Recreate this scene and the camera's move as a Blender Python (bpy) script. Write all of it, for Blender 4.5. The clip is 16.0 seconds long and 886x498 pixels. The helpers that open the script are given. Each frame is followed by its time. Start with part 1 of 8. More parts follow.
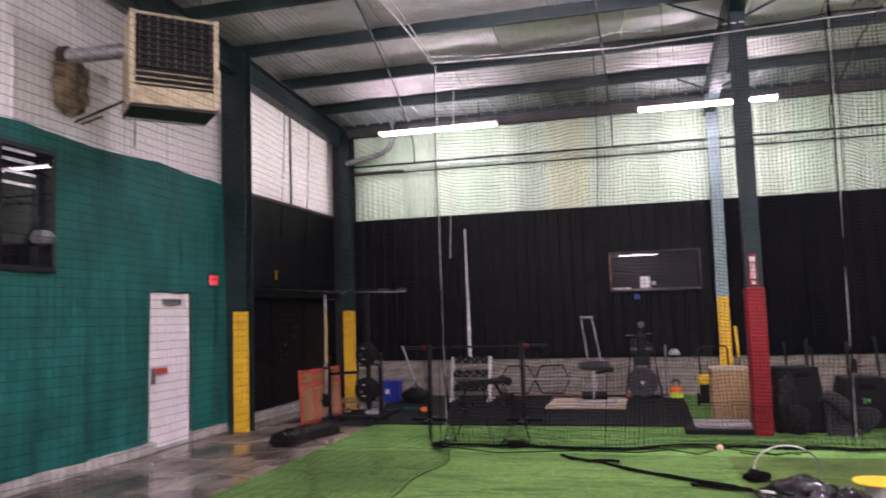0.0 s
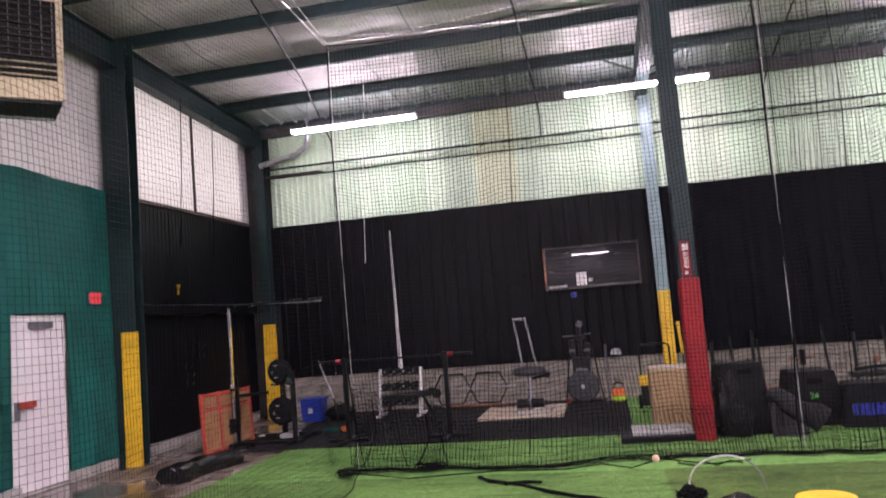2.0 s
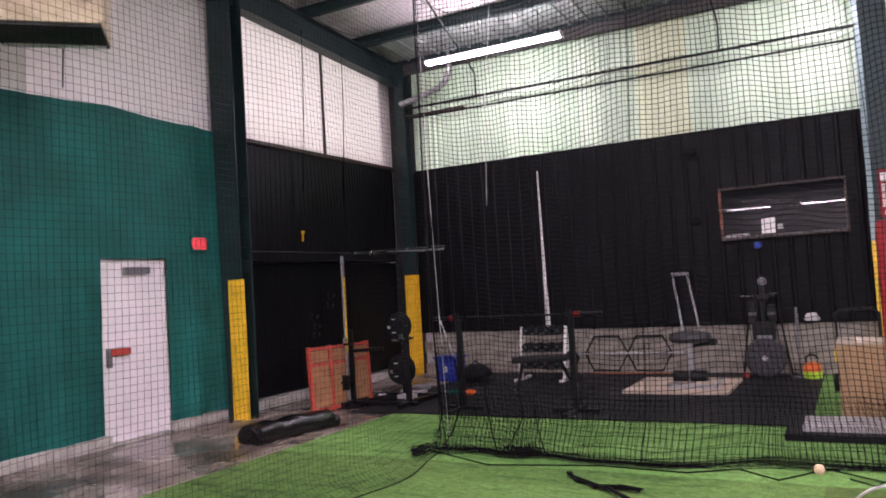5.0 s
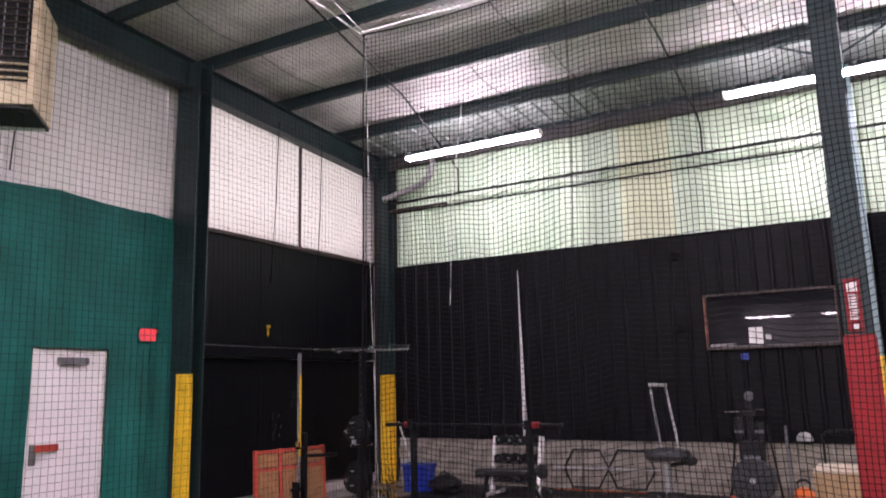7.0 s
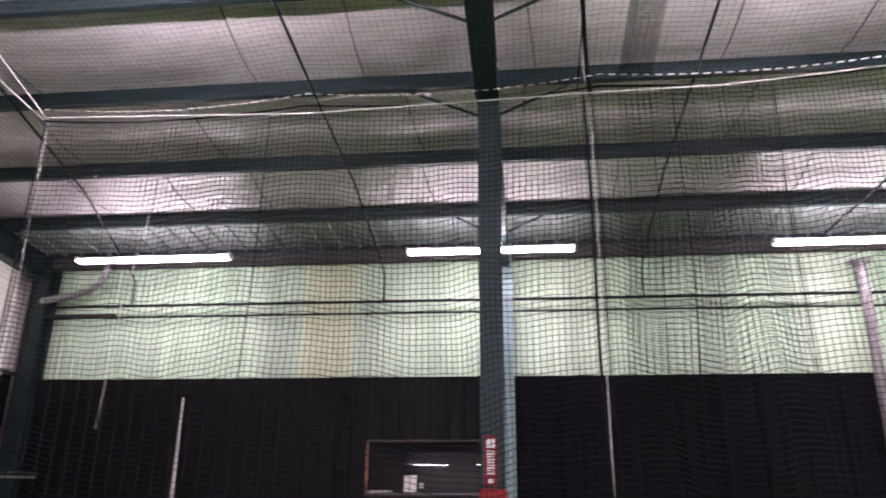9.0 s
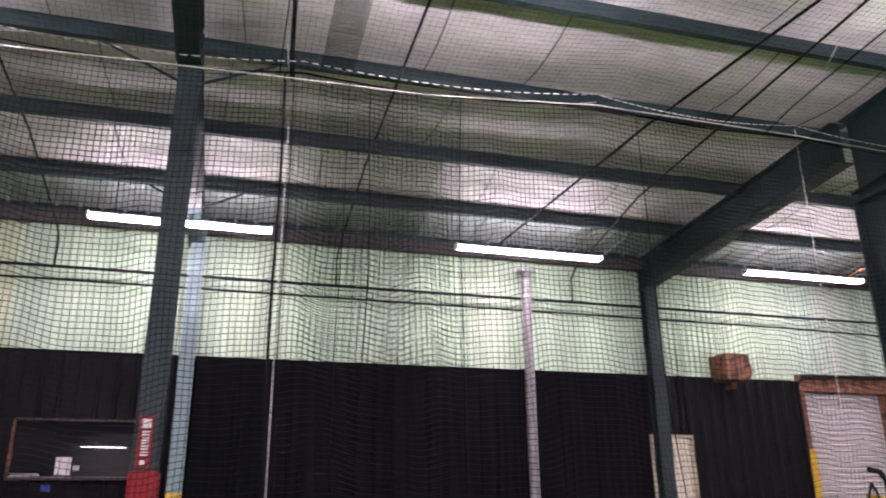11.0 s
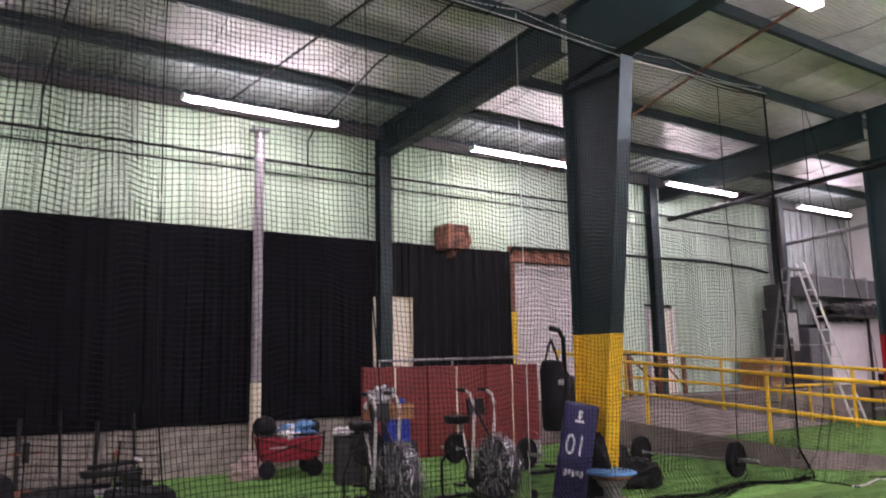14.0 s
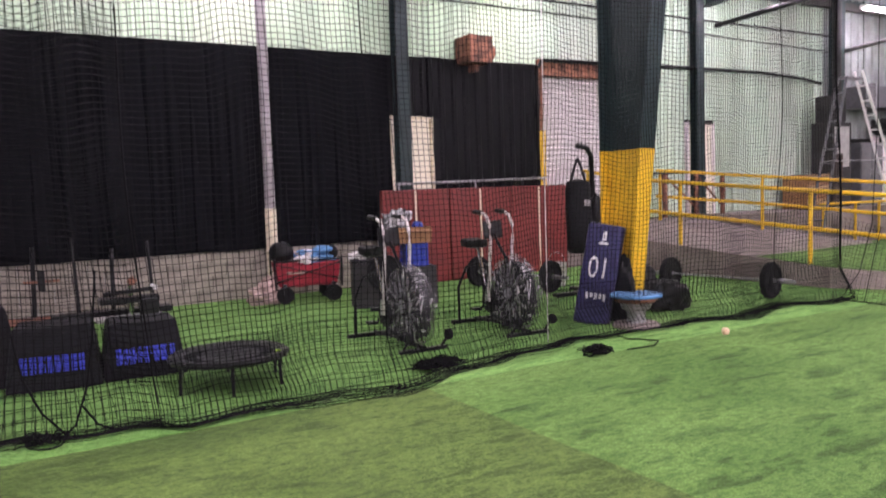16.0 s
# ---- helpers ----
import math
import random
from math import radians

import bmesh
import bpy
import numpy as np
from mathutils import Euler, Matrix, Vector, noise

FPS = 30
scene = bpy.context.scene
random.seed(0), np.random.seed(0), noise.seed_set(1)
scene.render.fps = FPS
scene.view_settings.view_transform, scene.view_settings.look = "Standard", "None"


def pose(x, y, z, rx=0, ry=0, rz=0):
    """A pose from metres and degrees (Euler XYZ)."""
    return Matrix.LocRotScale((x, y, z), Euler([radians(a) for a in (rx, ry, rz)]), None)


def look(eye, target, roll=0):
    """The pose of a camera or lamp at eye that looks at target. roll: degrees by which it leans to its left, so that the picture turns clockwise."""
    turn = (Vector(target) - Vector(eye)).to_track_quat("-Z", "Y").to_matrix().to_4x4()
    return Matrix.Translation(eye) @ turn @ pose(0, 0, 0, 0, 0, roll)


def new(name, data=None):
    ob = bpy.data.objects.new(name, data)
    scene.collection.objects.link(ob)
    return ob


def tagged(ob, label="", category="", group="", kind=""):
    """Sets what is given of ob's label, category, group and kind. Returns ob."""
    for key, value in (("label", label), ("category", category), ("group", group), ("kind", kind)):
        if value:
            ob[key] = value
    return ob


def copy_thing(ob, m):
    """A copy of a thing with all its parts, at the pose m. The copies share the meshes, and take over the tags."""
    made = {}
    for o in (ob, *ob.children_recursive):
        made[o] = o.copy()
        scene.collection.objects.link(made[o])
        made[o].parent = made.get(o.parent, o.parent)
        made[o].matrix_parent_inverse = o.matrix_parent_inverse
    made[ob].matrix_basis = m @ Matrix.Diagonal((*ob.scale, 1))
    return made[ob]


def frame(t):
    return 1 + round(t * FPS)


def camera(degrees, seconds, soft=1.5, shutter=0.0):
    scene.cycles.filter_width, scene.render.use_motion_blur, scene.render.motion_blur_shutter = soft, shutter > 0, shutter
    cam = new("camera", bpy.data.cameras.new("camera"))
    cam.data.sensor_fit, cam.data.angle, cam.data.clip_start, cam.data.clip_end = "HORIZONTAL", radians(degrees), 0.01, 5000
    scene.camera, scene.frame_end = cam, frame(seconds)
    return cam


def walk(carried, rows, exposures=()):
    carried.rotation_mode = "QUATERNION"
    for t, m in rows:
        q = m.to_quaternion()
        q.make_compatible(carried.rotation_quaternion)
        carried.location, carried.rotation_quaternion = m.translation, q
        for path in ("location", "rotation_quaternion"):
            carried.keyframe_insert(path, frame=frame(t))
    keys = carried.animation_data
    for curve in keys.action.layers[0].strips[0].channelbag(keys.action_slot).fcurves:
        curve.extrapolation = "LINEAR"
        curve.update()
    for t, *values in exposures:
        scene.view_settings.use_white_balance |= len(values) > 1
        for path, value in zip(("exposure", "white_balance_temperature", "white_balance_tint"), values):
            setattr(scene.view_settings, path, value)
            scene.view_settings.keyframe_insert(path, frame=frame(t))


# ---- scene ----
cam = camera(60.4, 16.0, soft=1.7, shutter=0.5)
PATH = [
    (0, (-0.05, 0.13, 1.677), (-0.553, 2.059, 1.844), -1.8),
    (0.5, (0.072, 0.403, 1.667), (-0.325, 2.358, 1.798), -1.9),
    (1, (0.15, 0.717, 1.658), (-0.234, 2.671, 1.845), -1.3),
    (1.5, (0.214, 1.045, 1.659), (-0.14, 2.998, 1.901), -2.6),
    (2, (0.349, 1.295, 1.641), (-0.052, 3.246, 1.821), -4.6),
    (2.5, (0.487, 1.594, 1.612), (-0.043, 3.52, 1.718), -4.0),
    (3, (0.592, 1.928, 1.603), (-0.033, 3.822, 1.75), -4.2),
    (3.5, (0.708, 2.246, 1.582), (-0.004, 4.112, 1.695), -4.4),
    (4, (0.829, 2.551, 1.555), (0.032, 4.383, 1.659), -4.3),
    (4.2, (0.874, 2.677, 1.55), (0.043, 4.496, 1.609), -4.6),
    (6.3, (1.355, 3.894, 1.554), (0.306, 5.58, 1.792), -0.3),
    (6.5, (1.404, 3.941, 1.557), (0.388, 5.643, 1.826), -0.8),
    (7, (1.498, 3.993, 1.573), (0.516, 5.699, 1.927), -1.4),
    (7.5, (1.554, 4.002, 1.582), (0.669, 5.729, 2.064), -0.2),
    (8, (1.582, 4.033, 1.588), (1.005, 5.835, 2.238), 1.1),
    (8.5, (1.597, 4.035, 1.589), (1.23, 5.878, 2.274), 0.9),
    (9, (1.613, 4.048, 1.596), (1.406, 5.917, 2.279), 0.6),
    (9.5, (1.637, 4.049, 1.595), (1.62, 5.929, 2.278), 0.5),
    (10, (1.681, 4.045, 1.597), (1.876, 5.919, 2.265), -0.7),
    (10.2, (1.709, 4.045, 1.595), (1.993, 5.909, 2.264), -0.8),
    (12.3, (2.124, 3.817, 1.549), (2.913, 5.566, 2.114), -0.6),
    (12.5, (2.146, 3.808, 1.548), (2.99, 5.537, 2.093), -0.8),
    (13, (2.167, 3.806, 1.54), (3.127, 5.493, 2.022), -0.4),
    (13.5, (2.194, 3.808, 1.533), (3.232, 5.47, 1.93), -0.8),
    (14, (2.246, 3.815, 1.522), (3.361, 5.448, 1.823), -1.1),
    (14.5, (2.322, 3.833, 1.516), (3.478, 5.452, 1.718), -1.3),
    (15, (2.407, 3.89, 1.501), (3.57, 5.512, 1.631), -2.1),
    (15.5, (2.592, 4.073, 1.494), (3.681, 5.751, 1.476), -1.8),
    (16, (2.829, 4.216, 1.478), (3.859, 5.924, 1.325), -2.0),
]
EXPOSURES = [(0, 0.32), (1.5, 0.40), (2.5, 0.27), (4, 0.26), (6.5, 0.46), (7.5, 0.15), (8.5, -0.08), (10, 0.0), (12.5, 0.02), (14, 0.04), (15, 0.06), (15.5, 0.22), (16, 0.46)]
walk(cam, [(t, look(eye, target, roll)) for t, eye, target, roll in PATH], EXPOSURES)

# ---- world and exposure ----
world = bpy.data.worlds.new("world")
scene.world = world
world.use_nodes = True
world.node_tree.nodes["Background"].inputs[0].default_value = (0.98, 0.9, 0.9, 1)
world.node_tree.nodes["Background"].inputs[1].default_value = 1.4


# ---- materials ----
def mat(name, color, rough=0.6, metal=0.0, vary=0.25, scale=6.0, fine=60.0, bump=0.15, second=None, stretch=(1, 1, 1), coat=0.0, mixat=0.5, spec=0.5):
    """Procedural surface: base colour varied by a coarse and a fine noise, with bump."""
    m = bpy.data.materials.new(name)
    m.use_nodes = True
    n, l = m.node_tree.nodes, m.node_tree.links
    b = n["Principled BSDF"]
    tc = n.new("ShaderNodeTexCoord")
    mp = n.new("ShaderNodeMapping")
    mp.inputs["Scale"].default_value = stretch
    l.new(tc.outputs["Object"], mp.inputs["Vector"])
    n1 = n.new("ShaderNodeTexNoise")
    n1.inputs["Scale"].default_value, n1.inputs["Detail"].default_value = scale, 5
    n2 = n.new("ShaderNodeTexNoise")
    n2.inputs["Scale"].default_value, n2.inputs["Detail"].default_value = fine, 3
    l.new(mp.outputs[0], n1.inputs["Vector"])
    l.new(mp.outputs[0], n2.inputs["Vector"])
    lo = [c * (1 - vary) for c in color]
    hi = [min(1, c * (1 + vary)) for c in color]
    r = n.new("ShaderNodeValToRGB")
    r.color_ramp.elements[0].position, r.color_ramp.elements[1].position = 0.3, 0.7
    r.color_ramp.elements[0].color = (*(second or lo), 1)
    r.color_ramp.elements[1].color = (*hi, 1)
    if second:
        r.color_ramp.elements[0].position, r.color_ramp.elements[1].position = mixat - 0.12, mixat + 0.12
    l.new(n1.outputs[0], r.inputs[0])
    mx = n.new("ShaderNodeMix")
    mx.data_type, mx.blend_type = "RGBA", "MULTIPLY"
    mx.inputs[0].default_value = min(1, vary * 1.6)
    r2 = n.new("ShaderNodeValToRGB")
    r2.color_ramp.elements[0].position, r2.color_ramp.elements[1].position = 0.25, 0.75
    r2.color_ramp.elements[0].color, r2.color_ramp.elements[1].color = (0.45, 0.45, 0.45, 1), (1.0, 1.0, 1.0, 1)
    l.new(n2.outputs[0], r2.inputs[0])
    l.new(r.outputs[0], mx.inputs[6])
    l.new(r2.outputs[0], mx.inputs[7])
    l.new(mx.outputs[2], b.inputs["Base Color"])
    b.inputs["Roughness"].default_value, b.inputs["Metallic"].default_value = rough, metal
    b.inputs["Coat Weight"].default_value = coat
    b.inputs["Specular IOR Level"].default_value = spec
    if bump:
        bp = n.new("ShaderNodeBump")
        bp.inputs["Strength"].default_value, bp.inputs["Distance"].default_value = bump, 0.01
        l.new(n2.outputs[0], bp.inputs["Height"])
        l.new(bp.outputs[0], b.inputs["Normal"])
    return m


def steps_by_sheet(m, width, tints, along=0):
    """Tints a panelled surface sheet by sheet."""
    n, l = m.node_tree.nodes, m.node_tree.links
    b = n["Principled BSDF"]
    src = b.inputs["Base Color"].links[0].from_socket
    tc = n.new("ShaderNodeTexCoord")
    sp = n.new("ShaderNodeSeparateXYZ")
    l.new(tc.outputs["Object"], sp.inputs[0])
    dv = n.new("ShaderNodeMath")
    dv.operation = "DIVIDE"
    l.new(sp.outputs[along], dv.inputs[0])
    dv.inputs[1].default_value = width
    fl = n.new("ShaderNodeMath")
    fl.operation = "FLOOR"
    l.new(dv.outputs[0], fl.inputs[0])
    wn_ = n.new("ShaderNodeTexWhiteNoise")
    wn_.noise_dimensions = "1D"
    l.new(fl.outputs[0], wn_.inputs["W"])
    r = n.new("ShaderNodeValToRGB")
    r.color_ramp.interpolation = "CONSTANT"
    r.color_ramp.elements[0].position, r.color_ramp.elements[0].color = 0.0, (*tints[0], 1)
    r.color_ramp.elements[1].position, r.color_ramp.elements[1].color = 1.0 / len(tints), (*tints[1], 1)
    for k, c in enumerate(tints[2:]):
        e = r.color_ramp.elements.new((k + 2) / len(tints))
        e.color = (*c, 1)
    l.new(wn_.outputs["Value"], r.inputs[0])
    k = n.new("ShaderNodeMix")
    k.data_type, k.blend_type = "RGBA", "MULTIPLY"
    k.inputs[0].default_value = 1.0
    l.new(src, k.inputs[6])
    l.new(r.outputs[0], k.inputs[7])
    l.new(k.outputs[2], b.inputs["Base Color"])
    return m


def wet(m, lo, hi, scale=0.8):
    """Damp patches: the gloss follows a slow noise of its own."""
    n, l = m.node_tree.nodes, m.node_tree.links
    tc = n.new("ShaderNodeTexCoord")
    t = n.new("ShaderNodeTexNoise")
    t.inputs["Scale"].default_value, t.inputs["Detail"].default_value = scale, 4
    l.new(tc.outputs["Object"], t.inputs["Vector"])
    r = n.new("ShaderNodeMapRange")
    r.inputs["From Min"].default_value, r.inputs["From Max"].default_value = 0.42, 0.6
    r.inputs["To Min"].default_value, r.inputs["To Max"].default_value = lo, hi
    l.new(t.outputs[0], r.inputs[0])
    l.new(r.outputs[0], n["Principled BSDF"].inputs["Roughness"])
    return m


def turf_mat(name, light, dark):
    """Artificial turf: pile lying in patches, dark scuffs, and a fine blade grain."""
    m = bpy.data.materials.new(name)
    m.use_nodes = True
    n, l = m.node_tree.nodes, m.node_tree.links
    b = n["Principled BSDF"]
    tc = n.new("ShaderNodeTexCoord")
    def noise_of(scale, detail, sx, sy, distort=0.0):
        mp = n.new("ShaderNodeMapping")
        mp.inputs["Scale"].default_value = (sx, sy, 1)
        mp.inputs["Rotation"].default_value = (0, 0, 0.35)
        l.new(tc.outputs["Object"], mp.inputs["Vector"])
        t = n.new("ShaderNodeTexNoise")
        t.inputs["Scale"].default_value, t.inputs["Detail"].default_value, t.inputs["Distortion"].default_value = scale, detail, distort
        l.new(mp.outputs[0], t.inputs["Vector"])
        return t.outputs[0]
    def ramp(src, p0, c0, p1, c1):
        r = n.new("ShaderNodeValToRGB")
        r.color_ramp.elements[0].position, r.color_ramp.elements[1].position = p0, p1
        r.color_ramp.elements[0].color, r.color_ramp.elements[1].color = (*c0, 1), (*c1, 1)
        l.new(src, r.inputs[0])
        return r.outputs[0]
    def times(x, y, f=1.0):
        k = n.new("ShaderNodeMix")
        k.data_type, k.blend_type = "RGBA", "MULTIPLY"
        k.inputs[0].default_value = f
        l.new(x, k.inputs[6])
        l.new(y, k.inputs[7])
        return k.outputs[2]
    base = ramp(noise_of(0.55, 5, 1, 1.5, 0.6), 0.25, dark, 0.62, light)
    scuff = ramp(noise_of(3.2, 6, 0.6, 2.2, 0.8), 0.30, (0.48, 0.52, 0.46), 0.48, (1, 1, 1))
    streak = ramp(noise_of(1.1, 4, 0.25, 4.0, 0.3), 0.32, (0.8, 0.82, 0.78), 0.5, (1, 1, 1))
    mottle = ramp(noise_of(17, 5, 1, 1.6, 0.5), 0.34, (0.62, 0.66, 0.6), 0.58, (1.08, 1.06, 1.05))
    tufts = ramp(noise_of(58, 3, 1, 1.3), 0.32, (0.55, 0.6, 0.5), 0.6, (1.05, 1.05, 1.05))
    blades = noise_of(170, 2, 1, 1)
    grain = ramp(blades, 0.3, (0.5, 0.55, 0.45), 0.7, (1.2, 1.16, 1.15))
    l.new(times(times(times(times(times(base, scuff), streak), mottle), tufts), grain, 0.9), b.inputs["Base Color"])
    b.inputs["Roughness"].default_value = 0.9
    b.inputs["Specular IOR Level"].default_value = 0.2
    bp = n.new("ShaderNodeBump")
    bp.inputs["Strength"].default_value, bp.inputs["Distance"].default_value = 0.9, 0.012
    l.new(blades, bp.inputs["Height"])
    l.new(bp.outputs[0], b.inputs["Normal"])
    return m


def glow(name, color, strength):
    m = bpy.data.materials.new(name)
    m.use_nodes = True
    b = m.node_tree.nodes["Principled BSDF"]
    b.inputs["Base Color"].default_value = (*color, 1)
    b.inputs["Emission Color"].default_value = (*color, 1)
    b.inputs["Emission Strength"].default_value = strength
    return m


def translucent(name, color):
    """Thin white sheeting that lets daylight glow through."""
    m = mat(name, color, 0.55, vary=0.1, scale=1.1, fine=9, bump=0.2)
    n, l = m.node_tree.nodes, m.node_tree.links
    t = n.new("ShaderNodeBsdfTranslucent")
    t.inputs[0].default_value = (*color, 1)
    k = n.new("ShaderNodeMixShader")
    k.inputs[0].default_value = 0.5
    l.new(n["Principled BSDF"].outputs[0], k.inputs[1])
    l.new(t.outputs[0], k.inputs[2])
    l.new(k.outputs[0], n["Material Output"].inputs[0])
    return m


def clear(name, color=(0.9, 0.95, 0.95), rough=0.05, alpha=0.25):
    m = bpy.data.materials.new(name)
    m.use_nodes = True
    b = m.node_tree.nodes["Principled BSDF"]
    b.inputs["Base Color"].default_value = (*color, 1)
    b.inputs["Roughness"].default_value = rough
    b.inputs["Transmission Weight"].default_value = 1.0
    b.inputs["IOR"].default_value = 1.1
    b.inputs["Alpha"].default_value = 1.0
    return m


def film_mat(name):
    """Thin clear film: mostly see-through and crumpled; pale noise streaks painted in as highlights."""
    m = bpy.data.materials.new(name)
    m.use_nodes = True
    n, l = m.node_tree.nodes, m.node_tree.links
    tr = n.new("ShaderNodeBsdfTransparent")
    tr.inputs[0].default_value = (0.92, 0.92, 0.93, 1)
    gl = n["Principled BSDF"]
    gl.inputs["Base Color"].default_value = (0.62, 0.61, 0.62, 1)
    gl.inputs["Roughness"].default_value = 0.16
    gl.inputs["Specular IOR Level"].default_value = 1.0
    gl.inputs["Coat Weight"].default_value = 1.0
    tc = n.new("ShaderNodeTexCoord")
    mp = n.new("ShaderNodeMapping")
    mp.inputs["Scale"].default_value = (2.2, 1.0, 0.6)
    l.new(tc.outputs["Object"], mp.inputs["Vector"])
    t = n.new("ShaderNodeTexNoise")
    t.inputs["Scale"].default_value, t.inputs["Detail"].default_value, t.inputs["Distortion"].default_value = 6.5, 4, 1.6
    l.new(mp.outputs[0], t.inputs["Vector"])
    bp = n.new("ShaderNodeBump")
    bp.inputs["Strength"].default_value, bp.inputs["Distance"].default_value = 0.8, 0.03
    l.new(t.outputs[0], bp.inputs["Height"])
    l.new(bp.outputs[0], gl.inputs["Normal"])
    # the noise mixes in the pale streaks that stand for glints
    k = n.new("ShaderNodeMixShader")
    r = n.new("ShaderNodeMapRange")
    r.inputs["From Min"].default_value, r.inputs["From Max"].default_value = 0.525, 0.65
    r.inputs["To Min"].default_value, r.inputs["To Max"].default_value = 0.08, 0.66
    l.new(t.outputs[0], r.inputs[0])
    l.new(r.outputs[0], k.inputs[0])
    l.new(tr.outputs[0], k.inputs[1])
    l.new(gl.outputs[0], k.inputs[2])
    l.new(k.outputs[0], n["Material Output"].inputs[0])
    return m


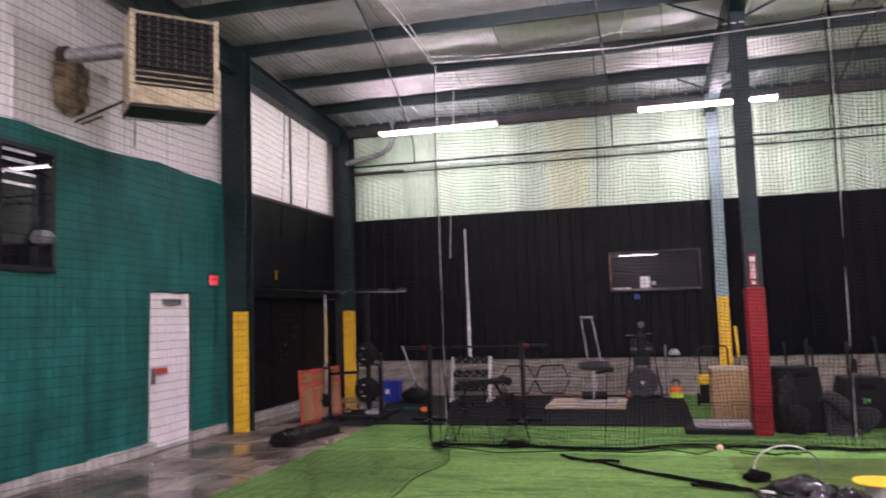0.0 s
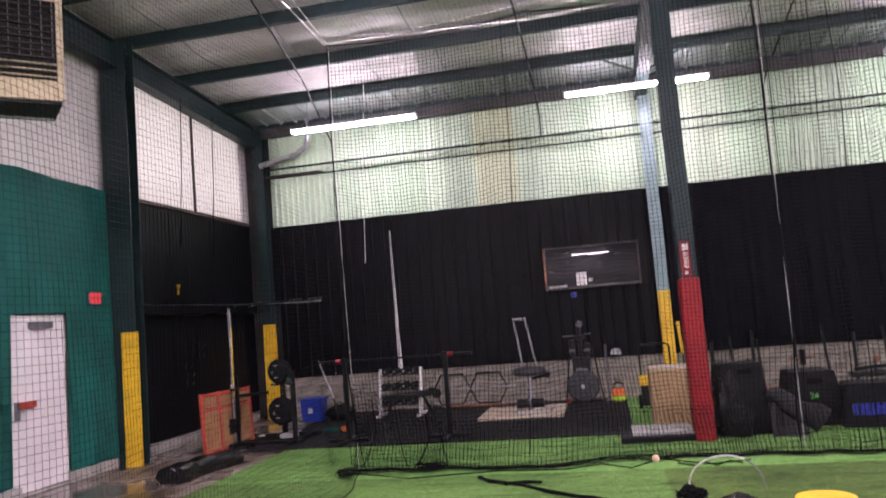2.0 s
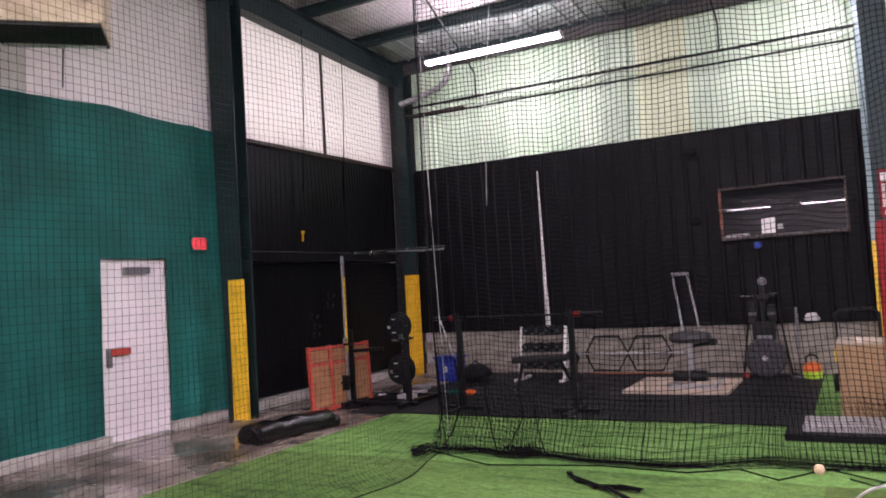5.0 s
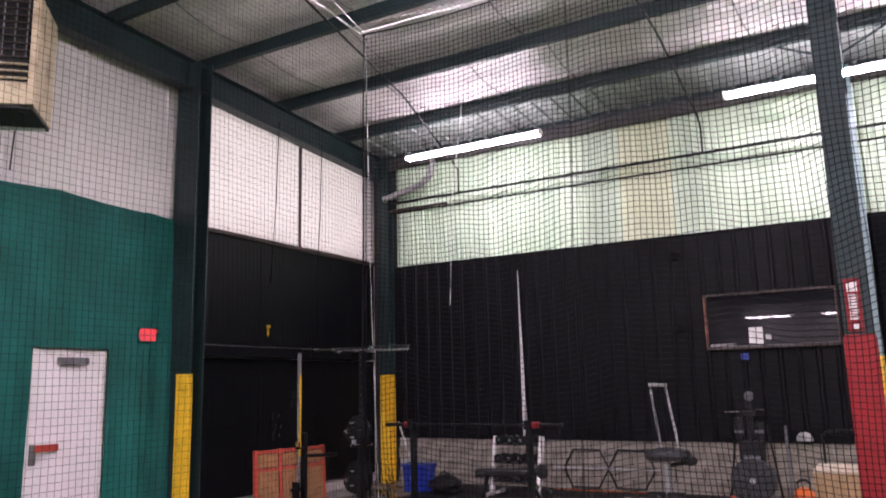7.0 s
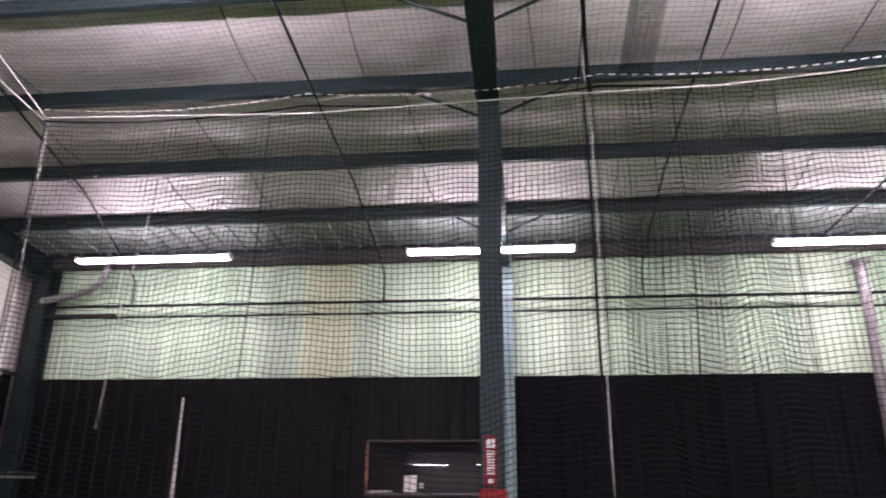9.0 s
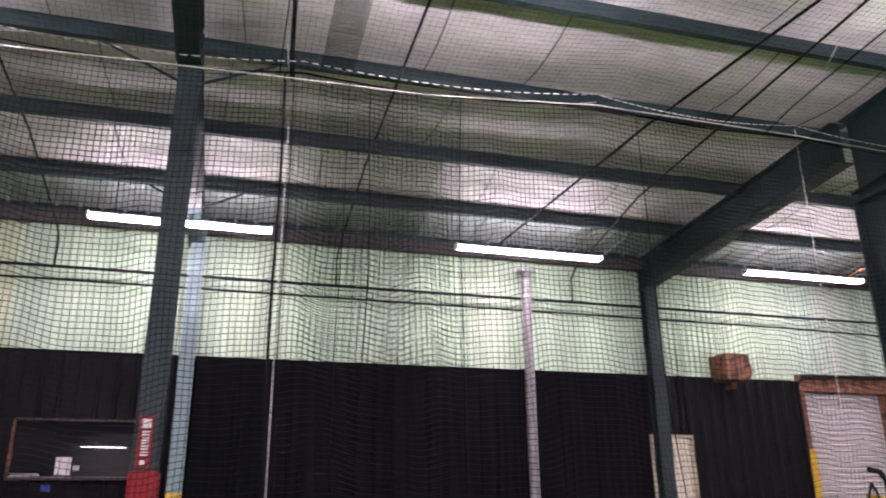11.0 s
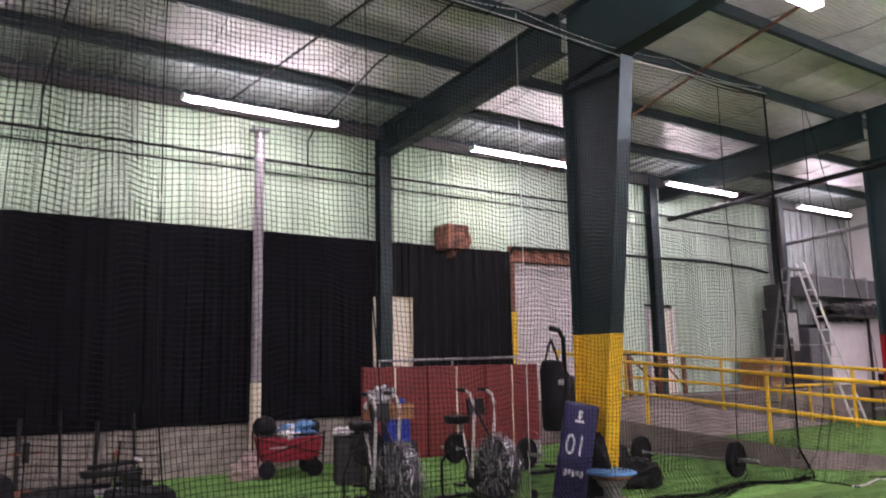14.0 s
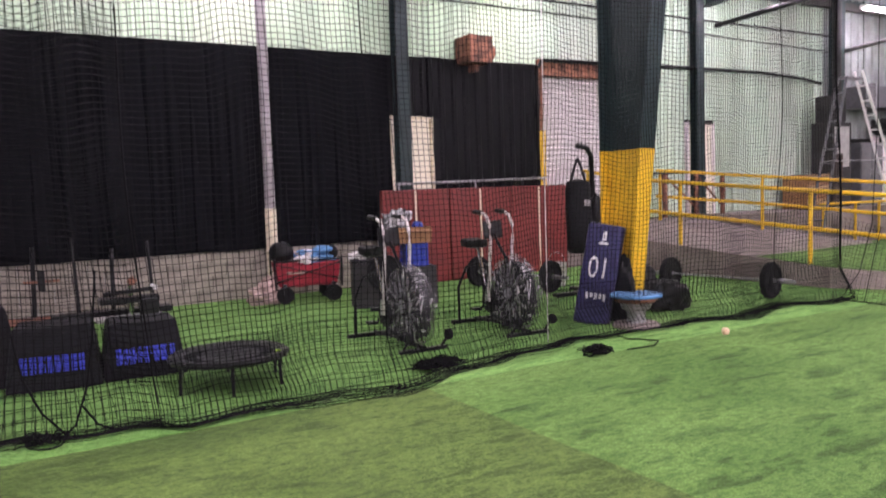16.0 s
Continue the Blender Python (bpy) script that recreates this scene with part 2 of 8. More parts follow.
LAMP, HALL = 78.0, 330.0
M = dict(
    turf=turf_mat("turf", (0.172, 0.312, 0.089), (0.092, 0.190, 0.047)),
    # same turf, its colour raised to carry lamp light missing behind the net
    turf_lit=turf_mat("turf_lit", (0.25, 0.47, 0.14), (0.14, 0.31, 0.08)),
    turf_dark=turf_mat("turf_dark", (0.138, 0.215, 0.060), (0.060, 0.108, 0.028)),
    concrete=wet(mat("concrete", (0.22, 0.178, 0.15), 0.45, vary=0.4, scale=1.3, fine=25, bump=0.05, second=(0.06, 0.046, 0.036)), 0.12, 0.5),
    ramp=mat("ramp_concrete", (0.24, 0.20, 0.185), 0.8, vary=0.35, scale=2.5, fine=30, bump=0.3),
    block=mat("block", (0.31, 0.28, 0.235), 0.9, vary=0.45, scale=3.5, fine=40, bump=0.4),
    kerb=mat("kerb", (0.42, 0.40, 0.37), 0.85, vary=0.3, scale=4, fine=40, bump=0.3),
    rubber=mat("rubber", (0.0080, 0.0086, 0.0100), 0.7, spec=0.2, vary=0.3, scale=5, fine=120, bump=0.3),
    black=mat("black_sheet", (0.0022, 0.0027, 0.0042), 0.7, spec=0.06, vary=0.3, scale=2.5, fine=40, bump=0.1),
    blackpaint=mat("black_paint", (0.0026, 0.0030, 0.0042), 0.5, spec=0.11, vary=0.3, scale=2.5, fine=50, bump=0.1),
    black_metal=mat("black_metal", (0.0050, 0.0054, 0.0066), 0.38, spec=0.26, vary=0.3, scale=20, fine=120, bump=0.05),
    vinyl=mat("black_vinyl", (0.0050, 0.0053, 0.0064), 0.42, spec=0.26, vary=0.3, scale=8, fine=120, bump=0.15),
    wetvinyl=mat("wet_vinyl", (0.008, 0.008, 0.009), 0.2, spec=0.5, vary=0.3, scale=8, fine=30, bump=0.4),
    foam=mat("dark_foam", (0.0085, 0.0090, 0.0105), 0.8, spec=0.2, vary=0.25, scale=8, fine=150, bump=0.15),
    day_panel=translucent("day_panel", (0.82, 0.77, 0.76)),
    # plain white doors given outside light through the leaf to look brighter
    backlit=translucent("backlit_door", (0.88, 0.83, 0.74)),
    white_panel=mat("white_panel", (0.80, 0.755, 0.745), 0.55, vary=0.10, scale=1.1, fine=9, bump=0.25),
    fibre=steps_by_sheet(mat("green_white_panel", (0.63, 0.76, 0.60), 0.5, vary=0.2, scale=0.7, fine=9, bump=0.1, stretch=(3, 1, 0.22)), 0.915, ((0.97, 1.0, 0.96), (0.92, 1.0, 0.92), (0.97, 1.0, 0.92), (0.95, 1.0, 0.94), (0.88, 0.95, 0.87), (1.0, 1.0, 0.96))),
    green_wall=steps_by_sheet(mat("pale_green_wall", (0.60, 0.71, 0.59), 0.5, vary=0.2, scale=0.9, fine=9, bump=0.1, stretch=(3, 1, 0.22)), 1.0, ((1.0, 1.0, 1.0), (0.9, 0.95, 0.9), (0.95, 1.0, 0.97))),
    fibre_old=mat("yellowed_panel", (0.66, 0.73, 0.50), 0.5, vary=0.2, scale=0.7, fine=9, bump=0.1, stretch=(3, 1, 0.22)),
    cream=mat("cream_paint", (0.74, 0.66, 0.48), 0.55, vary=0.15, scale=5, fine=40, bump=0.1),
    pipegrey=mat("grey_pipe", (0.30, 0.275, 0.285), 0.55, metal=0.1, vary=0.2, scale=6, fine=40, bump=0.1),
    darkgrey=mat("dark_grey_vinyl", (0.040, 0.040, 0.044), 0.5, spec=0.35, vary=0.25, scale=6, fine=70, bump=0.2),
    eave=mat("bare_roof_sheet", (0.30, 0.33, 0.32), 0.5, vary=0.25, scale=2, fine=14, bump=0.1, stretch=(2, 0.5, 1)),
    eavedark=mat("weathered_strut", (0.050, 0.048, 0.045), 0.7, vary=0.45, scale=2, fine=30, bump=0.2),
    brown=mat("dark_brown_paint", (0.045, 0.028, 0.022), 0.6, vary=0.35, scale=5, fine=40, bump=0.2),
    insul=mat("roof_insulation", (0.78, 0.74, 0.75), 0.27, vary=0.2, scale=0.8, fine=5, bump=0.6, stretch=(0.8, 2.6, 1)),
    steel=mat("green_steel", (0.0095, 0.025, 0.0262), 0.5, spec=0.35, vary=0.25, scale=3, fine=40, bump=0.08),
    steel_lt=mat("pale_green_steel", (0.20, 0.29, 0.30), 0.5, vary=0.2, scale=3, fine=40, bump=0.08),
    yellow=mat("yellow_paint", (0.80, 0.49, 0.025), 0.45, vary=0.15, scale=6, fine=50, bump=0.1),
    red=mat("red_vinyl", (0.20, 0.009, 0.013), 0.5, spec=0.3, vary=0.18, scale=4, fine=60, bump=0.1),
    padred=mat("bright_red_vinyl", (0.27, 0.011, 0.017), 0.5, spec=0.3, vary=0.18, scale=4, fine=60, bump=0.1),
    redpad=mat("red_padding", (0.165, 0.017, 0.015), 0.55, vary=0.2, scale=3, fine=60, bump=0.15),
    redpaint=mat("red_paint", (0.45, 0.055, 0.035), 0.5, vary=0.25, scale=10, fine=80, bump=0.1),
    curtain=mat("green_curtain", (0.006, 0.100, 0.084), 0.7, spec=0.25, vary=0.26, scale=2.0, fine=90, bump=0.1),
    door=mat("white_door", (0.84, 0.78, 0.80), 0.45, vary=0.07, scale=3, fine=30, bump=0.05),
    white=mat("white_paint", (0.75, 0.73, 0.71), 0.5, vary=0.12, scale=6, fine=50, bump=0.05),
    beige=mat("beige_enamel", (0.50, 0.42, 0.28), 0.45, vary=0.25, scale=4, fine=40, bump=0.1, second=(0.26, 0.19, 0.10), mixat=0.38),
    rust=mat("rust", (0.26, 0.11, 0.065), 0.8, vary=0.4, scale=6, fine=50, bump=0.4, second=(0.10, 0.045, 0.03)),
    stained=mat("stained_wrap", (0.20, 0.15, 0.085), 0.85, vary=0.5, scale=5, fine=30, bump=0.6, second=(0.07, 0.05, 0.03), mixat=0.48),
    galv=mat("galvanised", (0.45, 0.45, 0.46), 0.4, metal=0.8, vary=0.25, scale=12, fine=80, bump=0.1),
    alu=mat("aluminium", (0.74, 0.72, 0.73), 0.36, metal=0.2, vary=0.15, scale=10, fine=90, bump=0.05),
    chrome=mat("chrome", (0.7, 0.7, 0.72), 0.18, metal=1.0, vary=0.1, scale=10, fine=90, bump=0.0),
    rope_w=mat("white_rope", (0.72, 0.70, 0.68), 0.8, vary=0.3, scale=40, fine=200, bump=0.3),
    cord=mat("black_cord", (0.0045, 0.0045, 0.005), 0.9, spec=0.1, vary=0.2, scale=40, fine=200, bump=0.0),
    wood=mat("plywood", (0.42, 0.27, 0.14), 0.6, vary=0.22, scale=5, fine=40, bump=0.1, stretch=(6, 6, 0.6)),
    woodlight=mat("pale_wood", (0.52, 0.43, 0.33), 0.65, vary=0.2, scale=5, fine=40, bump=0.1, stretch=(0.6, 6, 6)),
    blue=mat("blue_plastic", (0.012, 0.035, 0.32), 0.4, vary=0.15, scale=8, fine=60, bump=0.05),
    ltblue=mat("light_blue", (0.10, 0.26, 0.50), 0.6, vary=0.25, scale=14, fine=80, bump=0.1),
    navy=mat("navy_vinyl", (0.018, 0.016, 0.075), 0.4, vary=0.2, scale=6, fine=60, bump=0.1),
    orange=mat("orange_rubber", (0.80, 0.16, 0.03), 0.6, vary=0.15, scale=12, fine=60, bump=0.1),
    lime=mat("lime_rubber", (0.45, 0.75, 0.05), 0.6, vary=0.15, scale=12, fine=60, bump=0.1),
    leather=mat("ball_leather", (0.72, 0.52, 0.36), 0.6, vary=0.2, scale=30, fine=200, bump=0.1),
    grey=mat("grey_plastic", (0.14, 0.14, 0.15), 0.5, vary=0.2, scale=10, fine=90, bump=0.1),
    grey_lt=mat("pale_grey", (0.42, 0.41, 0.40), 0.6, vary=0.2, scale=6, fine=60, bump=0.1),
    pinkcloth=mat("pink_cloth", (0.46, 0.34, 0.31), 0.85, vary=0.25, scale=9, fine=90, bump=0.3),
    wagonred=mat("wagon_cloth", (0.30, 0.012, 0.03), 0.75, vary=0.2, scale=9, fine=150, bump=0.2),
    card=mat("cardboard", (0.30, 0.155, 0.07), 0.8, vary=0.2, scale=7, fine=60, bump=0.1),
    bluesign=mat("blue_ink", (0.02, 0.035, 0.40), 0.6, vary=0.2, scale=30, fine=90, bump=0.0),
    greenink=mat("green_ink", (0.15, 0.65, 0.10), 0.6, vary=0.1, scale=30, fine=90, bump=0.0),
    # pale blotches over a dark tone stand in for highlights on crumpled film
    filmwhite=mat("pale_film", (0.55, 0.54, 0.56), 0.2, vary=0.4, scale=9, fine=30, bump=1.0, second=(0.10, 0.10, 0.11), coat=0.5, mixat=0.5),
    film=film_mat("clear_film"),
    # aluminium lightened to carry the light on the ladder's front
    alu_lit=mat("lit_aluminium", (0.88, 0.87, 0.87), 0.4, metal=0.1, vary=0.1, scale=10, fine=90, bump=0.05),
    armalu=mat("pale_worn_metal", (0.62, 0.58, 0.56), 0.35, metal=0.25, vary=0.3, scale=25, fine=120, bump=0.1),
    glass_dark=mat("dark_glass", (0.008, 0.008, 0.010), 0.012, spec=0.22, vary=0.1, scale=3, fine=30, bump=0.0),
    tube=glow("tube_glow", (1.0, 0.83, 0.98), LAMP),
    # fill for added lamps out of view, stronger than the seen row
    tube_fill=glow("fill_tube_glow", (1.0, 0.83, 0.98), HALL),
    tube_mid=glow("cage_tube_glow", (1.0, 0.83, 0.98), 240.0),
    exit=glow("exit_red", (0.85, 0.07, 0.09), 0.11),
    shutter=mat("shutter", (0.50, 0.46, 0.46), 0.5, vary=0.12, scale=3, fine=30, bump=0.1),
    dim=mat("far_dark", (0.03, 0.03, 0.03), 0.8, vary=0.4, scale=2, fine=20, bump=0.1),
)


# ---- building helpers ----
def box(bm, x0, x1, y0, y1, z0, z1, bevel=0.0, m=None):
    g = bmesh.ops.create_cube(bm, size=1.0)["verts"]
    for v in g:
        v.co = Vector((x0 + (v.co.x + 0.5) * (x1 - x0), y0 + (v.co.y + 0.5) * (y1 - y0), z0 + (v.co.z + 0.5) * (z1 - z0)))
    if bevel:
        es = list({e for v in g for e in v.link_edges})
        r = bmesh.ops.bevel(bm, geom=es, offset=bevel, segments=2, profile=0.6, affect="EDGES")
        g = list({v for f in r["faces"] for v in f.verts} | {v for v in g if v.is_valid})
    if m is not None:
        for v in g:
            v.co = m @ v.co
    return g


def tube(bm, pts, r, n=8, closed=False, r1=None):
    """A round bar along points."""
    pts = [Vector(p) for p in pts]
    rings, k = [], len(pts)
    for i, p in enumerate(pts):
        a = pts[(i - 1) % k] if (closed or i) else p
        b = pts[(i + 1) % k] if (closed or i < k - 1) else p
        d = (b - a).normalized()
        u = d.cross(Vector((0, 0, 1)))
        if u.length < 0.05:
            u = d.cross(Vector((0, 1, 0)))
        u.normalize()
        w = d.cross(u)
        rr = r if r1 is None else r + (r1 - r) * i / (k - 1)
        rings.append([bm.verts.new(p + rr * (math.cos(q) * u + math.sin(q) * w)) for q in [2 * math.pi * j / n for j in range(n)]])
    for i in range(k if closed else k - 1):
        a, b = rings[i], rings[(i + 1) % k]
        for j in range(n):
            bm.faces.new((a[j], a[(j + 1) % n], b[(j + 1) % n], b[j]))
    if not closed:
        bm.faces.new(rings[0][::-1])
        bm.faces.new(rings[-1])
    return [v for ring in rings for v in ring]


def lathe(bm, prof, n=24, m=None):
    """Turns a profile of (radius, height) round z."""
    rings = []
    for r, z in prof:
        rings.append([bm.verts.new((r * math.cos(2 * math.pi * j / n), r * math.sin(2 * math.pi * j / n), z)) for j in range(n)])
    for a, b in zip(rings, rings[1:]):
        for j in range(n):
            bm.faces.new((a[j], a[(j + 1) % n], b[(j + 1) % n], b[j]))
    bm.faces.new(rings[0][::-1])
    bm.faces.new(rings[-1])
    vs = [v for g in rings for v in g]
    if m is not None:
        for v in vs:
            v.co = m @ v.co
    return vs


def blob(bm, cx, cy, cz, rx, ry, rz, rough=0.15, seed=0, sub=3):
    g = bmesh.ops.create_icosphere(bm, subdivisions=sub, radius=1)["verts"]
    for v in g:
        k = 1 + rough * (noise.noise(v.co * 1.7 + Vector((seed * 7.3, 0, 0))) + 0.5 * noise.noise(v.co * 4.1 + Vector((0, seed * 3.1, 0))))
        v.co = Vector((cx + v.co.x * rx * k, cy + v.co.y * ry * k, max(cz + v.co.z * rz * k, 0.004)))
    return g


def link(name, bm, material, smooth=False):
    me = bpy.data.meshes.new(name)
    bmesh.ops.recalc_face_normals(bm, faces=bm.faces)
    bm.to_mesh(me)
    bm.free()
    me.materials.append(M[material])
    if smooth:
        me.shade_smooth()
        me.set_sharp_from_angle(angle=radians(40))
    return new(name, me)


def part(name, bm, material, parent, label="", smooth=False):
    ob = link(name, bm, material, smooth)
    ob.parent = parent
    return tagged(ob, label)


def thing(name, label, category, loc=(0, 0, 0), turn=0.0, group=""):
    ob = new(name)
    ob.empty_display_size = 0.1
    ob.matrix_basis = pose(*loc, 0, 0, turn)
    return tagged(ob, label, category, group)


def single(name, bm, material, label, category, group="", kind="", smooth=False):
    return tagged(link(name, bm, material, smooth), label, category, group, kind)


def B(*args, **kw):
    bm = bmesh.new()
    box(bm, *args, **kw)
    return bm


def T(*args, **kw):
    bm = bmesh.new()
    tube(bm, *args, **kw)
    return bm


def L(*args, **kw):
    bm = bmesh.new()
    lathe(bm, *args, **kw)
    return bm


def ribbed(name, material, label, x0, x1, z0, z1, y, pitch=0.3, depth=0.03, rib=0.06, along="x", thick=0.04, kind="structure", category="wall", wave=0.0, seed=1):
    """A sheet wall with standing ribs, or with soft folds when wave is set."""
    bm = bmesh.new()
    rnd = random.Random(seed)
    pr, s = [], x0
    if wave:
        n = int((x1 - x0) / 0.035)
        ph = [rnd.uniform(0, 6.3) for _ in range(6)]
        for i in range(n + 1):
            u = x0 + (x1 - x0) * i / n
            d = wave * (0.9 * (1 - abs(math.sin(u * 6.7 + ph[4] + 0.8 * math.sin(u * 1.9)))) ** 2 + 0.5 * math.sin(u * 9.1 + ph[0]) + 0.3 * math.sin(u * 21 + ph[1] + 1.5 * math.sin(u * 1.3)) + 0.35 * math.sin(u * 3.3 + ph[2]) + 0.2 * math.sin(u * 47 + ph[3]))
            pr.append((u, d))
    else:
        while s < x1 - 1e-6:
            e = min(s + pitch, x1)
            pr += [(s, 0), (max(s, e - rib), 0), (max(s, e - rib * 0.7), depth), (max(s, e - rib * 0.3), depth)]
            s = e
        pr.append((x1, 0))
    zs = [z0, z1] if not wave else [z0 + (z1 - z0) * k / 14 for k in range(15)]
    rows = []
    for k, z in enumerate(zs):
        f = 1.0 if not wave else 0.35 + 0.65 * (1 - k / 14) ** 0.7
        row = []
        for i, (u, d) in enumerate(pr):
            dz = 0.0
            if wave and k in (0, 14):
                dz = 0.006 * math.sin(u * 5 + k) + 0.003 * math.sin(u * 17)
            d2 = d * max(f, 0.6) + (wave * 0.25 * math.sin(u * 6 + z * 1.1) if wave else 0)
            row.append(bm.verts.new((u, y - d2, z + dz) if along == "x" else (y + d2, u, z + dz)))
        rows.append(row)
    back = [[bm.verts.new((u, y + thick, z) if along == "x" else (y - thick, u, z)) for u in (x0, x1)] for z in (z0, z1)]
    for a, b in zip(rows, rows[1:]):
        for i in range(len(pr) - 1):
            bm.faces.new((a[i], a[i + 1], b[i + 1], b[i]))
    bm.faces.new((back[0][0], back[1][0], back[1][1], back[0][1]))
    return single(name, bm, material, label, category, kind=kind, smooth=bool(wave))


# ---- structure: floor ----
RIDGE = -6.8


def roof(y):
    """Height of the underside of the purlins."""
    return 5.59 + 0.06 * (15.0 - y if y > RIDGE else 15.0 - 2 * RIDGE + y)


X0, X1, Y0, Y1 = -6.37, 24.0, -24.0, 15.16

single("floor", B(X0 - 0.2, X1 + 0.2, Y0 - 0.2, Y1 + 0.2, -0.2, 0.0), "concrete", "stained brown-grey concrete warehouse floor", "floor", kind="structure")


def turf(name, material, label, x0, x1, y0, y1, z=0.012, step=0.25, amp=0.006, seed=0):
    bm = bmesh.new()
    nx, ny = max(2, int((x1 - x0) / step)), max(2, int((y1 - y0) / step))
    g = [[bm.verts.new((x0 + (x1 - x0) * i / nx, y0 + (y1 - y0) * j / ny, z + amp * noise.noise(Vector((i * 0.37 + seed, j * 0.37, seed))))) for i in range(nx + 1)] for j in range(ny + 1)]
    for j in range(ny):
        for i in range(nx):
            bm.faces.new((g[j][i], g[j][i + 1], g[j + 1][i + 1], g[j + 1][i]))
    r = bmesh.ops.extrude_face_region(bm, geom=list(bm.faces))
    for v in [e for e in r["geom"] if isinstance(e, bmesh.types.BMVert)]:
        v.co.z += 0.006
    return single(name, bm, material, label, "turf", kind="structure", smooth=True)


turf("turf_strip_1", "turf", "bright green artificial turf strip", -4.1, 0.75, Y0, 9.1)
turf("turf_strip_2", "turf_dark", "worn darker green artificial turf strip", 0.75, 5.57, Y0, 9.1, seed=3)
turf("turf_strip_3", "turf", "bright green artificial turf strip", 5.57, 12.3, Y0, 9.1, seed=5)
turf("turf_strip_4", "turf_lit", "green artificial turf behind the batting net", -4.1, 12.3, 9.1, 11.2, seed=7)
turf("turf_strip_5", "turf_lit", "green artificial turf along the block wall", 0.55, 12.3, 11.2, 15.08, seed=9)
turf("turf_strip_6", "turf", "green artificial turf past the ramp", 12.3, X1, Y0, 6.54, seed=11)
turf("turf_strip_8", "turf", "green artificial turf along the cut side of the ramp", 12.3, 14.9, 6.54, 10.1, seed=15)
turf("turf_strip_7", "turf", "green artificial turf beside the ramp", 15.5, X1, 6.54, 13.9, seed=13)

# rubber gym mats, laid as tiles
matfloor = single("gym_mat_floor", B(-4.75, 0.55, 11.2, 15.08, 0.0, 0.012), "rubber", "black rubber gym flooring in square tiles", "floor mat", kind="structure")
tile_me = None
for i in range(4):
    for j in range(3):
        bm = B(-0.658, 0.658, -0.64, 0.64, 0.012, 0.03, bevel=0.004)
        t = part("mat_tile", bm, "rubber", matfloor) if tile_me is None else new("mat_tile", tile_me)
        tile_me = tile_me or t.data
        t.parent = matfloor
        t.location = (-4.08 + i * 1.325, 11.85 + j * 1.295, 0)

# ramp and loading dock
bm = bmesh.new()
def ramp_edge(y):
    """The ramp's near side, cut off at an angle towards its foot."""
    return 12.3 + 0.71 * max(0.0, 10.1 - y)


cuts = []
for y, z in ((6.55, 0.012), (7.7, 0.1001), (8.9, 0.192), (10.1, 0.284), (13.9, 0.575), (15.08, 0.78)):
    cuts.append([bm.verts.new(p) for p in ((ramp_edge(y), y, 0.0), (ramp_edge(y), y, z), (15.5, y, z), (15.5, y, 0.0))])
for p, q in zip(cuts, cuts[1:]):
    for i in range(4):
        bm.faces.new((p[i], p[(i + 1) % 4], q[(i + 1) % 4], q[i]))
bm.faces.new(cuts[0][::-1]), bm.faces.new(cuts[-1])
bmesh.ops.recalc_face_normals(bm, faces=list(bm.faces))
single("ramp", bm, "ramp", "grey concrete loading ramp with worn surface", "ramp", kind="structure")
bm = bmesh.new()
rows_ = []
for j in range(19):
    y = 6.58 + (11.22 - 6.58) * j / 18
    rows_.append([bm.verts.new((ramp_edge(y) + 0.02 + (15.46 - ramp_edge(y)) * i / 12, y + 0.05 * noise.noise(Vector((i * 0.6, j, 4))) * (j == 18), 0.018 + 0.0766 * (y - 6.55) + 0.004 * noise.noise(Vector((i * 0.5, j * 0.5, 8))))) for i in range(13)])
for p, q in zip(rows_, rows_[1:]):
    for i in range(12):
        bm.faces.new((p[i], p[i + 1], q[i + 1], q[i]))
r_ = bmesh.ops.extrude_face_region(bm, geom=list(bm.faces))
for v in [g for g in r_["geom"] if isinstance(g, bmesh.types.BMVert)]:
    v.co.z += 0.008
single("ramp_turf", bm, "turf", "green artificial turf laid over the foot of the ramp", "turf", kind="structure", smooth=True)
single("dock", B(15.5, X1, 13.9, 15.08, 0.0, 0.80), "ramp", "raised grey concrete loading dock", "dock", kind="structure")
single("landing", B(8.45, 12.3, 14.75, 15.08, 0.0, 0.78), "ramp", "concrete landing behind red padding", "dock", kind="structure")

# ---- structure: walls ----
def wall(name, boxes, material, label, category="wall"):
    bm = bmesh.new()
    for q in boxes:
        box(bm, *q)
    return single(name, bm, material, label, category, kind="structure")


D2, DK, D3 = (8.44, 9.26), (11.56, 13.3), (15.33, 16.16)
wall("wall_north", [(X0 - 0.2, D2[0], 15.16, 15.36, 0, 6.2), (D2[0], D2[1], 15.16, 15.36, 0, 0.8), (D2[0], D2[1], 15.16, 15.36, 2.69, 6.2),
                    (D2[1], DK[0], 15.16, 15.36, 0, 6.2), (DK[0], DK[1], 15.16, 15.36, 0, 0.8), (DK[0], DK[1], 15.16, 15.36, 3.47, 6.2),
                    (DK[1], D3[0], 15.16, 15.36, 0, 6.2), (D3[0], D3[1], 15.16, 15.36, 0, 0.8), (D3[0], D3[1], 15.16, 15.36, 2.7, 6.2),
                    (D3[1], X1 + 0.2, 15.16, 15.36, 0, 6.2)], "dim", "metal outer wall of the hall")
wall("wall_west", [(X0 - 0.2, X0, Y0, 8.83, 0, 7.35), (X0 - 0.2, X0, 8.83, 9.70, 2.06, 7.35), (X0 - 0.2, X0, 9.70, 10.9, 0, 7.35), (X0 - 0.2, X0, 10.9, 14.75, 0, 3.8), (X0 - 0.2, X0, 10.9, 14.75, 5.6, 7.35), (X0 - 0.2, X0, 14.75, 15.16, 0, 7.35)], "white_panel", "white panelled end wall")
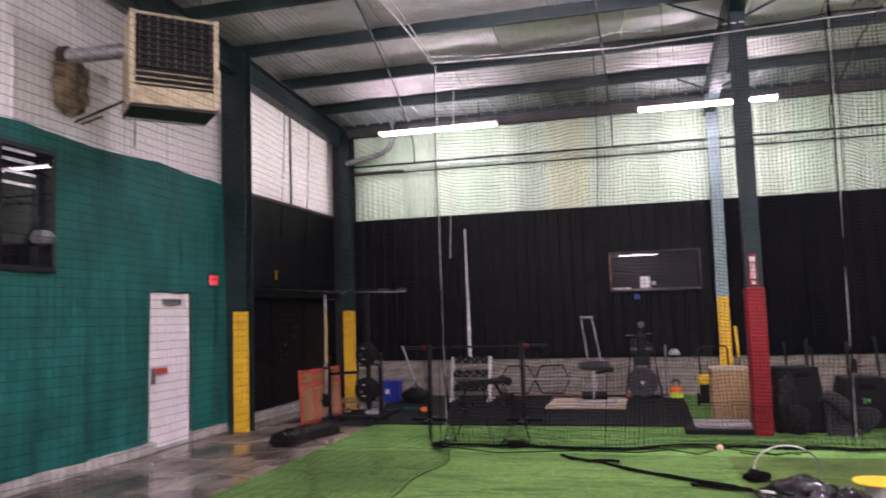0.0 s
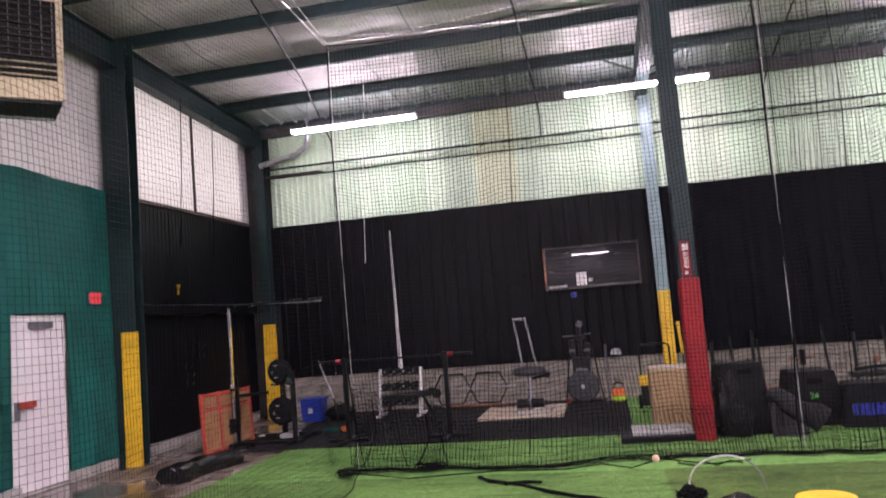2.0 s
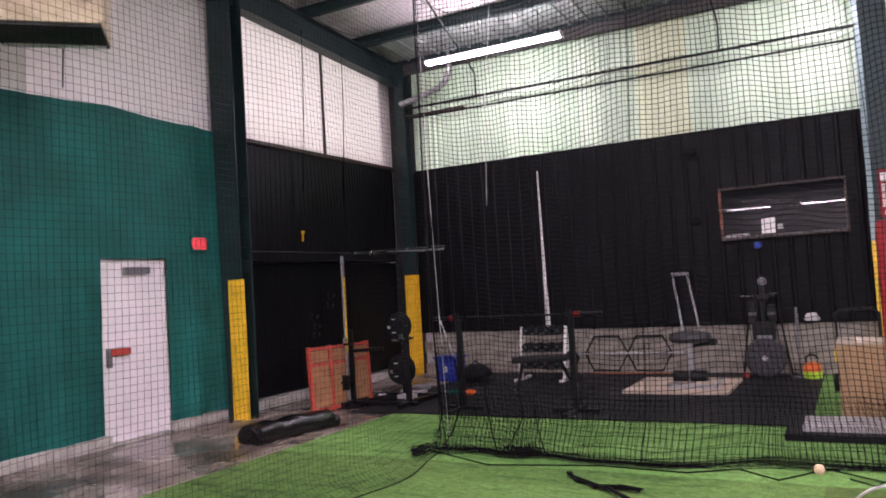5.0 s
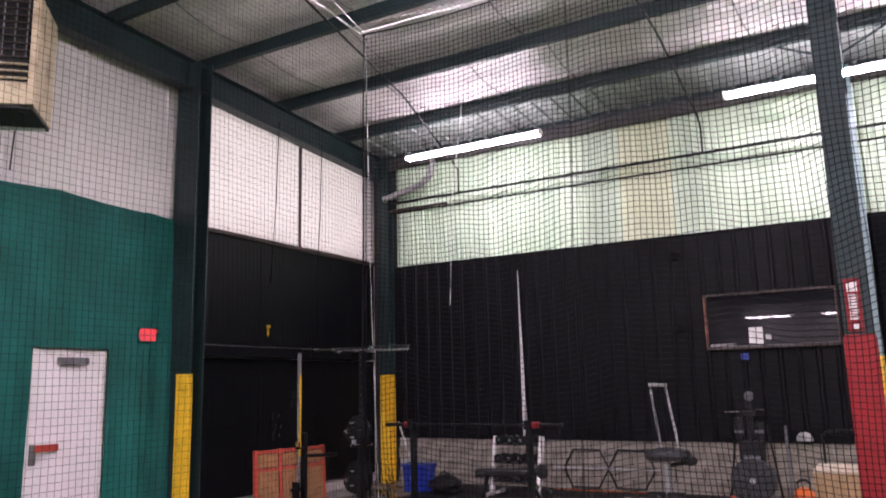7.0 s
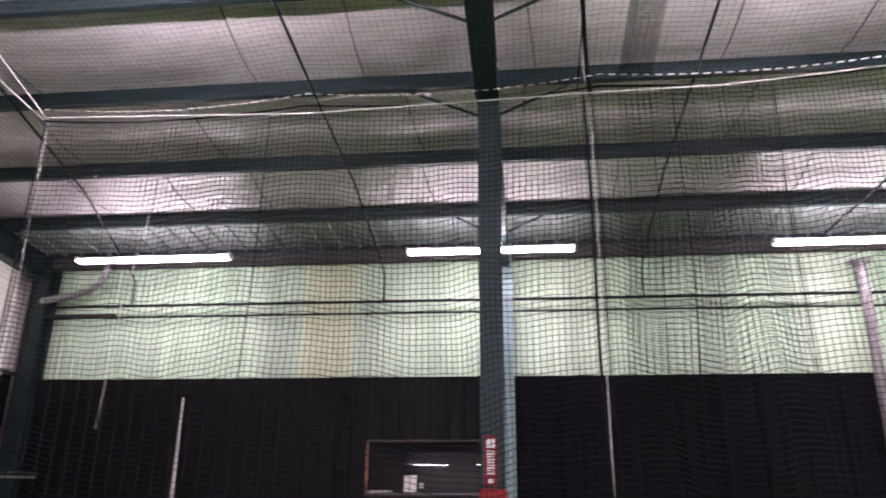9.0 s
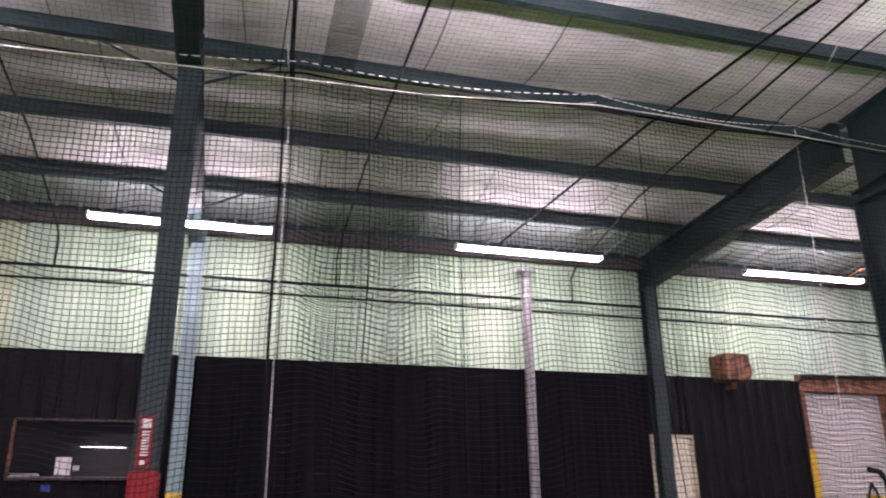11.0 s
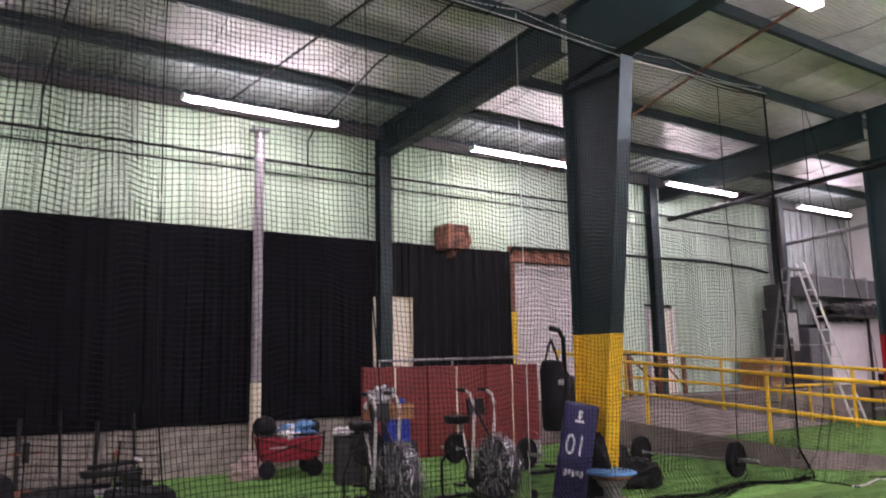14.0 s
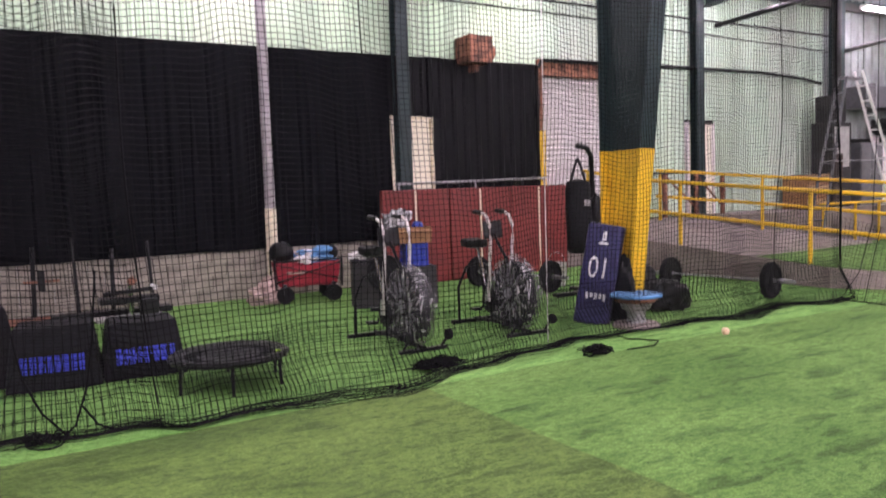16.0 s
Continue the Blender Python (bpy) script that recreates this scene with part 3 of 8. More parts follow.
wall("wall_east", [(X1, X1 + 0.2, Y0, 15.16, 0, 7.35)], "white_panel", "pale panelled far end wall")
wall("wall_south", [(X0 - 0.2, X1 + 0.2, Y0 - 0.2, Y0, 0, 6.25)], "white_panel", "pale panelled wall")
ribbed("wall_panel_1", "fibre", "greenish white ribbed translucent wall panels", -5.84, -1.76, 3.5, 5.75, 15.12, pitch=0.1143, depth=0.02, rib=0.055)
ribbed("wall_panel_9", "fibre_old", "yellowed ribbed translucent wall panel", -1.76, -0.98, 3.5, 5.75, 15.12, pitch=0.1114, depth=0.02, rib=0.055)
ribbed("wall_panel_10", "fibre", "greenish white ribbed translucent wall panels", -0.98, 11.5, 3.5, 5.75, 15.12, pitch=0.1143, depth=0.02, rib=0.055)
ribbed("wall_panel_2", "green_wall", "pale green ribbed metal wall", DK[1] + 0.12, D3[0] - 0.05, 0.8, 5.75, 15.12, pitch=0.2, depth=0.03, rib=0.08)
ribbed("wall_panel_3", "green_wall", "pale green ribbed metal wall", D3[1] + 0.05, 20.04, 0.8, 5.75, 15.12, pitch=0.2, depth=0.03, rib=0.08)
ribbed("wall_panel_4", "green_wall", "pale green ribbed metal wall over the doors", 11.5, DK[1] + 0.12, 3.78, 5.75, 15.12, pitch=0.2, depth=0.03, rib=0.08)
ribbed("wall_panel_5", "green_wall", "pale green ribbed metal wall over a door", D3[0] - 0.05, D3[1] + 0.05, 2.76, 5.75, 15.12, pitch=0.2, depth=0.03, rib=0.08)
ribbed("wall_panel_6", "white_panel", "white ribbed insulated wall panels", Y0, 10.5, 3.6, 6.2, X0 + 0.01, pitch=0.9, depth=0.012, rib=0.05, along="y", thick=0.005)
bm = bmesh.new()
for k in range(80):
    y0, y1 = 10.85 + 3.95 * k / 80, 10.85 + 3.95 * (k + 1) / 80
    d0, d1 = (0.012 * math.sin(y * 5.2) + 0.006 * math.sin(y * 13) for y in (y0, y1))
    vs = [bm.verts.new(q) for q in ((X0 + 0.03 + d0, y0, 3.72), (X0 + 0.03 + d1, y1, 3.72), (X0 + 0.03 + d1, y1, 5.95), (X0 + 0.03 + d0, y0, 5.95))]
    bm.faces.new(vs)
bmesh.ops.remove_doubles(bm, verts=bm.verts, dist=0.0005)
single("wall_panel_7", bm, "day_panel", "bright white translucent wall sheeting between posts", "wall", kind="structure", smooth=True)

# concrete block base of the back wall
block_wall = single("block_wall", B(-5.84, 11.5, 15.125, 15.158, 0.0, 0.76), "grey_lt", "pale grey concrete block base wall", "wall", kind="structure")
meshes = []
for k in range(4):
    rnd = random.Random(k)
    bm = B(-0.195, 0.195, -0.03, 0.03, -0.093, 0.093, bevel=0.005)
    for v in bm.verts:
        v.co += Vector([rnd.uniform(-0.0025, 0.0025) for _ in range(3)])
    o = part("block", bm, "block", block_wall)
    meshes.append(o.data)
    o.location = (-5.84 + 0.2 + 0.4 * k, 15.1, 0.095)
for r in range(4):
    for c in range(43):
        if r == 0 and c < 4:
            continue
        x = -5.64 + 0.4 * c + (0.2 if r % 2 else 0)
        if x > 11.3:
            continue
        o = new("block", meshes[(c * 7 + r * 3) % 4])
        o.parent = block_wall
        o.location = (x, 15.1, 0.095 + 0.19 * r)

# black sheeting
ribbed("black_sheet_1", "blackpaint", "black painted ribbed metal sheeting on the wall", -5.86, 1.3, 0.73, 3.62, 15.05, pitch=0.228, depth=0.022, rib=0.075, thick=0.003)
ribbed("black_sheet_4", "black", "black fabric sheeting hung on the wall", 1.3, D2[0], 0.73, 3.62, 15.035, wave=0.05, thick=0.003, seed=2)
ribbed("black_sheet_2", "blackpaint", "black ribbed sheeting over the side door", D2[0], D2[1], 2.70, 3.62, 15.035, pitch=0.235, depth=0.035, rib=0.13, thick=0.003)
ribbed("black_sheet_3", "blackpaint", "black ribbed sheeting beside the door", D2[1], 11.46, 0.8, 3.62, 15.035, pitch=0.235, depth=0.035, rib=0.13, thick=0.003)
single("sheet_rail", T([(-5.8, 15.06, 3.63), (3, 15.05, 3.615), (11.46, 15.06, 3.63)], 0.018), "cord", "black hem rope along the top of the sheeting", "rope", kind="structure")
# black boards of the left wall
boards = thing("black_boards", "matt black boards on the end wall", "wall board")
boards["kind"] = "structure"
for y0, y1 in ((10.82, 12.2), (12.21, 13.5), (13.51, 15.06)):
    part("board", B(X0, X0 + 0.05, y0, y1, 0.15, 2.02, 0.004), "blackpaint", boards)
    part("board", B(X0, X0 + 0.05, y0, y1, 2.2, 3.71, 0.004), "blackpaint", boards)
single("board_girt", B(X0, -6.12, 10.8, 14.8, 2.03, 2.17, bevel=0.01), "blackpaint", "black painted steel girt", "girt", kind="structure")
single("board_cap", B(X0, X0 + 0.1, 10.82, 15.06, 3.71, 3.77, bevel=0.01), "brown", "worn brown ledge over the black boards", "trim", kind="structure")
single("panel_mullion", B(X0 + 0.012, X0 + 0.055, 13.06, 13.09, 3.77, 5.75), "brown", "dark strip between white panels", "trim", kind="structure")
single("kerb", B(X0, X0 + 0.16, Y0, 8.83, 0.0, 0.13, bevel=0.015), "kerb", "pale concrete kerb at the foot of the wall", "kerb", kind="structure")
single("kerb_2", B(X0, X0 + 0.16, 9.70, 14.8, 0.0, 0.13, bevel=0.015), "kerb", "pale concrete kerb at the foot of the wall", "kerb", kind="structure")


def drape(name, y0, y1, z0, z1, seed, fold=0.035, fixed=False):
    """Green curtain along the end wall, with folds that deepen towards the hem."""
    bm = bmesh.new()
    n, k = int((y1 - y0) / 0.03) + 2, 18
    rnd = random.Random(seed)
    ph = [rnd.uniform(0, 6) for _ in range(5)]
    rows = []
    for j in range(k + 1):
        z = z0 + (z1 - z0) * j / k
        f = 0.35 + 0.65 * (1 - (z - 0.12) / 3.7 if fixed else 1 - j / k)
        row = []
        for i in range(n + 1):
            y = y0 + (y1 - y0) * i / n
            d = fold * f * (0.6 * math.sin(y * 7 + ph[0] + 0.3 * z) + 0.4 * math.sin(y * 17 + ph[1]) + 0.5 * math.sin(y * 2.6 + ph[2] + 0.5 * z))
            dz = -0.05 * abs(math.sin(y * 1.35 + ph[3])) if j == k else 0
            row.append(bm.verts.new((-6.27 + d, y, z + dz)))
        rows.append(row)
    for a, b in zip(rows, rows[1:]):
        for i in range(n):
            bm.faces.new((a[i], a[i + 1], b[i + 1], b[i]))
    r = bmesh.ops.extrude_face_region(bm, geom=list(bm.faces))
    for v in [e for e in r["geom"] if isinstance(e, bmesh.types.BMVert)]:
        v.co.x -= 0.006
    return single(name, bm, "curtain", "dark green hanging curtain with soft folds", "curtain", group="green curtains", smooth=True)


drape("green_curtain", -6.0, 6.28, 0.12, 3.86, 2)
drape("green_curtain", 6.28, 8.82, 0.12, 3.82, 2)
drape("green_curtain", 8.82, 9.71, 2.08, 3.82, 2, fixed=True)
drape("green_curtain", 9.71, 10.14, 0.12, 3.82, 2)
drape("green_curtain", 10.12, 10.56, 0.14, 3.8, 5, 0.06)

# ---- structure: steel frame ----
def ibeam(name, x, w, pts_out, pts_in, material, label, t=0.014, split=None, low=None):
    """A welded I-section standing in the plane x: web between two lines of (y, z), and a flange along each."""
    ob = thing(name, label, "column" if "column" in name else "rafter")
    ob["kind"] = "structure"
    def piece(po, pi, mt, tag):
        bm = bmesh.new()
        for i in range(len(po) - 1):
            vs = []
            for s in (-t / 2, t / 2):
                vs.append([bm.verts.new((x + s, *q)) for q in (po[i], po[i + 1], pi[i + 1], pi[i])])
            bm.faces.new(vs[0]), bm.faces.new(vs[1][::-1])
            for k in range(4):
                bm.faces.new((vs[0][k], vs[0][(k + 1) % 4], vs[1][(k + 1) % 4], vs[1][k]))
        part("web" + tag, bm, mt, ob)
        for nm, line, other in (("outer_flange", po, pi), ("inner_flange", pi, po)):
            bm = bmesh.new()
            for i in range(len(line) - 1):
                p, q, o = Vector((0, *line[i])), Vector((0, *line[i + 1])), Vector((0, *other[i]))
                d = (q - p).normalized()
                nrm = (o - p) - d * (o - p).dot(d)
                nrm = nrm.normalized() * t * 1.3
                c = [p, q, q - nrm, p - nrm]
                vs = [[bm.verts.new((x + s, u.y, u.z)) for u in c] for s in (-w / 2, w / 2)]
                bm.faces.new(vs[0]), bm.faces.new(vs[1][::-1])
                for k in range(4):
                    bm.faces.new((vs[0][k], vs[0][(k + 1) % 4], vs[1][(k + 1) % 4], vs[1][k]))
            part(nm + tag, bm, mt, ob)
    if split is None:
        piece(pts_out, pts_in, material, "")
    else:
        def at(line, z):
            (y0, z0), (y1, z1) = line[0], line[-1]
            return (y0 + (y1 - y0) * (z - z0) / (z1 - z0), z)
        piece([pts_out[0], at(pts_out, split)], [pts_in[0], at(pts_in, split)], low, "_painted")
        piece([at(pts_out, split), pts_out[-1]], [at(pts_in, split), pts_in[-1]], material, "")
    return ob


def hcol(name, x0, x1, y0, y1, z1, material, label, split=None, low=None, t=0.016):
    """A straight H column: flanges across x at both y faces and a web between."""
    ob = thing(name, label, "column")
    ob["kind"] = "structure"
    spans = [(0, z1, material, "")] if split is None else [(0, split, low, "_painted"), (split, z1, material, "")]
    xm = (x0 + x1) / 2
    for a, b, mt, tag in spans:
        part("front_flange" + tag, B(x0, x1, y0, y0 + t, a, b), mt, ob)
        part("back_flange" + tag, B(x0, x1, y1 - t, y1, a, b), mt, ob)
        part("web" + tag, B(xm - t / 2, xm + t / 2, y0 + t, y1 - t, a, b), mt, ob)
    return ob


# Flanges drawn wide to the left to fill in the shaded band there.
c1 = hcol("column_1", -6.28, -5.88, 10.56, 10.78, roof(10.6), "steel", "dark green steel end column with yellow painted guard")
part("guard", B(-6.09, -5.865, 10.535, 10.60, 0.0, 1.79, bevel=0.004), "yellow", c1, "yellow painted guard plate")
hcol("column_2", -6.07, -5.88, 14.88, 15.06, 5.6, "steel", "dark green steel corner column with yellow foot", 1.78, "yellow")
hcol("column_3", 1.25, 1.45, 14.88, 15.04, 5.62, "steel_lt", "pale green steel wall column with yellow foot", 1.81, "yellow")
hcol("column_4", 8.52, 8.74, 14.86, 15.04, 5.62, "steel", "green steel wall column beside the door", None)
hcol("column_5", 15.38, 15.61, 14.86, 15.04, 5.6, "steel", "dark green steel wall column")
hcol("column_6", 1.225, 1.425, 10.5, 10.76, roof(10.7), "steel", "dark green steel column above red padding")
ibeam("column_7", 8.71, 0.21, [(10.42, 0.0), (10.42, 5.0)], [(10.08, 0.0), (9.48, 5.0)], "steel", "tapered dark green steel column with yellow foot", 0.014, 1.84, "yellow")
ibeam("column_8", 16.05, 0.26, [(10.5, 0.0), (10.5, 5.0)], [(10.1, 0.0), (9.56, 5.0)], "steel", "tapered dark green steel column with red padded foot", 0.014, 1.9, "red")
part("stiffener", B(8.60, 8.84, 9.52, 10.41, 4.84, 4.862), "steel", bpy.data.objects["column_7"])
for nm, x in (("rafter_1", -6.08), ("rafter_2", 1.31), ("rafter_3", 8.72), ("rafter_4", 16.05)):
    d = 0.36 if x < 0 else 0.34 if x < 5 else 0.48
    xo = x if x < 5 else x - 0.09
    ibeam(nm, xo, 0.2 if x < 5 else 0.24, [(15.1, roof(15.1)), (10.45, roof(10.45))], [(15.1, roof(15.1) - d), (10.45, roof(10.45) - d)], "steel", "dark green steel rafter")
    if x < 0:
        ibeam(nm + "_main", x, 0.2, [(10.45, roof(10.45)), (RIDGE, roof(RIDGE))], [(10.45, roof(10.45) - d), (RIDGE, roof(RIDGE) - d)], "steel", "dark green steel rafter")
    elif x < 5:
        ibeam(nm + "_main", x, 0.22, [(10.45, roof(10.45)), (RIDGE, roof(RIDGE))], [(10.45, 5.5), (RIDGE, roof(RIDGE) - 0.6)], "steel", "dark green steel main rafter")
    else:
        ibeam(nm + "_main", x, 0.26, [(10.42, roof(10.42)), (7.0, roof(7.0)), (RIDGE, roof(RIDGE))], [(10.42, 4.97), (7.0, 5.32), (RIDGE, roof(RIDGE) - 0.6)], "steel", "deep dark green steel main rafter")

for x in (-6.08, 1.31, 8.72, 16.05):
    ibeam("rafter_south_%d" % round(x + 7), x, 0.22, [(RIDGE, roof(RIDGE)), (Y0, roof(Y0))], [(RIDGE, roof(RIDGE) - 0.6), (Y0, roof(Y0) - 0.6)], "steel", "dark green steel main rafter")

# purlins: Z-sections spanning the bays
pb = [13.9, 12.42, 10.87, 9.43, 7.93, 6.5, 5.2, 3.7, 2.2, 0.7, -0.8, -2.3, -3.8, -5.3, -6.8, -8.3, -9.8, -11.3, -12.8, -14.3, -15.8, -17.3, -18.8, -20.3, -21.8, -23.3]
for k, y in enumerate([15.02] + pb):
    bm = bmesh.new()
    z = roof(y)
    w, h, t = 0.075, (0.21 if k else 0.12), 0.007
    prof = [(-w, 0.028), (-w, 0), (0, 0), (0, h - t), (w, h - t), (w, h), (-t, h), (-t, t), (-w + t, t), (-w + t, 0.028)]
    ends = [[bm.verts.new((x, y + p, z + q)) for p, q in prof] for x in (X0, X1)]
    for i in range(len(prof)):
        j = (i + 1) % len(prof)
        bm.faces.new((ends[0][i], ends[0][j], ends[1][j], ends[1][i]))
    bm.faces.new(ends[0][::-1]), bm.faces.new(ends[1])
    single("purlin_%d" % (k + 1), bm, "steel", "dark green steel roof purlin", "purlin", kind="structure")

single("eave_strut", B(X0, X1, 14.93, 15.04, 5.40, 5.585, bevel=0.01), "eavedark", "dark weathered eave strut along the top of the wall", "strut", kind="structure")

# ceiling: insulation facing draped over the purlins, in strips
bm = bmesh.new()
nx = int((X1 - X0) / 0.11)
ys = []
edges = [15.16] + pb + [Y0 - 0.2]
for a, b in zip(edges, edges[1:]):
    ys += [(a + (b - a) * k / 10, math.sin(math.pi * k / 10)) for k in range(10)]
ys.append((edges[-1], 0))
rows = []
for j, (y, s) in enumerate(ys):
    row = []
    for i in range(nx + 1):
        x = X0 + (X1 - X0) * i / nx
        seam = abs(((x + 6.3) % 1.22) - 0.61) / 0.61
        sag = s * (0.055 + 0.045 * noise.noise(Vector((x * 0.9, y * 0.45, 0))) + 0.02 * noise.noise(Vector((x * 2.2, y * 2.6, 3))) + 0.012 * noise.noise(Vector((x * 5, y * 0.8, 3)))) * (0.35 + 0.65 * (1 - seam ** 6))
        row.append(bm.verts.new((x, y, roof(y) + 0.215 - sag)))
    rows.append(row)
for a, b in zip(rows, rows[1:]):
    for i in range(nx):
        bm.faces.new((a[i], a[i + 1], b[i + 1], b[i]))
for p, q in ((15.36, RIDGE), (RIDGE, Y0 - 0.2)):
    bm.faces.new([bm.verts.new((x, y, roof(y) + 0.4)) for x, y in ((X0 - 0.2, p), (X1 + 0.2, p), (X1 + 0.2, q), (X0 - 0.2, q))])
single("ceiling", bm, "insul", "white vinyl faced roof insulation sagging between purlins", "ceiling", kind="structure", smooth=True)

# taped joints of the facing, and the bare ribbed sheet along the eave
bm = bmesh.new()
rnd = random.Random(31)
for a, b in zip(pb[:9], pb[1:10]):
    x = X0 + rnd.uniform(0.3, 1.5)
    while x < X1:
        dx = rnd.uniform(-0.12, 0.12)
        tube(bm, [(x + dx * s, a + (b - a) * s, roof(a + (b - a) * s) + 0.20 - 0.085 * math.sin(math.pi * s)) for s in (0, 0.2, 0.4, 0.6, 0.8, 1)], 0.008, 5)
        x += rnd.choice((1.22, 1.83, 2.44)) + rnd.uniform(-0.1, 0.1)
single("ceiling_joints", bm, "grey", "dark taped joints in the roof insulation", "ceiling", kind="structure")
bm = bmesh.new()
pr, x = [], X0
while x < X1:
    pr += [(x, 0.0), (x + 0.24, 0.0), (x + 0.255, -0.035), (x + 0.29, -0.035)]
    x += 0.305
rows = [[bm.verts.new((x, y, roof(y) + 0.10 + d)) for x, d in pr] for y in (15.12, 13.89)]
for i in range(len(pr) - 1):
    bm.faces.new((rows[0][i], rows[0][i + 1], rows[1][i + 1], rows[1][i]))
single("eave_sheet", bm, "eave", "bare grey ribbed roof sheet along the eave", "ceiling", kind="structure")


# ---- lamps ----
def strip_light(x, y, z, glow_mat, label="long white fluorescent strip light, switched on", ln=2.44):
    ob = thing("strip_light", label, "light", (x, y, z), group="strip lights")
    part("housing", B(0, ln, -0.026, 0.026, 0.012, 0.06, bevel=0.006), "white", ob)
    for s in (-1, 1):
        part("tube", T([(0.02, s * 0.05, 0.0), (ln - 0.02, s * 0.05, 0.0)], 0.019, 10), glow_mat, ob, smooth=True)
    for s in (0.0, ln):
        part("end_cap", B(s - 0.012, s + 0.012, -0.075, 0.075, -0.022, 0.06, bevel=0.004), "white", ob)
    for q in (0.3, ln - 0.34):
        part("hanger", T([(q, 0, 0.08), (q, 0, roof(y) - z + 0.2)], 0.004, 5), "cord", ob)
    return ob


for x in (-4.82, 0.03, 4.93, 9.78, 14.78, 19.6):
    strip_light(x, 13.9, 5.15, "tube", ln=2.29)
# Added strip lights out of view, overdriven as fill; y=-22 row feeds window reflections.
for x, y in ((-2.4, 7.95), (2.67, 7.95), (12.9, 6.2), (19.0, 6.2), (-4.5, 0.5), (1.5, 0.5), (7.5, 0.5), (13.5, 0.5), (-4.5, -7.0), (1.5, -7.0), (7.5, -7.0), (13.5, -7.0), (-5.6, -22.0), (-1.5, -22.0), (4.0, -22.0)):
    strip_light(x, y, 5.36 if y > -20 else 5.06, "tube_fill")
strip_light(7.53, 7.79, 5.16, "tube_mid", ln=2.24)


# ---- batting nets ----
def strands(name, P, lu, lv, cell, parent, r=0.0018, skip=2):
    """Square netting: strands both ways over the surface P(u, v), as thin three-sided bars."""
    nu, nv = int(lu / cell), int(lv / cell)
    g = np.array([[P(u, v) for v in np.linspace(0, 1, nv + 1)] for u in np.linspace(0, 1, nu + 1)])
    verts, faces, base = [], [], 0
    for lines in (g, g.transpose(1, 0, 2)):
        idx = sorted(set(range(0, lines.shape[1], skip)) | {lines.shape[1] - 1})
        ln = lines[:, idx]
        d = np.gradient(ln, axis=1)
        d /= np.linalg.norm(d, axis=2, keepdims=True) + 1e-9
        ref = np.where(np.abs(d[..., 2:3]) > 0.8, np.array([[[0.0, 1.0, 0.0]]]), np.array([[[0.0, 0.0, 1.0]]]))
        a = np.cross(d, ref)
        a /= np.linalg.norm(a, axis=2, keepdims=True) + 1e-9
        b = np.cross(d, a)
        ring = np.stack([ln + r * (math.cos(q) * a + math.sin(q) * b) for q in (0.5, 2.6, 4.7)], axis=2)
        k, m = ring.shape[:2]
        verts.append(ring.reshape(-1, 3))
        i0 = base + np.arange(k * m).reshape(k, m)[:, :-1].ravel() * 3
        for c in range(3):
            e = (c + 1) % 3
            faces.append(np.stack([i0 + c, i0 + e, i0 + 3 + e, i0 + 3 + c], axis=1))
        base += k * m * 3
    me = bpy.data.meshes.new(name)
    me.from_pydata(np.concatenate(verts).tolist(), [], np.concatenate(faces).tolist())
    me.materials.append(M["cord"])
    ob = new(name, me)
    ob.parent = parent
    ob["kind"] = "stuff"
    return ob


NETY, NX0, NX1 = 9.6, -2.58, 11.6


NODES = [(-2.58, 4.97), (-0.19, 5.0), (2.29, 5.05), (4.98, 5.15), (7.18, 5.13), (9.65, 5.12), (11.6, 5.14)]


def scallop(x, dip):
    """Height of a line hung from the tie points of the cage, dipping between them."""
    for (xa, za), (xb, zb) in zip(NODES, NODES[1:]):
        if x <= xb or xb == NODES[-1][0]:
            s = min(1.0, max(0.0, (x - xa) / (xb - xa)))
            return za + (zb - za) * s - dip * 4 * s * (1 - s)


def front_top(x):
    return scallop(x, 0.07) - 0.03


def front(u, v):
    x = NX0 + (NX1 - NX0) * u
    z = front_top(x) * (1 - v)
    w = v * v
    y = NETY + 0.05 * math.sin(x * 1.9) * (0.3 + v) + 0.04 * math.sin(x * 4.3 + z * 1.1) * v + 0.03 * math.sin(x * 7.7 + 2 * z) * w
    y += (-0.30 * math.exp(-((x - 4.3) / 1.3) ** 2) + 0.10 * math.sin(x * 0.9)) * w
    y += 0.06 * math.sin(x * 11 + 1.3 * math.sin(z * 1.4)) * math.exp(-((x - 3.0) / 0.9) ** 2) * min(1, 4 * v)
    if v > 0.94:
        k = min(1.0, (v - 0.94) / 0.06)
        y += -0.16 * math.sin(k * 3.6) + 0.05 * math.sin(x * 3.1) * k
        z = max(0.026, z * (1 - k) ** 1.5 + 0.03 * abs(math.sin(k * 6 + x * 4)) * (1 - k))
    x2 = x + 0.03 * math.sin(z * 2.3 + x * 2) * v + 0.05 * math.sin(x * 2.2) * w + 0.02 * math.sin(x * 6.1 + z * 0.7)
    m = 4 * v * (1 - v)
    z += m * (0.035 * math.sin(x * 2.7 + 0.8 * z) + 0.02 * math.sin(x * 6.3 + 1.9 * z) + 0.012 * math.sin(x * 13.0 + 3 * z))
    return (x2, y, z)


def second_layer(u, v):
    """A spare width of netting folded back behind the front net."""
    p = front(0.355 + 0.085 * u, v * 0.97)
    return (p[0] + 0.04 * math.sin(9 * v + 2 * u), p[1] + 0.09 + 0.05 * math.sin(u * 14 + 3 * v), p[2] + 0.05 * math.sin(u * 7 + 2) * 4 * v * (1 - v) + 0.02)


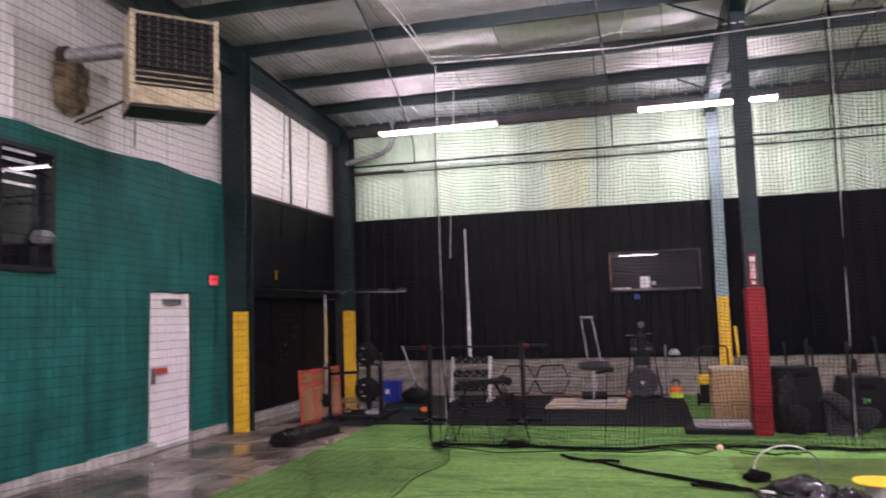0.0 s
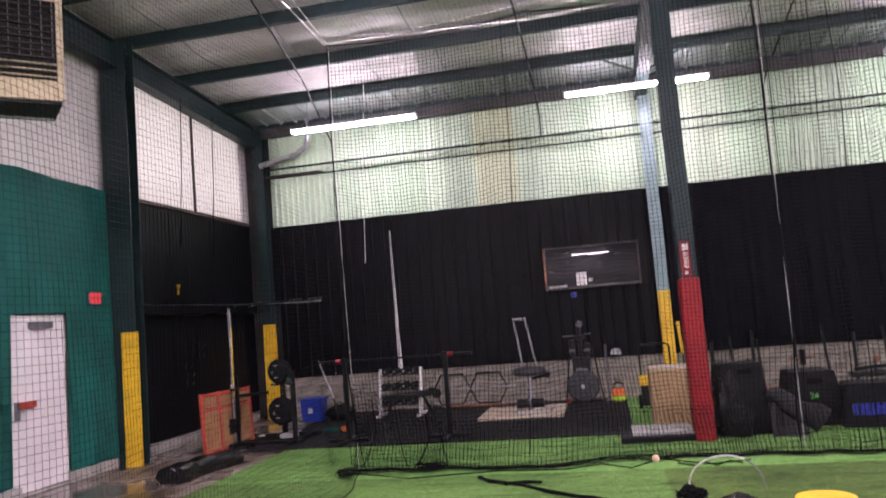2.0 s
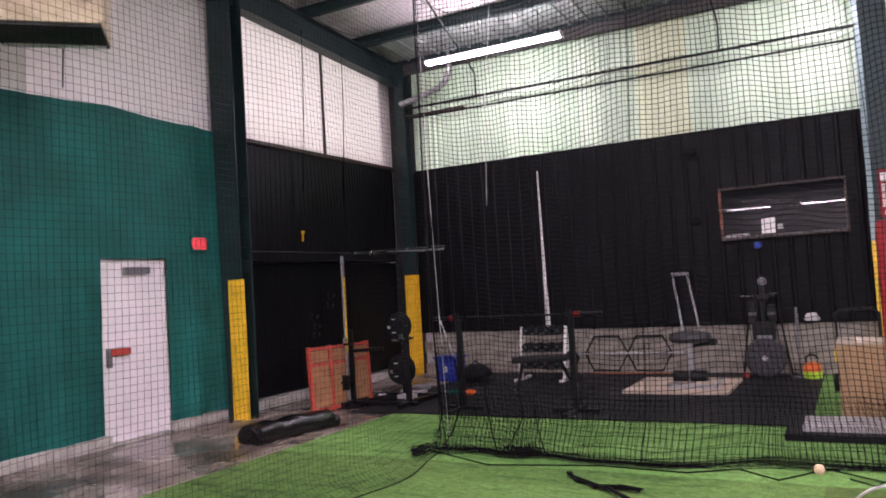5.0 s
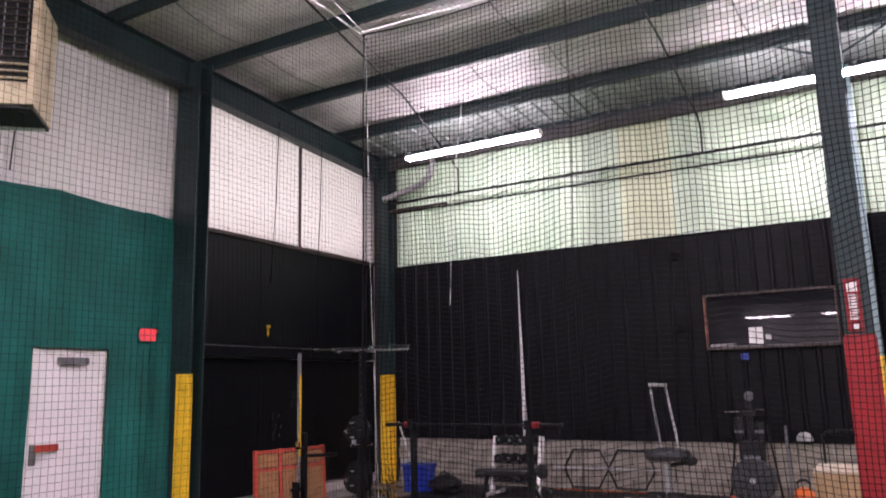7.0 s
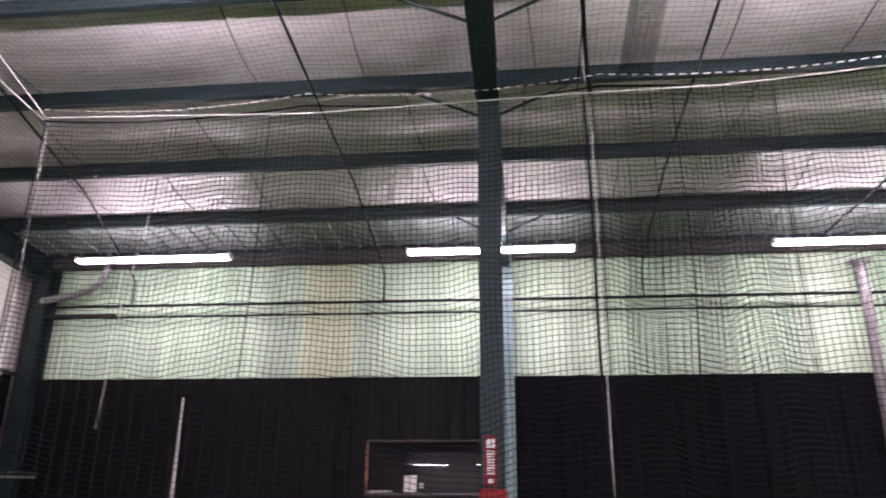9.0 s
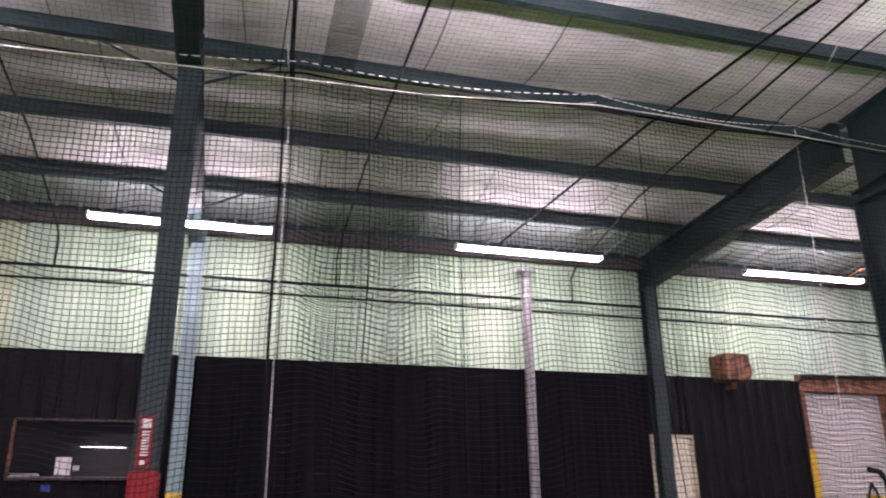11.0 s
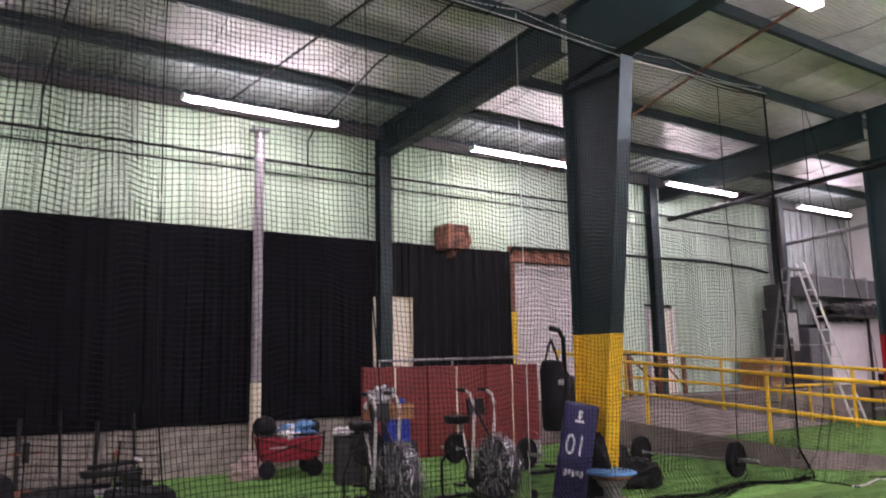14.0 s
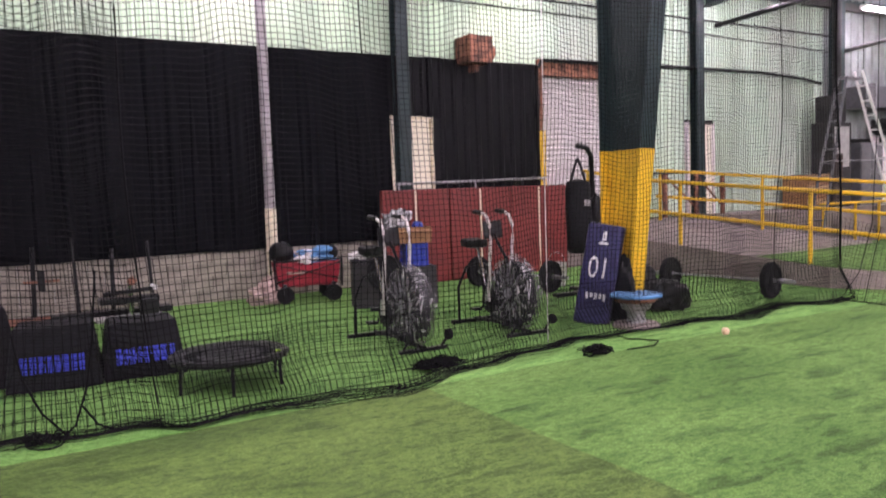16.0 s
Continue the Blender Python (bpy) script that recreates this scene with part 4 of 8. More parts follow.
def bottom_layer(u, v):
    """The slack foot of the net, gathered in front of the hem."""
    p = front(u, 0.88 + 0.115 * min(1.0, v * 1.6))
    x = p[0]
    k = max(0.0, v - 0.55) / 0.45
    reach = 0.16 + 0.12 * math.sin(x * 1.3 + 1) + 0.05 * math.sin(x * 4.1)
    return (x + 0.03 * math.sin(x * 9) + 0.04 * math.sin(x * 5 + 6 * v), p[1] - 0.06 * math.sin(3.0 * v) - reach * k, 0.026 + 0.012 * abs(math.sin(x * 6 + 9 * k)) if k > 0 else max(0.03, p[2] * 0.9))


def side(u, v):
    y = -3.5 + (NETY + 3.5) * u
    z = (4.95 + 0.03 * math.sin(y)) * (1 - v)
    x = NX0 + 0.05 * math.sin(y * 1.7) * (0.3 + v) + 0.05 * math.sin(y * 3.9 + z) * v + 0.16 * (1 - u) * v - 0.0
    if v > 0.97:
        x += (v - 0.97) * 7
        z = max(z, 0.025)
    return (x, y, z)


def overhead(u, v):
    x = NX0 + (NX1 - NX0) * u
    y = -3.5 + (NETY + 3.5) * v
    e = max(0.0, math.sin(math.pi * v)) ** 0.6
    return (x, y, front_top(x) - 0.02 + 0.3 * e + 0.03 * math.sin(x * 1.3) * e)


CELL = 0.044
net = thing("batting_net", "black square-mesh batting net hanging to the turf", "net", group="batting nets")
strands("netting", front, NX1 - NX0, 5.0, CELL, net, r=0.0031)
strands("netting", second_layer, 1.25, 5.0, CELL, net, r=0.0022)
strands("netting", bottom_layer, NX1 - NX0, 0.95, CELL, net, r=0.0024)
hem = bmesh.new()
for vv, rr in ((0.999, 0.004), (0.97, 0.0025)):
    tube(hem, [front(i / 160, vv) for i in range(161)], rr, 6)
part("hem_rope", hem, "cord", net, smooth=True)
bm = bmesh.new()
tube(bm, [(x, NETY, front_top(x)) for x in np.linspace(NX0, NX1, 120)], 0.007, 6)
part("edge_rope", bm, "cord", net, smooth=True)
bm = bmesh.new()
lace = lambda x: (x, NETY - 0.015, scallop(x, 0.085) + 0.075)
tube(bm, [lace(x) for x in np.linspace(NX0, NX1, 150)], 0.003, 6)
part("lacing_core", bm, "cord", net, smooth=True)
bm = bmesh.new()
x = NX0
while x < NX1 - 0.1:
    tube(bm, [lace(x), lace(x + 0.028), lace(x + 0.055)], 0.0048, 6)
    x += 0.095 if x < 5 else 0.075
tagged(part("lacing_rope", bm, "rope_w", net, smooth=True), "white lacing rope wound along the top", kind="stuff")
part("cable", T([(-2.58, NETY - 0.03, 4.95), (-0.17, NETY - 0.03, 4.87), (2.14, NETY - 0.03, 4.94), (3.35, NETY - 0.03, 4.96), (4.98, NETY - 0.03, 5.1), (7.18, NETY - 0.03, 5.08), (8.97, NETY - 0.03, 5.02), (11.6, NETY - 0.03, 5.12)], 0.0055, 6), "rope_w", net, "taut pale cable", smooth=True)
for x, r in ((NX0 + 0.01, 0.006), (2.16, 0.010), (2.24, 0.006), (NX1, 0.014), (2.66, 0.005), (2.84, 0.006), (3.65, 0.006), (5.4, 0.004), (10.6, 0.004), (-0.5, 0.004)):
    u = (x - NX0) / (NX1 - NX0)
    part("seam_rope", T([front(u, q / 40) for q in range(41)], r, 6), "cord", net, smooth=True)
for pts in (((2.93, 9.45, 0.7), (2.97, 9.44, 0.42), (3.06, 9.43, 0.2), (3.2, 9.4, 0.03)), ((3.42, 9.5, 1.05), (3.37, 9.46, 0.6), (3.32, 9.43, 0.32), (3.24, 9.4, 0.1), (3.14, 9.36, 0.03)), ((3.28, 9.44, 0.22), (3.37, 9.4, 0.08), (3.48, 9.38, 0.03), (3.75, 9.38, 0.05))):
    part("foot_rope", T(pts, 0.007, 6), "cord", net, smooth=True)
for k, (x, y, z) in enumerate(((-2.5, 9.5, 0.95), (-2.3, 9.55, 0.8), (-2.05, 9.6, 0.7), (-1.7, 9.58, 0.6), (-1.55, 9.55, 0.45))):
    part("foot_rope", T([(x, y, z), (x + 0.03, y - 0.02, z * 0.55), (x + 0.08 * (-1) ** k, y - 0.05, z * 0.2), (x + 0.16 * (-1) ** k, y - 0.14, 0.03)], 0.006, 6), "cord", net, smooth=True)
strands("netting", lambda u, v: (-2.55 + 1.1 * u + 0.05 * math.sin(9 * u + 4 * v), 9.5 + 0.07 * math.sin(11 * u + 3 * v) - 0.12 * v * v, max(0.03, (1.0 - 0.55 * u) * (1 - v) ** 1.2)), 1.1, 0.8, CELL, net, r=0.0024)
net2 = thing("batting_net", "black square-mesh batting net along the end wall", "net", group="batting nets")
strands("netting", side, NETY + 3.5, 5.0, CELL, net2, r=0.0013)
part("hem_rope", T([side(i / 90, 0.999) for i in range(91)], 0.004, 6), "cord", net2, smooth=True)
part("top_rope", T([side(i / 40, 0.0) for i in range(41)], 0.008, 6), "rope_w", net2, smooth=True)
net3 = thing("overhead_net", "black square-mesh net stretched over the cage", "net", group="batting nets")
strands("netting", overhead, NX1 - NX0, NETY + 3.5, 0.052, net3, r=0.0012)
strands("netting", lambda u, v: (2.46 + 0.26 * u + 0.03 * math.sin(v * 5), -3.4 + 12.95 * v, overhead(0.36, v)[2] + 0.05 * math.sin(3 * u) + 0.04), 0.26, 13.0, 0.016, net3, r=0.002, skip=1)
for q in (0.33, 0.66):
    part("support_rope", T([overhead(q, k / 30) for k in range(31)], 0.006, 6), "cord", net3)
# loose flap past the end of the net
net4 = thing("loose_net", "loose corner of black netting dragged out on the turf", "net", group="batting nets")
def flap(u, v):
    return (11.53 + 0.42 * u * (1 - v) - 0.16 * u * v + 0.03 * math.sin(7 * u + 3 * v), 9.6 - 0.84 * u + 0.08 * math.sin(5 * u) * v, 0.022 + (1.0 - 0.27 * u) * (1 - v) ** 1.15)


strands("netting", flap, 0.95, 1.0, CELL, net4, r=0.0022)
part("hem_rope", T([flap(k / 14, 1.0) for k in range(15)], 0.012, 6), "cord", net4, smooth=True)
part("fold_rope", T([(11.98, 9.3, 4.9), (11.95, 9.3, 2.2), (11.88, 9.32, 0.9), (11.74, 9.38, 0.35), (11.58, 9.5, 0.04)], 0.0045, 6), "cord", net4, smooth=True)
part("fold_rope", T([flap(0.55, k / 10) for k in range(11)], 0.005, 6), "cord", net4, smooth=True)
single("slack_cord", T([(11.85, 9.2, 4.9), (11.82, 8.6, 1.73), (11.8, 8.52, 0.79), (12.0, 8.52, 0.42), (12.12, 8.5, 0.22), (12.0, 8.5, 0.06), (11.87, 8.52, 0.025), (11.8, 8.6, 0.12), (11.7, 8.72, 0.03)], 0.004, 6), "cord", "slack black cord hanging beside the net to the turf", "cord", smooth=True)
single("pale_rope", T([(11.36, 8.77, 0.028), (11.55, 8.72, 0.028), (11.8, 8.78, 0.028), (12.0, 8.82, 0.028), (12.17, 8.85, 0.028), (12.27, 8.5, 0.028)], 0.011, 6), "rope_w", "pale rope lying in a curve on the turf", "rope", smooth=True)


def heap(name, cx, cy, rx, ry, h, n, seed, label):
    """A heap of bunched netting: loops of cord lying over one another."""
    rnd = random.Random(seed)
    bm = bmesh.new()
    for k in range(n):
        a0, ex = rnd.uniform(0, 6.3), rnd.uniform(0.3, 1.0)
        ox, oy = rnd.uniform(-0.4, 0.4) * rx, rnd.uniform(-0.4, 0.4) * ry
        zz = rnd.uniform(0.01, h)
        pts = []
        for q in range(13):
            a = a0 + 2 * math.pi * q / 13
            pts.append((cx + ox + rx * ex * 0.7 * math.cos(a) * rnd.uniform(0.8, 1.15), cy + oy + ry * ex * 0.7 * math.sin(a) * rnd.uniform(0.8, 1.15), max(0.028, 0.02 + zz * (1 - 0.7 * ex) + rnd.uniform(0, 0.04))))
        tube(bm, pts, rnd.uniform(0.003, 0.008), 4, closed=True)
    return single(name, bm, "cord", label, "net", smooth=True)


heap("bunched_net", 5.95, 9.55, 0.28, 0.13, 0.08, 40, 3, "bunched black netting lying on the turf")
heap("bunched_net", 7.3, 9.12, 0.16, 0.12, 0.07, 40, 4, "small tangle of black netting on the turf")
heap("bunched_net", -2.55, 9.25, 0.13, 0.2, 0.14, 10, 5, "gathered black netting at the foot of the net")
heap("bunched_net", -1.65, 9.5, 0.25, 0.14, 0.1, 9, 6, "bunched black netting lying on the turf")
heap("bunched_net", 3.05, 9.35, 0.2, 0.14, 0.06, 10, 7, "bunched black netting lying on the turf")
heap("bunched_net", 0.89, 7.9, 0.14, 0.1, 0.08, 40, 8, "small heap of black netting on the turf")
rnd = random.Random(12)
for pts, r, nm in (([(-1.02, 8.92), (-0.9, 8.75), (-0.6, 8.55), (-0.3, 8.2), (0.1, 7.92), (0.68, 7.5)], 0.022, "net_strip"), ([(-0.75, 8.6), (-0.55, 8.62), (-0.4, 8.58)], 0.02, "net_strip"), ([(0.3, 7.55), (0.55, 7.45), (0.8, 7.4)], 0.03, "net_strip")):
    bm = bmesh.new()
    for k in range(6):
        tube(bm, [(x + rnd.uniform(-r, r), y + rnd.uniform(-r, r) * 1.6, 0.03 + rnd.uniform(0, r * 1.2)) for x, y in pts], 0.009, 5)
    single(nm, bm, "cord", "twisted strip of black netting on the turf", "net", smooth=True)
for pts in ([(-2.6, 9.45), (-1.8, 9.05), (-0.9, 9.25), (-0.2, 9.2), (0.15, 9.4), (0.45, 9.15), (0.75, 9.55), (1.2, 9.2), (1.6, 9.35)], [(0.9, 9.3), (1.05, 9.15), (1.15, 9.35), (1.25, 9.12), (1.4, 9.33), (1.5, 9.2)], [(8.0, 9.6), (7.95, 9.4), (8.1, 9.15), (7.9, 9.02), (7.6, 9.05)], [(12.2, 9.0), (12.6, 8.7), (12.5, 8.4), (12.9, 8.2), (13.1, 8.6)]):
    single("cord", T([(x, y, 0.028) for x, y in pts], 0.006, 5), "cord", "thin black cord lying on the turf", "cord", smooth=True)
hp = [Vector((0.9 + 0.59 * (1 - math.cos(a)) / 2, 8.2 - 0.1 * math.sin(min(a, 1.57)), 0.02 + 0.295 * math.sin(a) ** 0.8)) for a in np.linspace(0.0, math.pi - 0.001, 29)]
hoop = thing("hoop", "white plastic hoop standing on the turf", "hoop")
part("arc", T(hp[:20], 0.007, 8), "rope_w", hoop, smooth=True)
part("arc", T(hp[19:], 0.007, 8), "grey", hoop, "darker grey end", smooth=True)
part("foot_ring", L([(0.03, 0.018), (0.045, 0.025), (0.045, 0.06), (0.03, 0.07)], 14, pose(0.9, 8.2, 0)), "cord", hoop, smooth=True)
bm = bmesh.new()
blob(bm, 1.08, 6.85, 0.12, 0.3, 0.26, 0.15, 0.3, 51, 4)
blob(bm, 1.40, 6.68, 0.1, 0.18, 0.2, 0.13, 0.3, 52, 4)
single("cable_bag", bm, "wetvinyl", "slumped shiny black bag with white hoses round it", "bag", smooth=True)
for cx, cy, rx, ry, a0, a1, z in ((1.06, 6.84, 0.33, 0.3, 1.7, 5.9, 0.06), (1.08, 6.86, 0.3, 0.26, 0.3, 3.9, 0.16), (1.2, 6.6, 0.2, 0.14, 3.0, 6.6, 0.12)):
    single("white_hose", T([(cx + rx * math.cos(a), cy + ry * math.sin(a), z + 0.03 * math.sin(2 * a)) for a in np.linspace(a0, a1, 22)], 0.011, 8), "rope_w", "thin white hose looped round the black bag", "hose", group="white hoses", smooth=True)
sp = thing("cable_spool", "yellow and grey plastic cable spool on the turf", "spool", (1.64, 6.8, 0.018))
part("drum", L([(0.11, 0.012), (0.105, 0.05), (0.105, 0.23), (0.11, 0.244)], 24), "grey_lt", sp, "wound grey wire", smooth=True)
for z in (0.0, 0.244):
    part("flange", L([(0.185, z), (0.19, z + 0.006), (0.185, z + 0.016), (0.05, z + 0.018)], 32), "yellow", sp, smooth=True)
part("wire_end", T([(0.1, 0.0, 0.1), (0.2, -0.05, 0.12), (0.3, -0.15, 0.05), (0.34, -0.2, 0.012)], 0.008, 6), "rope_w", sp, "loose pale wire end", smooth=True)

# ropes hung from the cage
single("hanging_rope", T([(-2.55, 9.62, 4.93), (-2.6, 9.75, 2.5), (-2.62, 9.9, 0.03)], 0.004, 6), "rope_w", "thin white rope hanging at the net corner", "rope", group="ropes")
single("hanging_rope", T([(-2.57, 9.66, 4.93), (-2.66, 9.75, 2.5), (-2.7, 9.88, 0.03)], 0.004, 6), "cord", "thin dark rope hanging at the net corner", "rope", group="ropes")
single("hanging_rope", T([(2.2, 9.62, 5.04), (2.21, 9.75, 2.6), (2.23, 9.92, 0.03)], 0.0045, 6), "rope_w", "white rope hanging down to the turf", "rope", group="ropes")
single("hanging_rope", T([(-2.96, 12.38, roof(12.38)), (-2.97, 12.3, 5.0), (-2.98, 12.05, 4.0), (-3.03, 12.0, 2.54)], 0.007, 6), "rope_w", "white cord hanging from the roof", "rope", group="ropes")
single("hanging_rope", T([(7.2, 9.62, 5.18), (7.25, 9.7, 2.5), (7.28, 9.75, 0.03)], 0.005, 6), "rope_w", "thin white rope hanging beside the net", "rope", group="ropes")
for p, q in (((-2.55, 9.6, 4.95), (-3.1, 7.93, roof(7.93))), ((2.17, 9.6, 5.05), (1.9, 7.93, roof(7.93))), ((7.2, 9.6, 5.2), (6.9, 7.93, roof(7.93))), ((4.98, 9.6, 5.15), (5.2, 10.87, roof(10.87))), ((-0.16, 9.6, 5.0), (-0.1, 10.87, roof(10.87)))):
    single("net_hanger", T([p, q], 0.005, 5), "rope_w", "pale cord holding up the net", "cord", group="net hangers")


single("net_hanger", T([(2.2, 9.6, 4.95), (2.19, 9.61, 5.4), (2.18, 9.5, roof(9.5) + 0.05)], 0.02, 8), "cord", "thick bundle of black cord tying up the net", "cord", group="net hangers", smooth=True)


# ---- pipes and roof fittings ----
def pipe(pts, r, material, label, name="pipe"):
    return single(name, T(pts, r, 10), material, label, "pipe", smooth=True)


pipe([(-5.8, 14.9, 4.76), (3, 14.9, 4.74), (11.4, 14.9, 4.74), (20, 14.9, 4.74)], 0.022, "black_metal", "dark brown pipe along the back wall")
pipe([(-5.8, 14.98, 4.60), (11.4, 14.98, 4.56), (20, 14.98, 4.4)], 0.016, "black_metal", "thin dark conduit along the back wall")
for x in (-4.45, -0.48, 3.35, 7.2):
    s = 0.0 if x > -1 else 1.2
    pipe([(x, 14.9, 4.75), (x, 14.9, 5.15), (x, 14.7, 5.27), (x + s * 0.3, 12.65, roof(12.65) - 0.06), (x + s * 0.7, 9.7, roof(9.7) - 0.06), (x + s, 7, roof(7) - 0.06)], 0.015, "black_metal", "thin sprinkler pipe sloping up under the roof", "sprinkler_pipe")
pipe([(-4.85, 14.7, 5.62), (-4.83, 14.7, 5.3), (-4.9, 14.7, 5.08), (-5.1, 14.75, 4.97), (-5.5, 14.8, 4.9), (-5.9, 14.8, 4.83)], 0.055, "galv", "bent grey metal flue pipe in the corner", "flue_pipe")
pipe([(-5.85, 14.9, 4.62), (-4.74, 14.9, 4.62), (-4.68, 14.9, 4.6)], 0.025, "brown", "dark brown bracket arm on the corner column", "bracket_arm")
pipe([(11.42, 14.98, 3.60), (11.5, 14.98, 3.72), (14.6, 14.98, 3.77), (17.5, 14.98, 3.80), (19.0, 14.98, 3.74), (19.75, 14.98, 3.66)], 0.035, "black_metal", "dark sagging conduit along the green wall", "conduit")
wp = thing("standpipe", "tall grey metal standpipe with pale lower wrap", "pipe", (6.37, 14.84, 0))
part("shaft", T([(0, 0, 1.31), (0, 0, 5.16)], 0.075, 14), "pipegrey", wp, smooth=True)
part("wrap", T([(0, 0, 0), (0, 0, 1.31)], 0.082, 14), "cream", wp, "pale wrapped foot", smooth=True)
part("cap", B(-0.14, 0.14, -0.12, 0.12, 5.16, 5.21, bevel=0.01), "galv", wp)
for zz in (4.75, 5.0):
    part("collar", T([(0, 0, zz - 0.03), (0, 0, zz + 0.03)], 0.088, 14), "galv", wp, smooth=True)
for x, yy, zz in ((1.31, 9.43, 9.43), (1.31, 10.87, 10.87)):
    for s in (-1, 1):
        pipe([(x, yy + 0.02, roof(yy) - 0.35), (x + s * 0.85, yy, roof(yy) + 0.02)], 0.016, "steel", "thin steel brace from rafter to purlin", "brace")
for s in (-1, 1):
    pipe([(1.31, 13.95, 5.38), (1.31 + s * 0.6, 13.9, roof(13.9))], 0.016, "steel", "thin steel brace from rafter to purlin", "brace")
pipe([(16.18, 15.03, 4.70), (15.37, 10.13, 4.70), (14.9, 7.4, 4.7)], 0.05, "black_metal", "dark gas pipe hung under the roof", "gas_pipe")
pipe([(20.4, 15.0, 4.40), (19.32, 12.12, 4.40), (17.6, 7.2, 4.4)], 0.05, "pipegrey", "grey gas pipe hung under the roof", "gas_pipe")
pipe([(12.3, 14.8, 5.3), (11.0, 8.0, 6.0), (10.5, 4, 6.3)], 0.025, "rust", "dark red sprinkler pipe under the roof", "sprinkler_pipe")
pipe([(5.6, 14.5, 5.3), (6.3, 10.87, roof(10.87) - 0.1), (7.2, 6, roof(6) - 0.1)], 0.017, "black_metal", "dark sprinkler pipe under the roof", "sprinkler_pipe")


for p, q, r in (((-6.22, 8.4, 5.6), (-6.22, 8.38, 3.9), 0.008), ((-6.0, 12.2, 5.5), (-6.12, 12.2, 3.1), 0.009), ((-6.0, 13.2, 5.42), (-6.12, 13.22, 3.0), 0.007)):
    m = (Vector(p) + Vector(q)) / 2 + Vector((0, 0.03, 0))
    single("hanging_cable", T([p, m, q], r, 6), "cord", "thin black cable hanging down the end wall", "cable", group="hanging cables", smooth=True)


# ---- end wall things ----
def text_mesh(s, size, material, parent, m, name="lettering"):
    """Raised lettering as a mesh."""
    cu = bpy.data.curves.new("text", "FONT")
    cu.body, cu.size, cu.extrude, cu.align_x, cu.align_y = s, size, 0.002, "CENTER", "CENTER"
    tmp = new("text", cu)
    bpy.context.view_layer.update()
    me = bpy.data.meshes.new_from_object(tmp.evaluated_get(bpy.context.evaluated_depsgraph_get()))
    bpy.data.objects.remove(tmp)
    me.materials.clear()
    me.materials.append(M[material])
    ob = new(name, me)
    ob.parent = parent
    ob.matrix_basis = m
    return ob


dr = thing("door_1", "white metal exit door with red push bar", "door", (-6.36, 9.265, 0.0))
dr["kind"] = "structure"
leaf = part("leaf", B(-0.02, 0.03, -0.42, 0.42, 0.03, 2.02, bevel=0.004), "door", dr)
for s in (-1, 1):
    part("jamb", B(-0.01, 0.05, s * 0.435 - 0.014, s * 0.435 + 0.014, 0.0, 2.06), "white", dr)
part("head", B(-0.01, 0.05, -0.42, 0.42, 2.025, 2.058), "white", dr)
part("closer", B(0.03, 0.1, -0.15, 0.2, 1.9, 1.98, bevel=0.01), "grey", leaf, "grey door closer")
part("push_bar", B(0.05, 0.085, -0.36, -0.1, 0.99, 1.065, bevel=0.008), "redpaint", leaf, "red push bar")
part("latch", B(0.03, 0.07, -0.40, -0.34, 0.86, 1.07, bevel=0.006), "grey", leaf, "dark latch case")
part("threshold", B(-0.02, 0.08, -0.42, 0.42, 0.0, 0.03), "kerb", dr)
ex = thing("exit_sign", "small lit red exit sign on the green curtain", "sign", (-6.2, 10.19, 2.265))
part("case", B(-0.05, 0.0, -0.125, 0.125, -0.088, 0.088, bevel=0.006), "curtain", ex)
text_mesh("EXIT", 0.14, "exit", ex, pose(0.003, 0, 0, 90, 0, 90), "letters")
part("face", B(0.0, 0.0015, -0.112, 0.112, -0.074, 0.074), "exit", ex, "red lit face")
bx = thing("wall_window", "black framed dark window in the curtained wall", "window", (-6.22, 6.68, 2.92))
part("frame", B(-0.06, 0.0, -0.42, 0.38, -0.68, 0.66, bevel=0.01), "black_metal", bx)
part("pane", B(0.0, 0.008, -0.36, 0.32, -0.62, 0.60), "glass_dark", bx, "dark reflecting pane")
# Four bright strips across part of the pane.
for z in (0.2, 0.32, 0.44, 0.54):
    part("slat", B(0.008, 0.02, -0.36, 0.05, z, z + 0.03), "alu", bx, "bright thin strip over the pane")
part("lump", L([(0.0, 0), (0.12, 0.02), (0.15, 0.08), (0.1, 0.15), (0.0, 0.17)], 12, pose(0.02, 0.15, -0.4, 0, 0, 0)), "grey", bx, "grey rounded motor", smooth=True)

# gas heater hung from the wall, turned towards the hall
h = thing("unit_heater", "beige gas unit heater with dark louvred front", "heater", (-4.88, 7.27, 4.0), 45)
part("cabinet", B(-0.46, 0.46, -0.02, 0.62, 0.0, 1.02, bevel=0.012), "beige", h)
part("hood", B(-0.45, 0.45, 0.0, 0.6, -0.03, 0.004), "dim", h, "dark open underside")
recess = part("recess", B(-0.41, 0.41, -0.03, -0.018, 0.2, 0.98), "black_metal", h, "dark louvre opening")
for k in range(12):
    part("louvre", B(-0.41, 0.41, -0.062, -0.03, 0.215 + k * 0.063, 0.226 + k * 0.063, m=None), "beige" if k < 3 else "brown", recess)
for k in range(9):
    part("fin", B(-0.37 + k * 0.093, -0.362 + k * 0.093, -0.05, -0.028, 0.42, 0.97), "grey", recess)
for s in (-1, 1):
    part("edge_strip", B(s * 0.44 - 0.03, s * 0.44 + 0.03, -0.045, -0.02, 0.0, 1.02, bevel=0.004), "beige", h)
part("burner_rail", B(-0.43, 0.43, 0.5, 0.55, -0.05, -0.03), "alu", h, "pale rail below")
part("flue", T([(-0.35, 0.4, 0.72), (-0.7, 0.68, 0.71), (-1.02, 0.92, 0.70)], 0.085, 16), "galv", h, "grey flue pipe", smooth=True)
